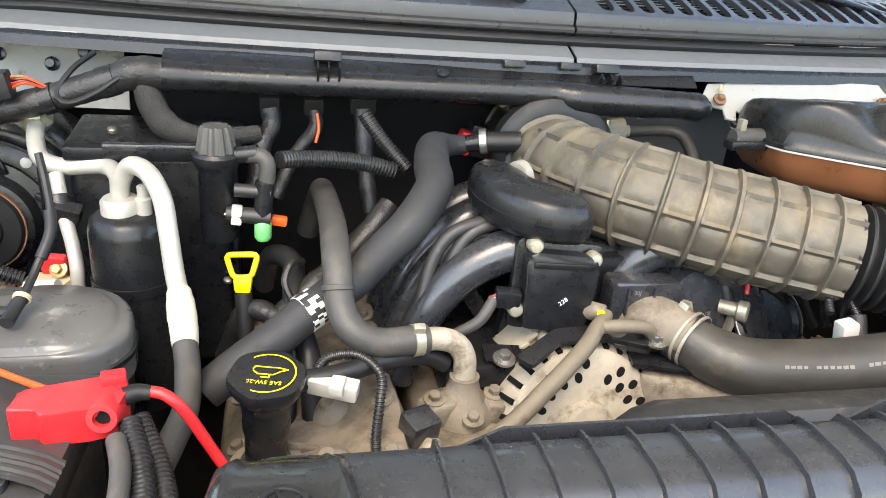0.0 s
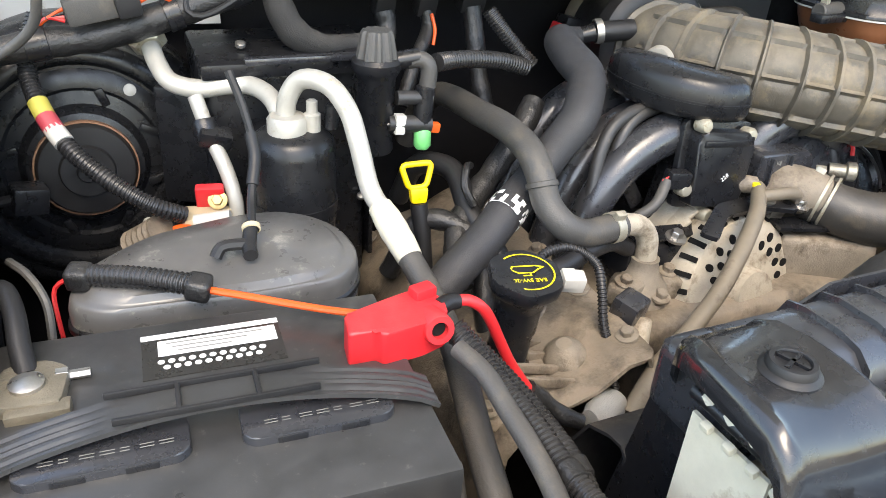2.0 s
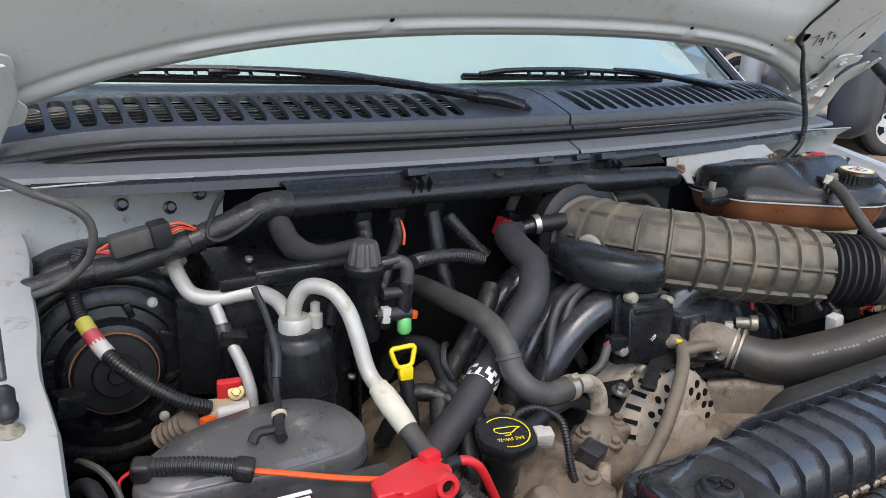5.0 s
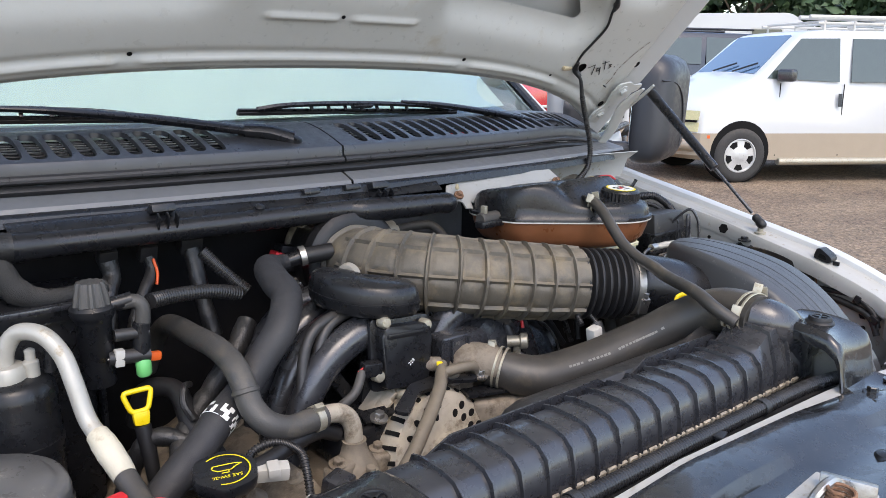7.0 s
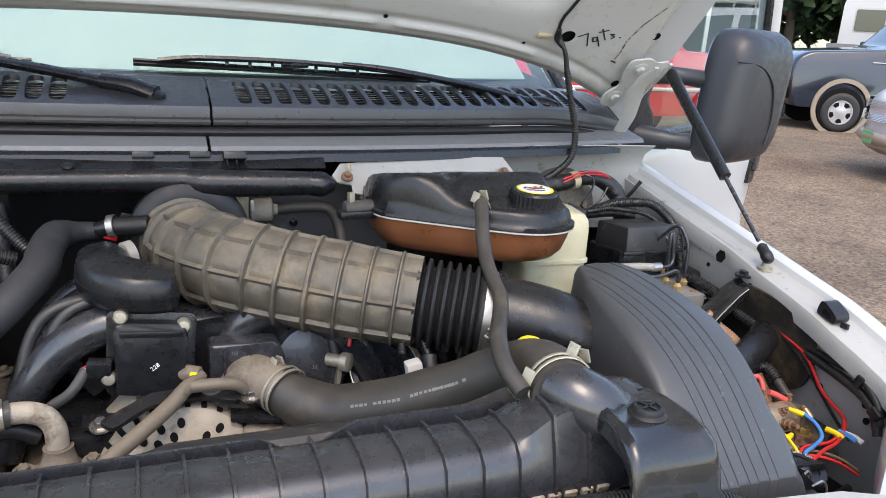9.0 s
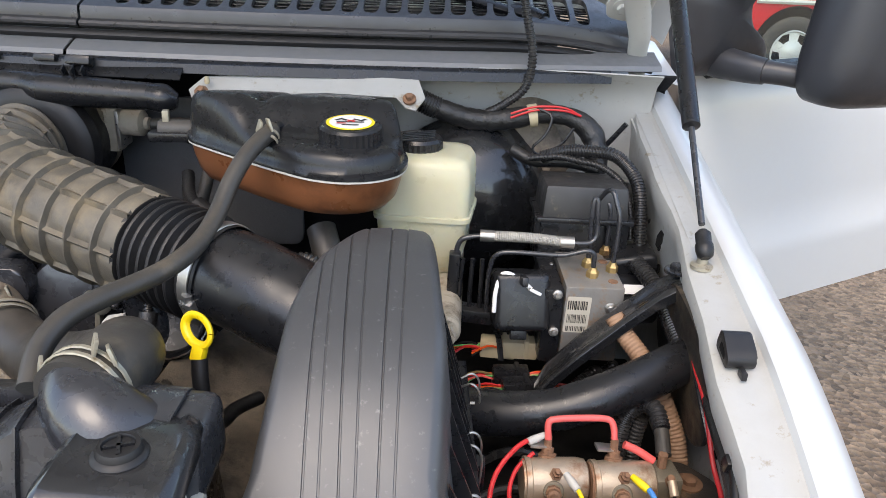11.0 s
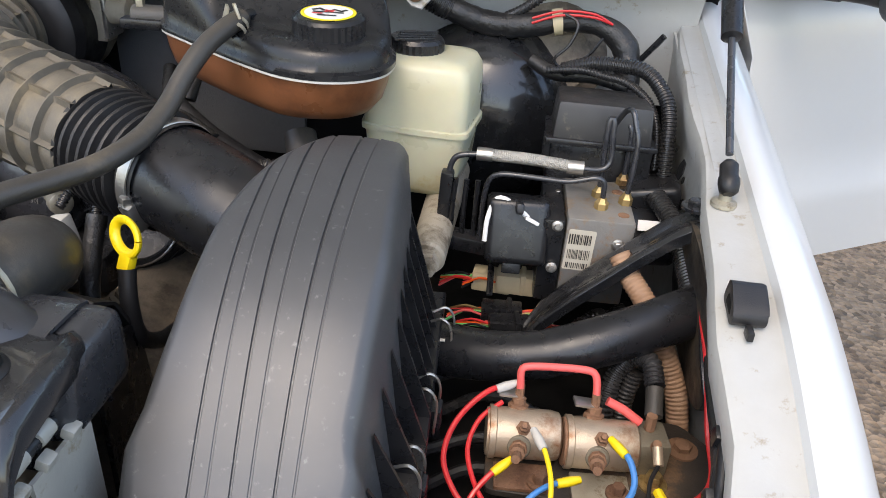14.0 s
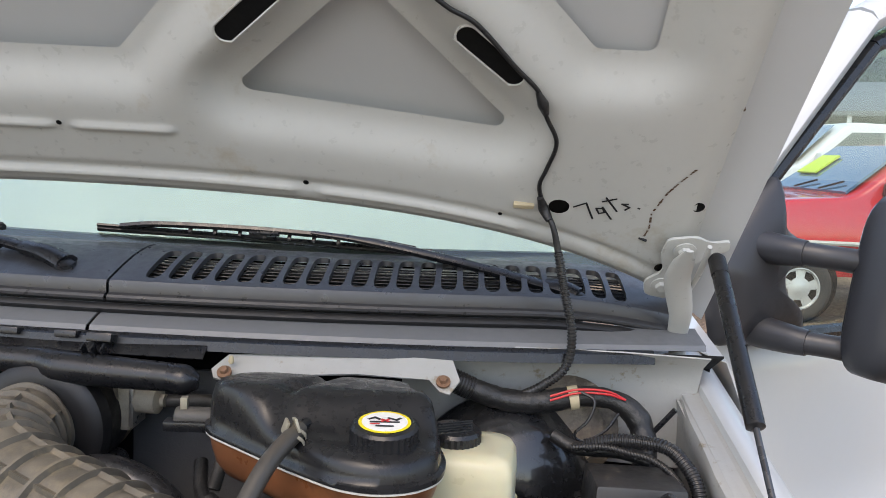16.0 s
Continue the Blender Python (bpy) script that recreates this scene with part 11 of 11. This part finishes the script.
SHED_ROOF = material("dull_metal_roofing", (0.075, 0.085, 0.095), 0.6, metal=0.0, vary=0.15, grain=1.5, bump=0.1)
shed = thing("shed", "long grey shed with white posts under its eave", "shed", tuple(sh_o))
part("wall", prism([(-7, 0), (7, 0), (7, 3.6), (-7, 3.6)], sh_o, su_, (0, 0, 1), 0.25), SHED, shed)
part("roof", prism([(-2.2, 3.45), (-2.2, 3.6), (1.6, 4.9), (4.6, 3.8), (4.6, 3.65), (1.6, 4.75)], sh_o - su_ * 7.4, -sw_, (0, 0, 1), 14.8), SHED_ROOF, shed)
for k in range(9):
    part("post", box(tuple(sh_o + su_ * (-6.8 + 1.7 * k) + sw_ * 2.0 + Vector((0, 0, 1.75))), (0.14, 0.14, 3.5), (0, 0, -28), 0.01), WHITE, shed)

LEAVES = material("summer_foliage", (0.042, 0.08, 0.03), 0.6, vary=0.5, grain=3.0, bump=0.0)
BARK = material("grey_brown_bark", (0.12, 0.09, 0.065), 0.85, vary=0.3, bump=0.6, fine=40)
random.seed(11)
for k in range(26):
    ang = radians(16 + 2.9 * k)
    dist = 38 + 14 * ((k * 7) % 5) / 4
    o = Vector((dist * math.cos(ang), dist * math.sin(ang), 0))
    hgt = 6.5 + 3.0 * random.random()
    tr = thing("tree", "leafy green tree behind the vehicle lot", "tree", tuple(o), group="trees behind the lot")
    trunk = tube([o, o + Vector((0.1, 0, hgt * 0.3)), o + Vector((0.0, 0.2, hgt * 0.75))], [0.28, 0.2, 0.06], 10, 0.5)
    for j in range(6):
        a = j * 1.05 + random.random()
        s0 = o + Vector((0.05, 0.05, hgt * (0.28 + 0.06 * j)))
        tube([s0, s0 + Vector((math.cos(a), math.sin(a), 0.7)) * 0.9, s0 + Vector((math.cos(a) * 1.9, math.sin(a) * 1.9, 1.6))], [0.1, 0.07, 0.03], 6, 0.4, trunk)
    part("trunk", trunk, BARK, tr)
    verts, faces = [], []
    clumps = []
    for j in range(26):
        u, a = random.random(), random.random() * 6.283
        rr = 3.6 * math.sqrt(random.random()) * (1 - 0.55 * abs(u - 0.35))
        clumps.append((o + Vector((rr * math.cos(a), rr * math.sin(a), hgt * (0.22 + 0.78 * u))), 0.6 + 0.7 * random.random()))
    for c, r in clumps:
        for j in range(120):
            d = Vector((random.gauss(0, 1), random.gauss(0, 1), random.gauss(0, 0.8)))
            p = c + d.normalized() * r * (0.55 + 0.5 * random.random())
            e = Vector((random.gauss(0, 1), random.gauss(0, 1), random.gauss(0, 1))).normalized()
            f = e.orthogonal().normalized()
            sz = 0.2 + 0.24 * random.random()
            n0 = len(verts)
            verts += [tuple(p - e * sz - o), tuple(p + f * sz * 0.6 - o), tuple(p + e * sz - o), tuple(p - f * sz * 0.6 - o)]
            faces.append((n0, n0 + 1, n0 + 2, n0 + 3))
    mesh = bpy.data.meshes.new("crown")
    mesh.from_pydata(verts, [], faces)
    mesh.materials.append(LEAVES)
    crown = new("crown", mesh)
    crown.parent = tr
    tagged(crown, "")
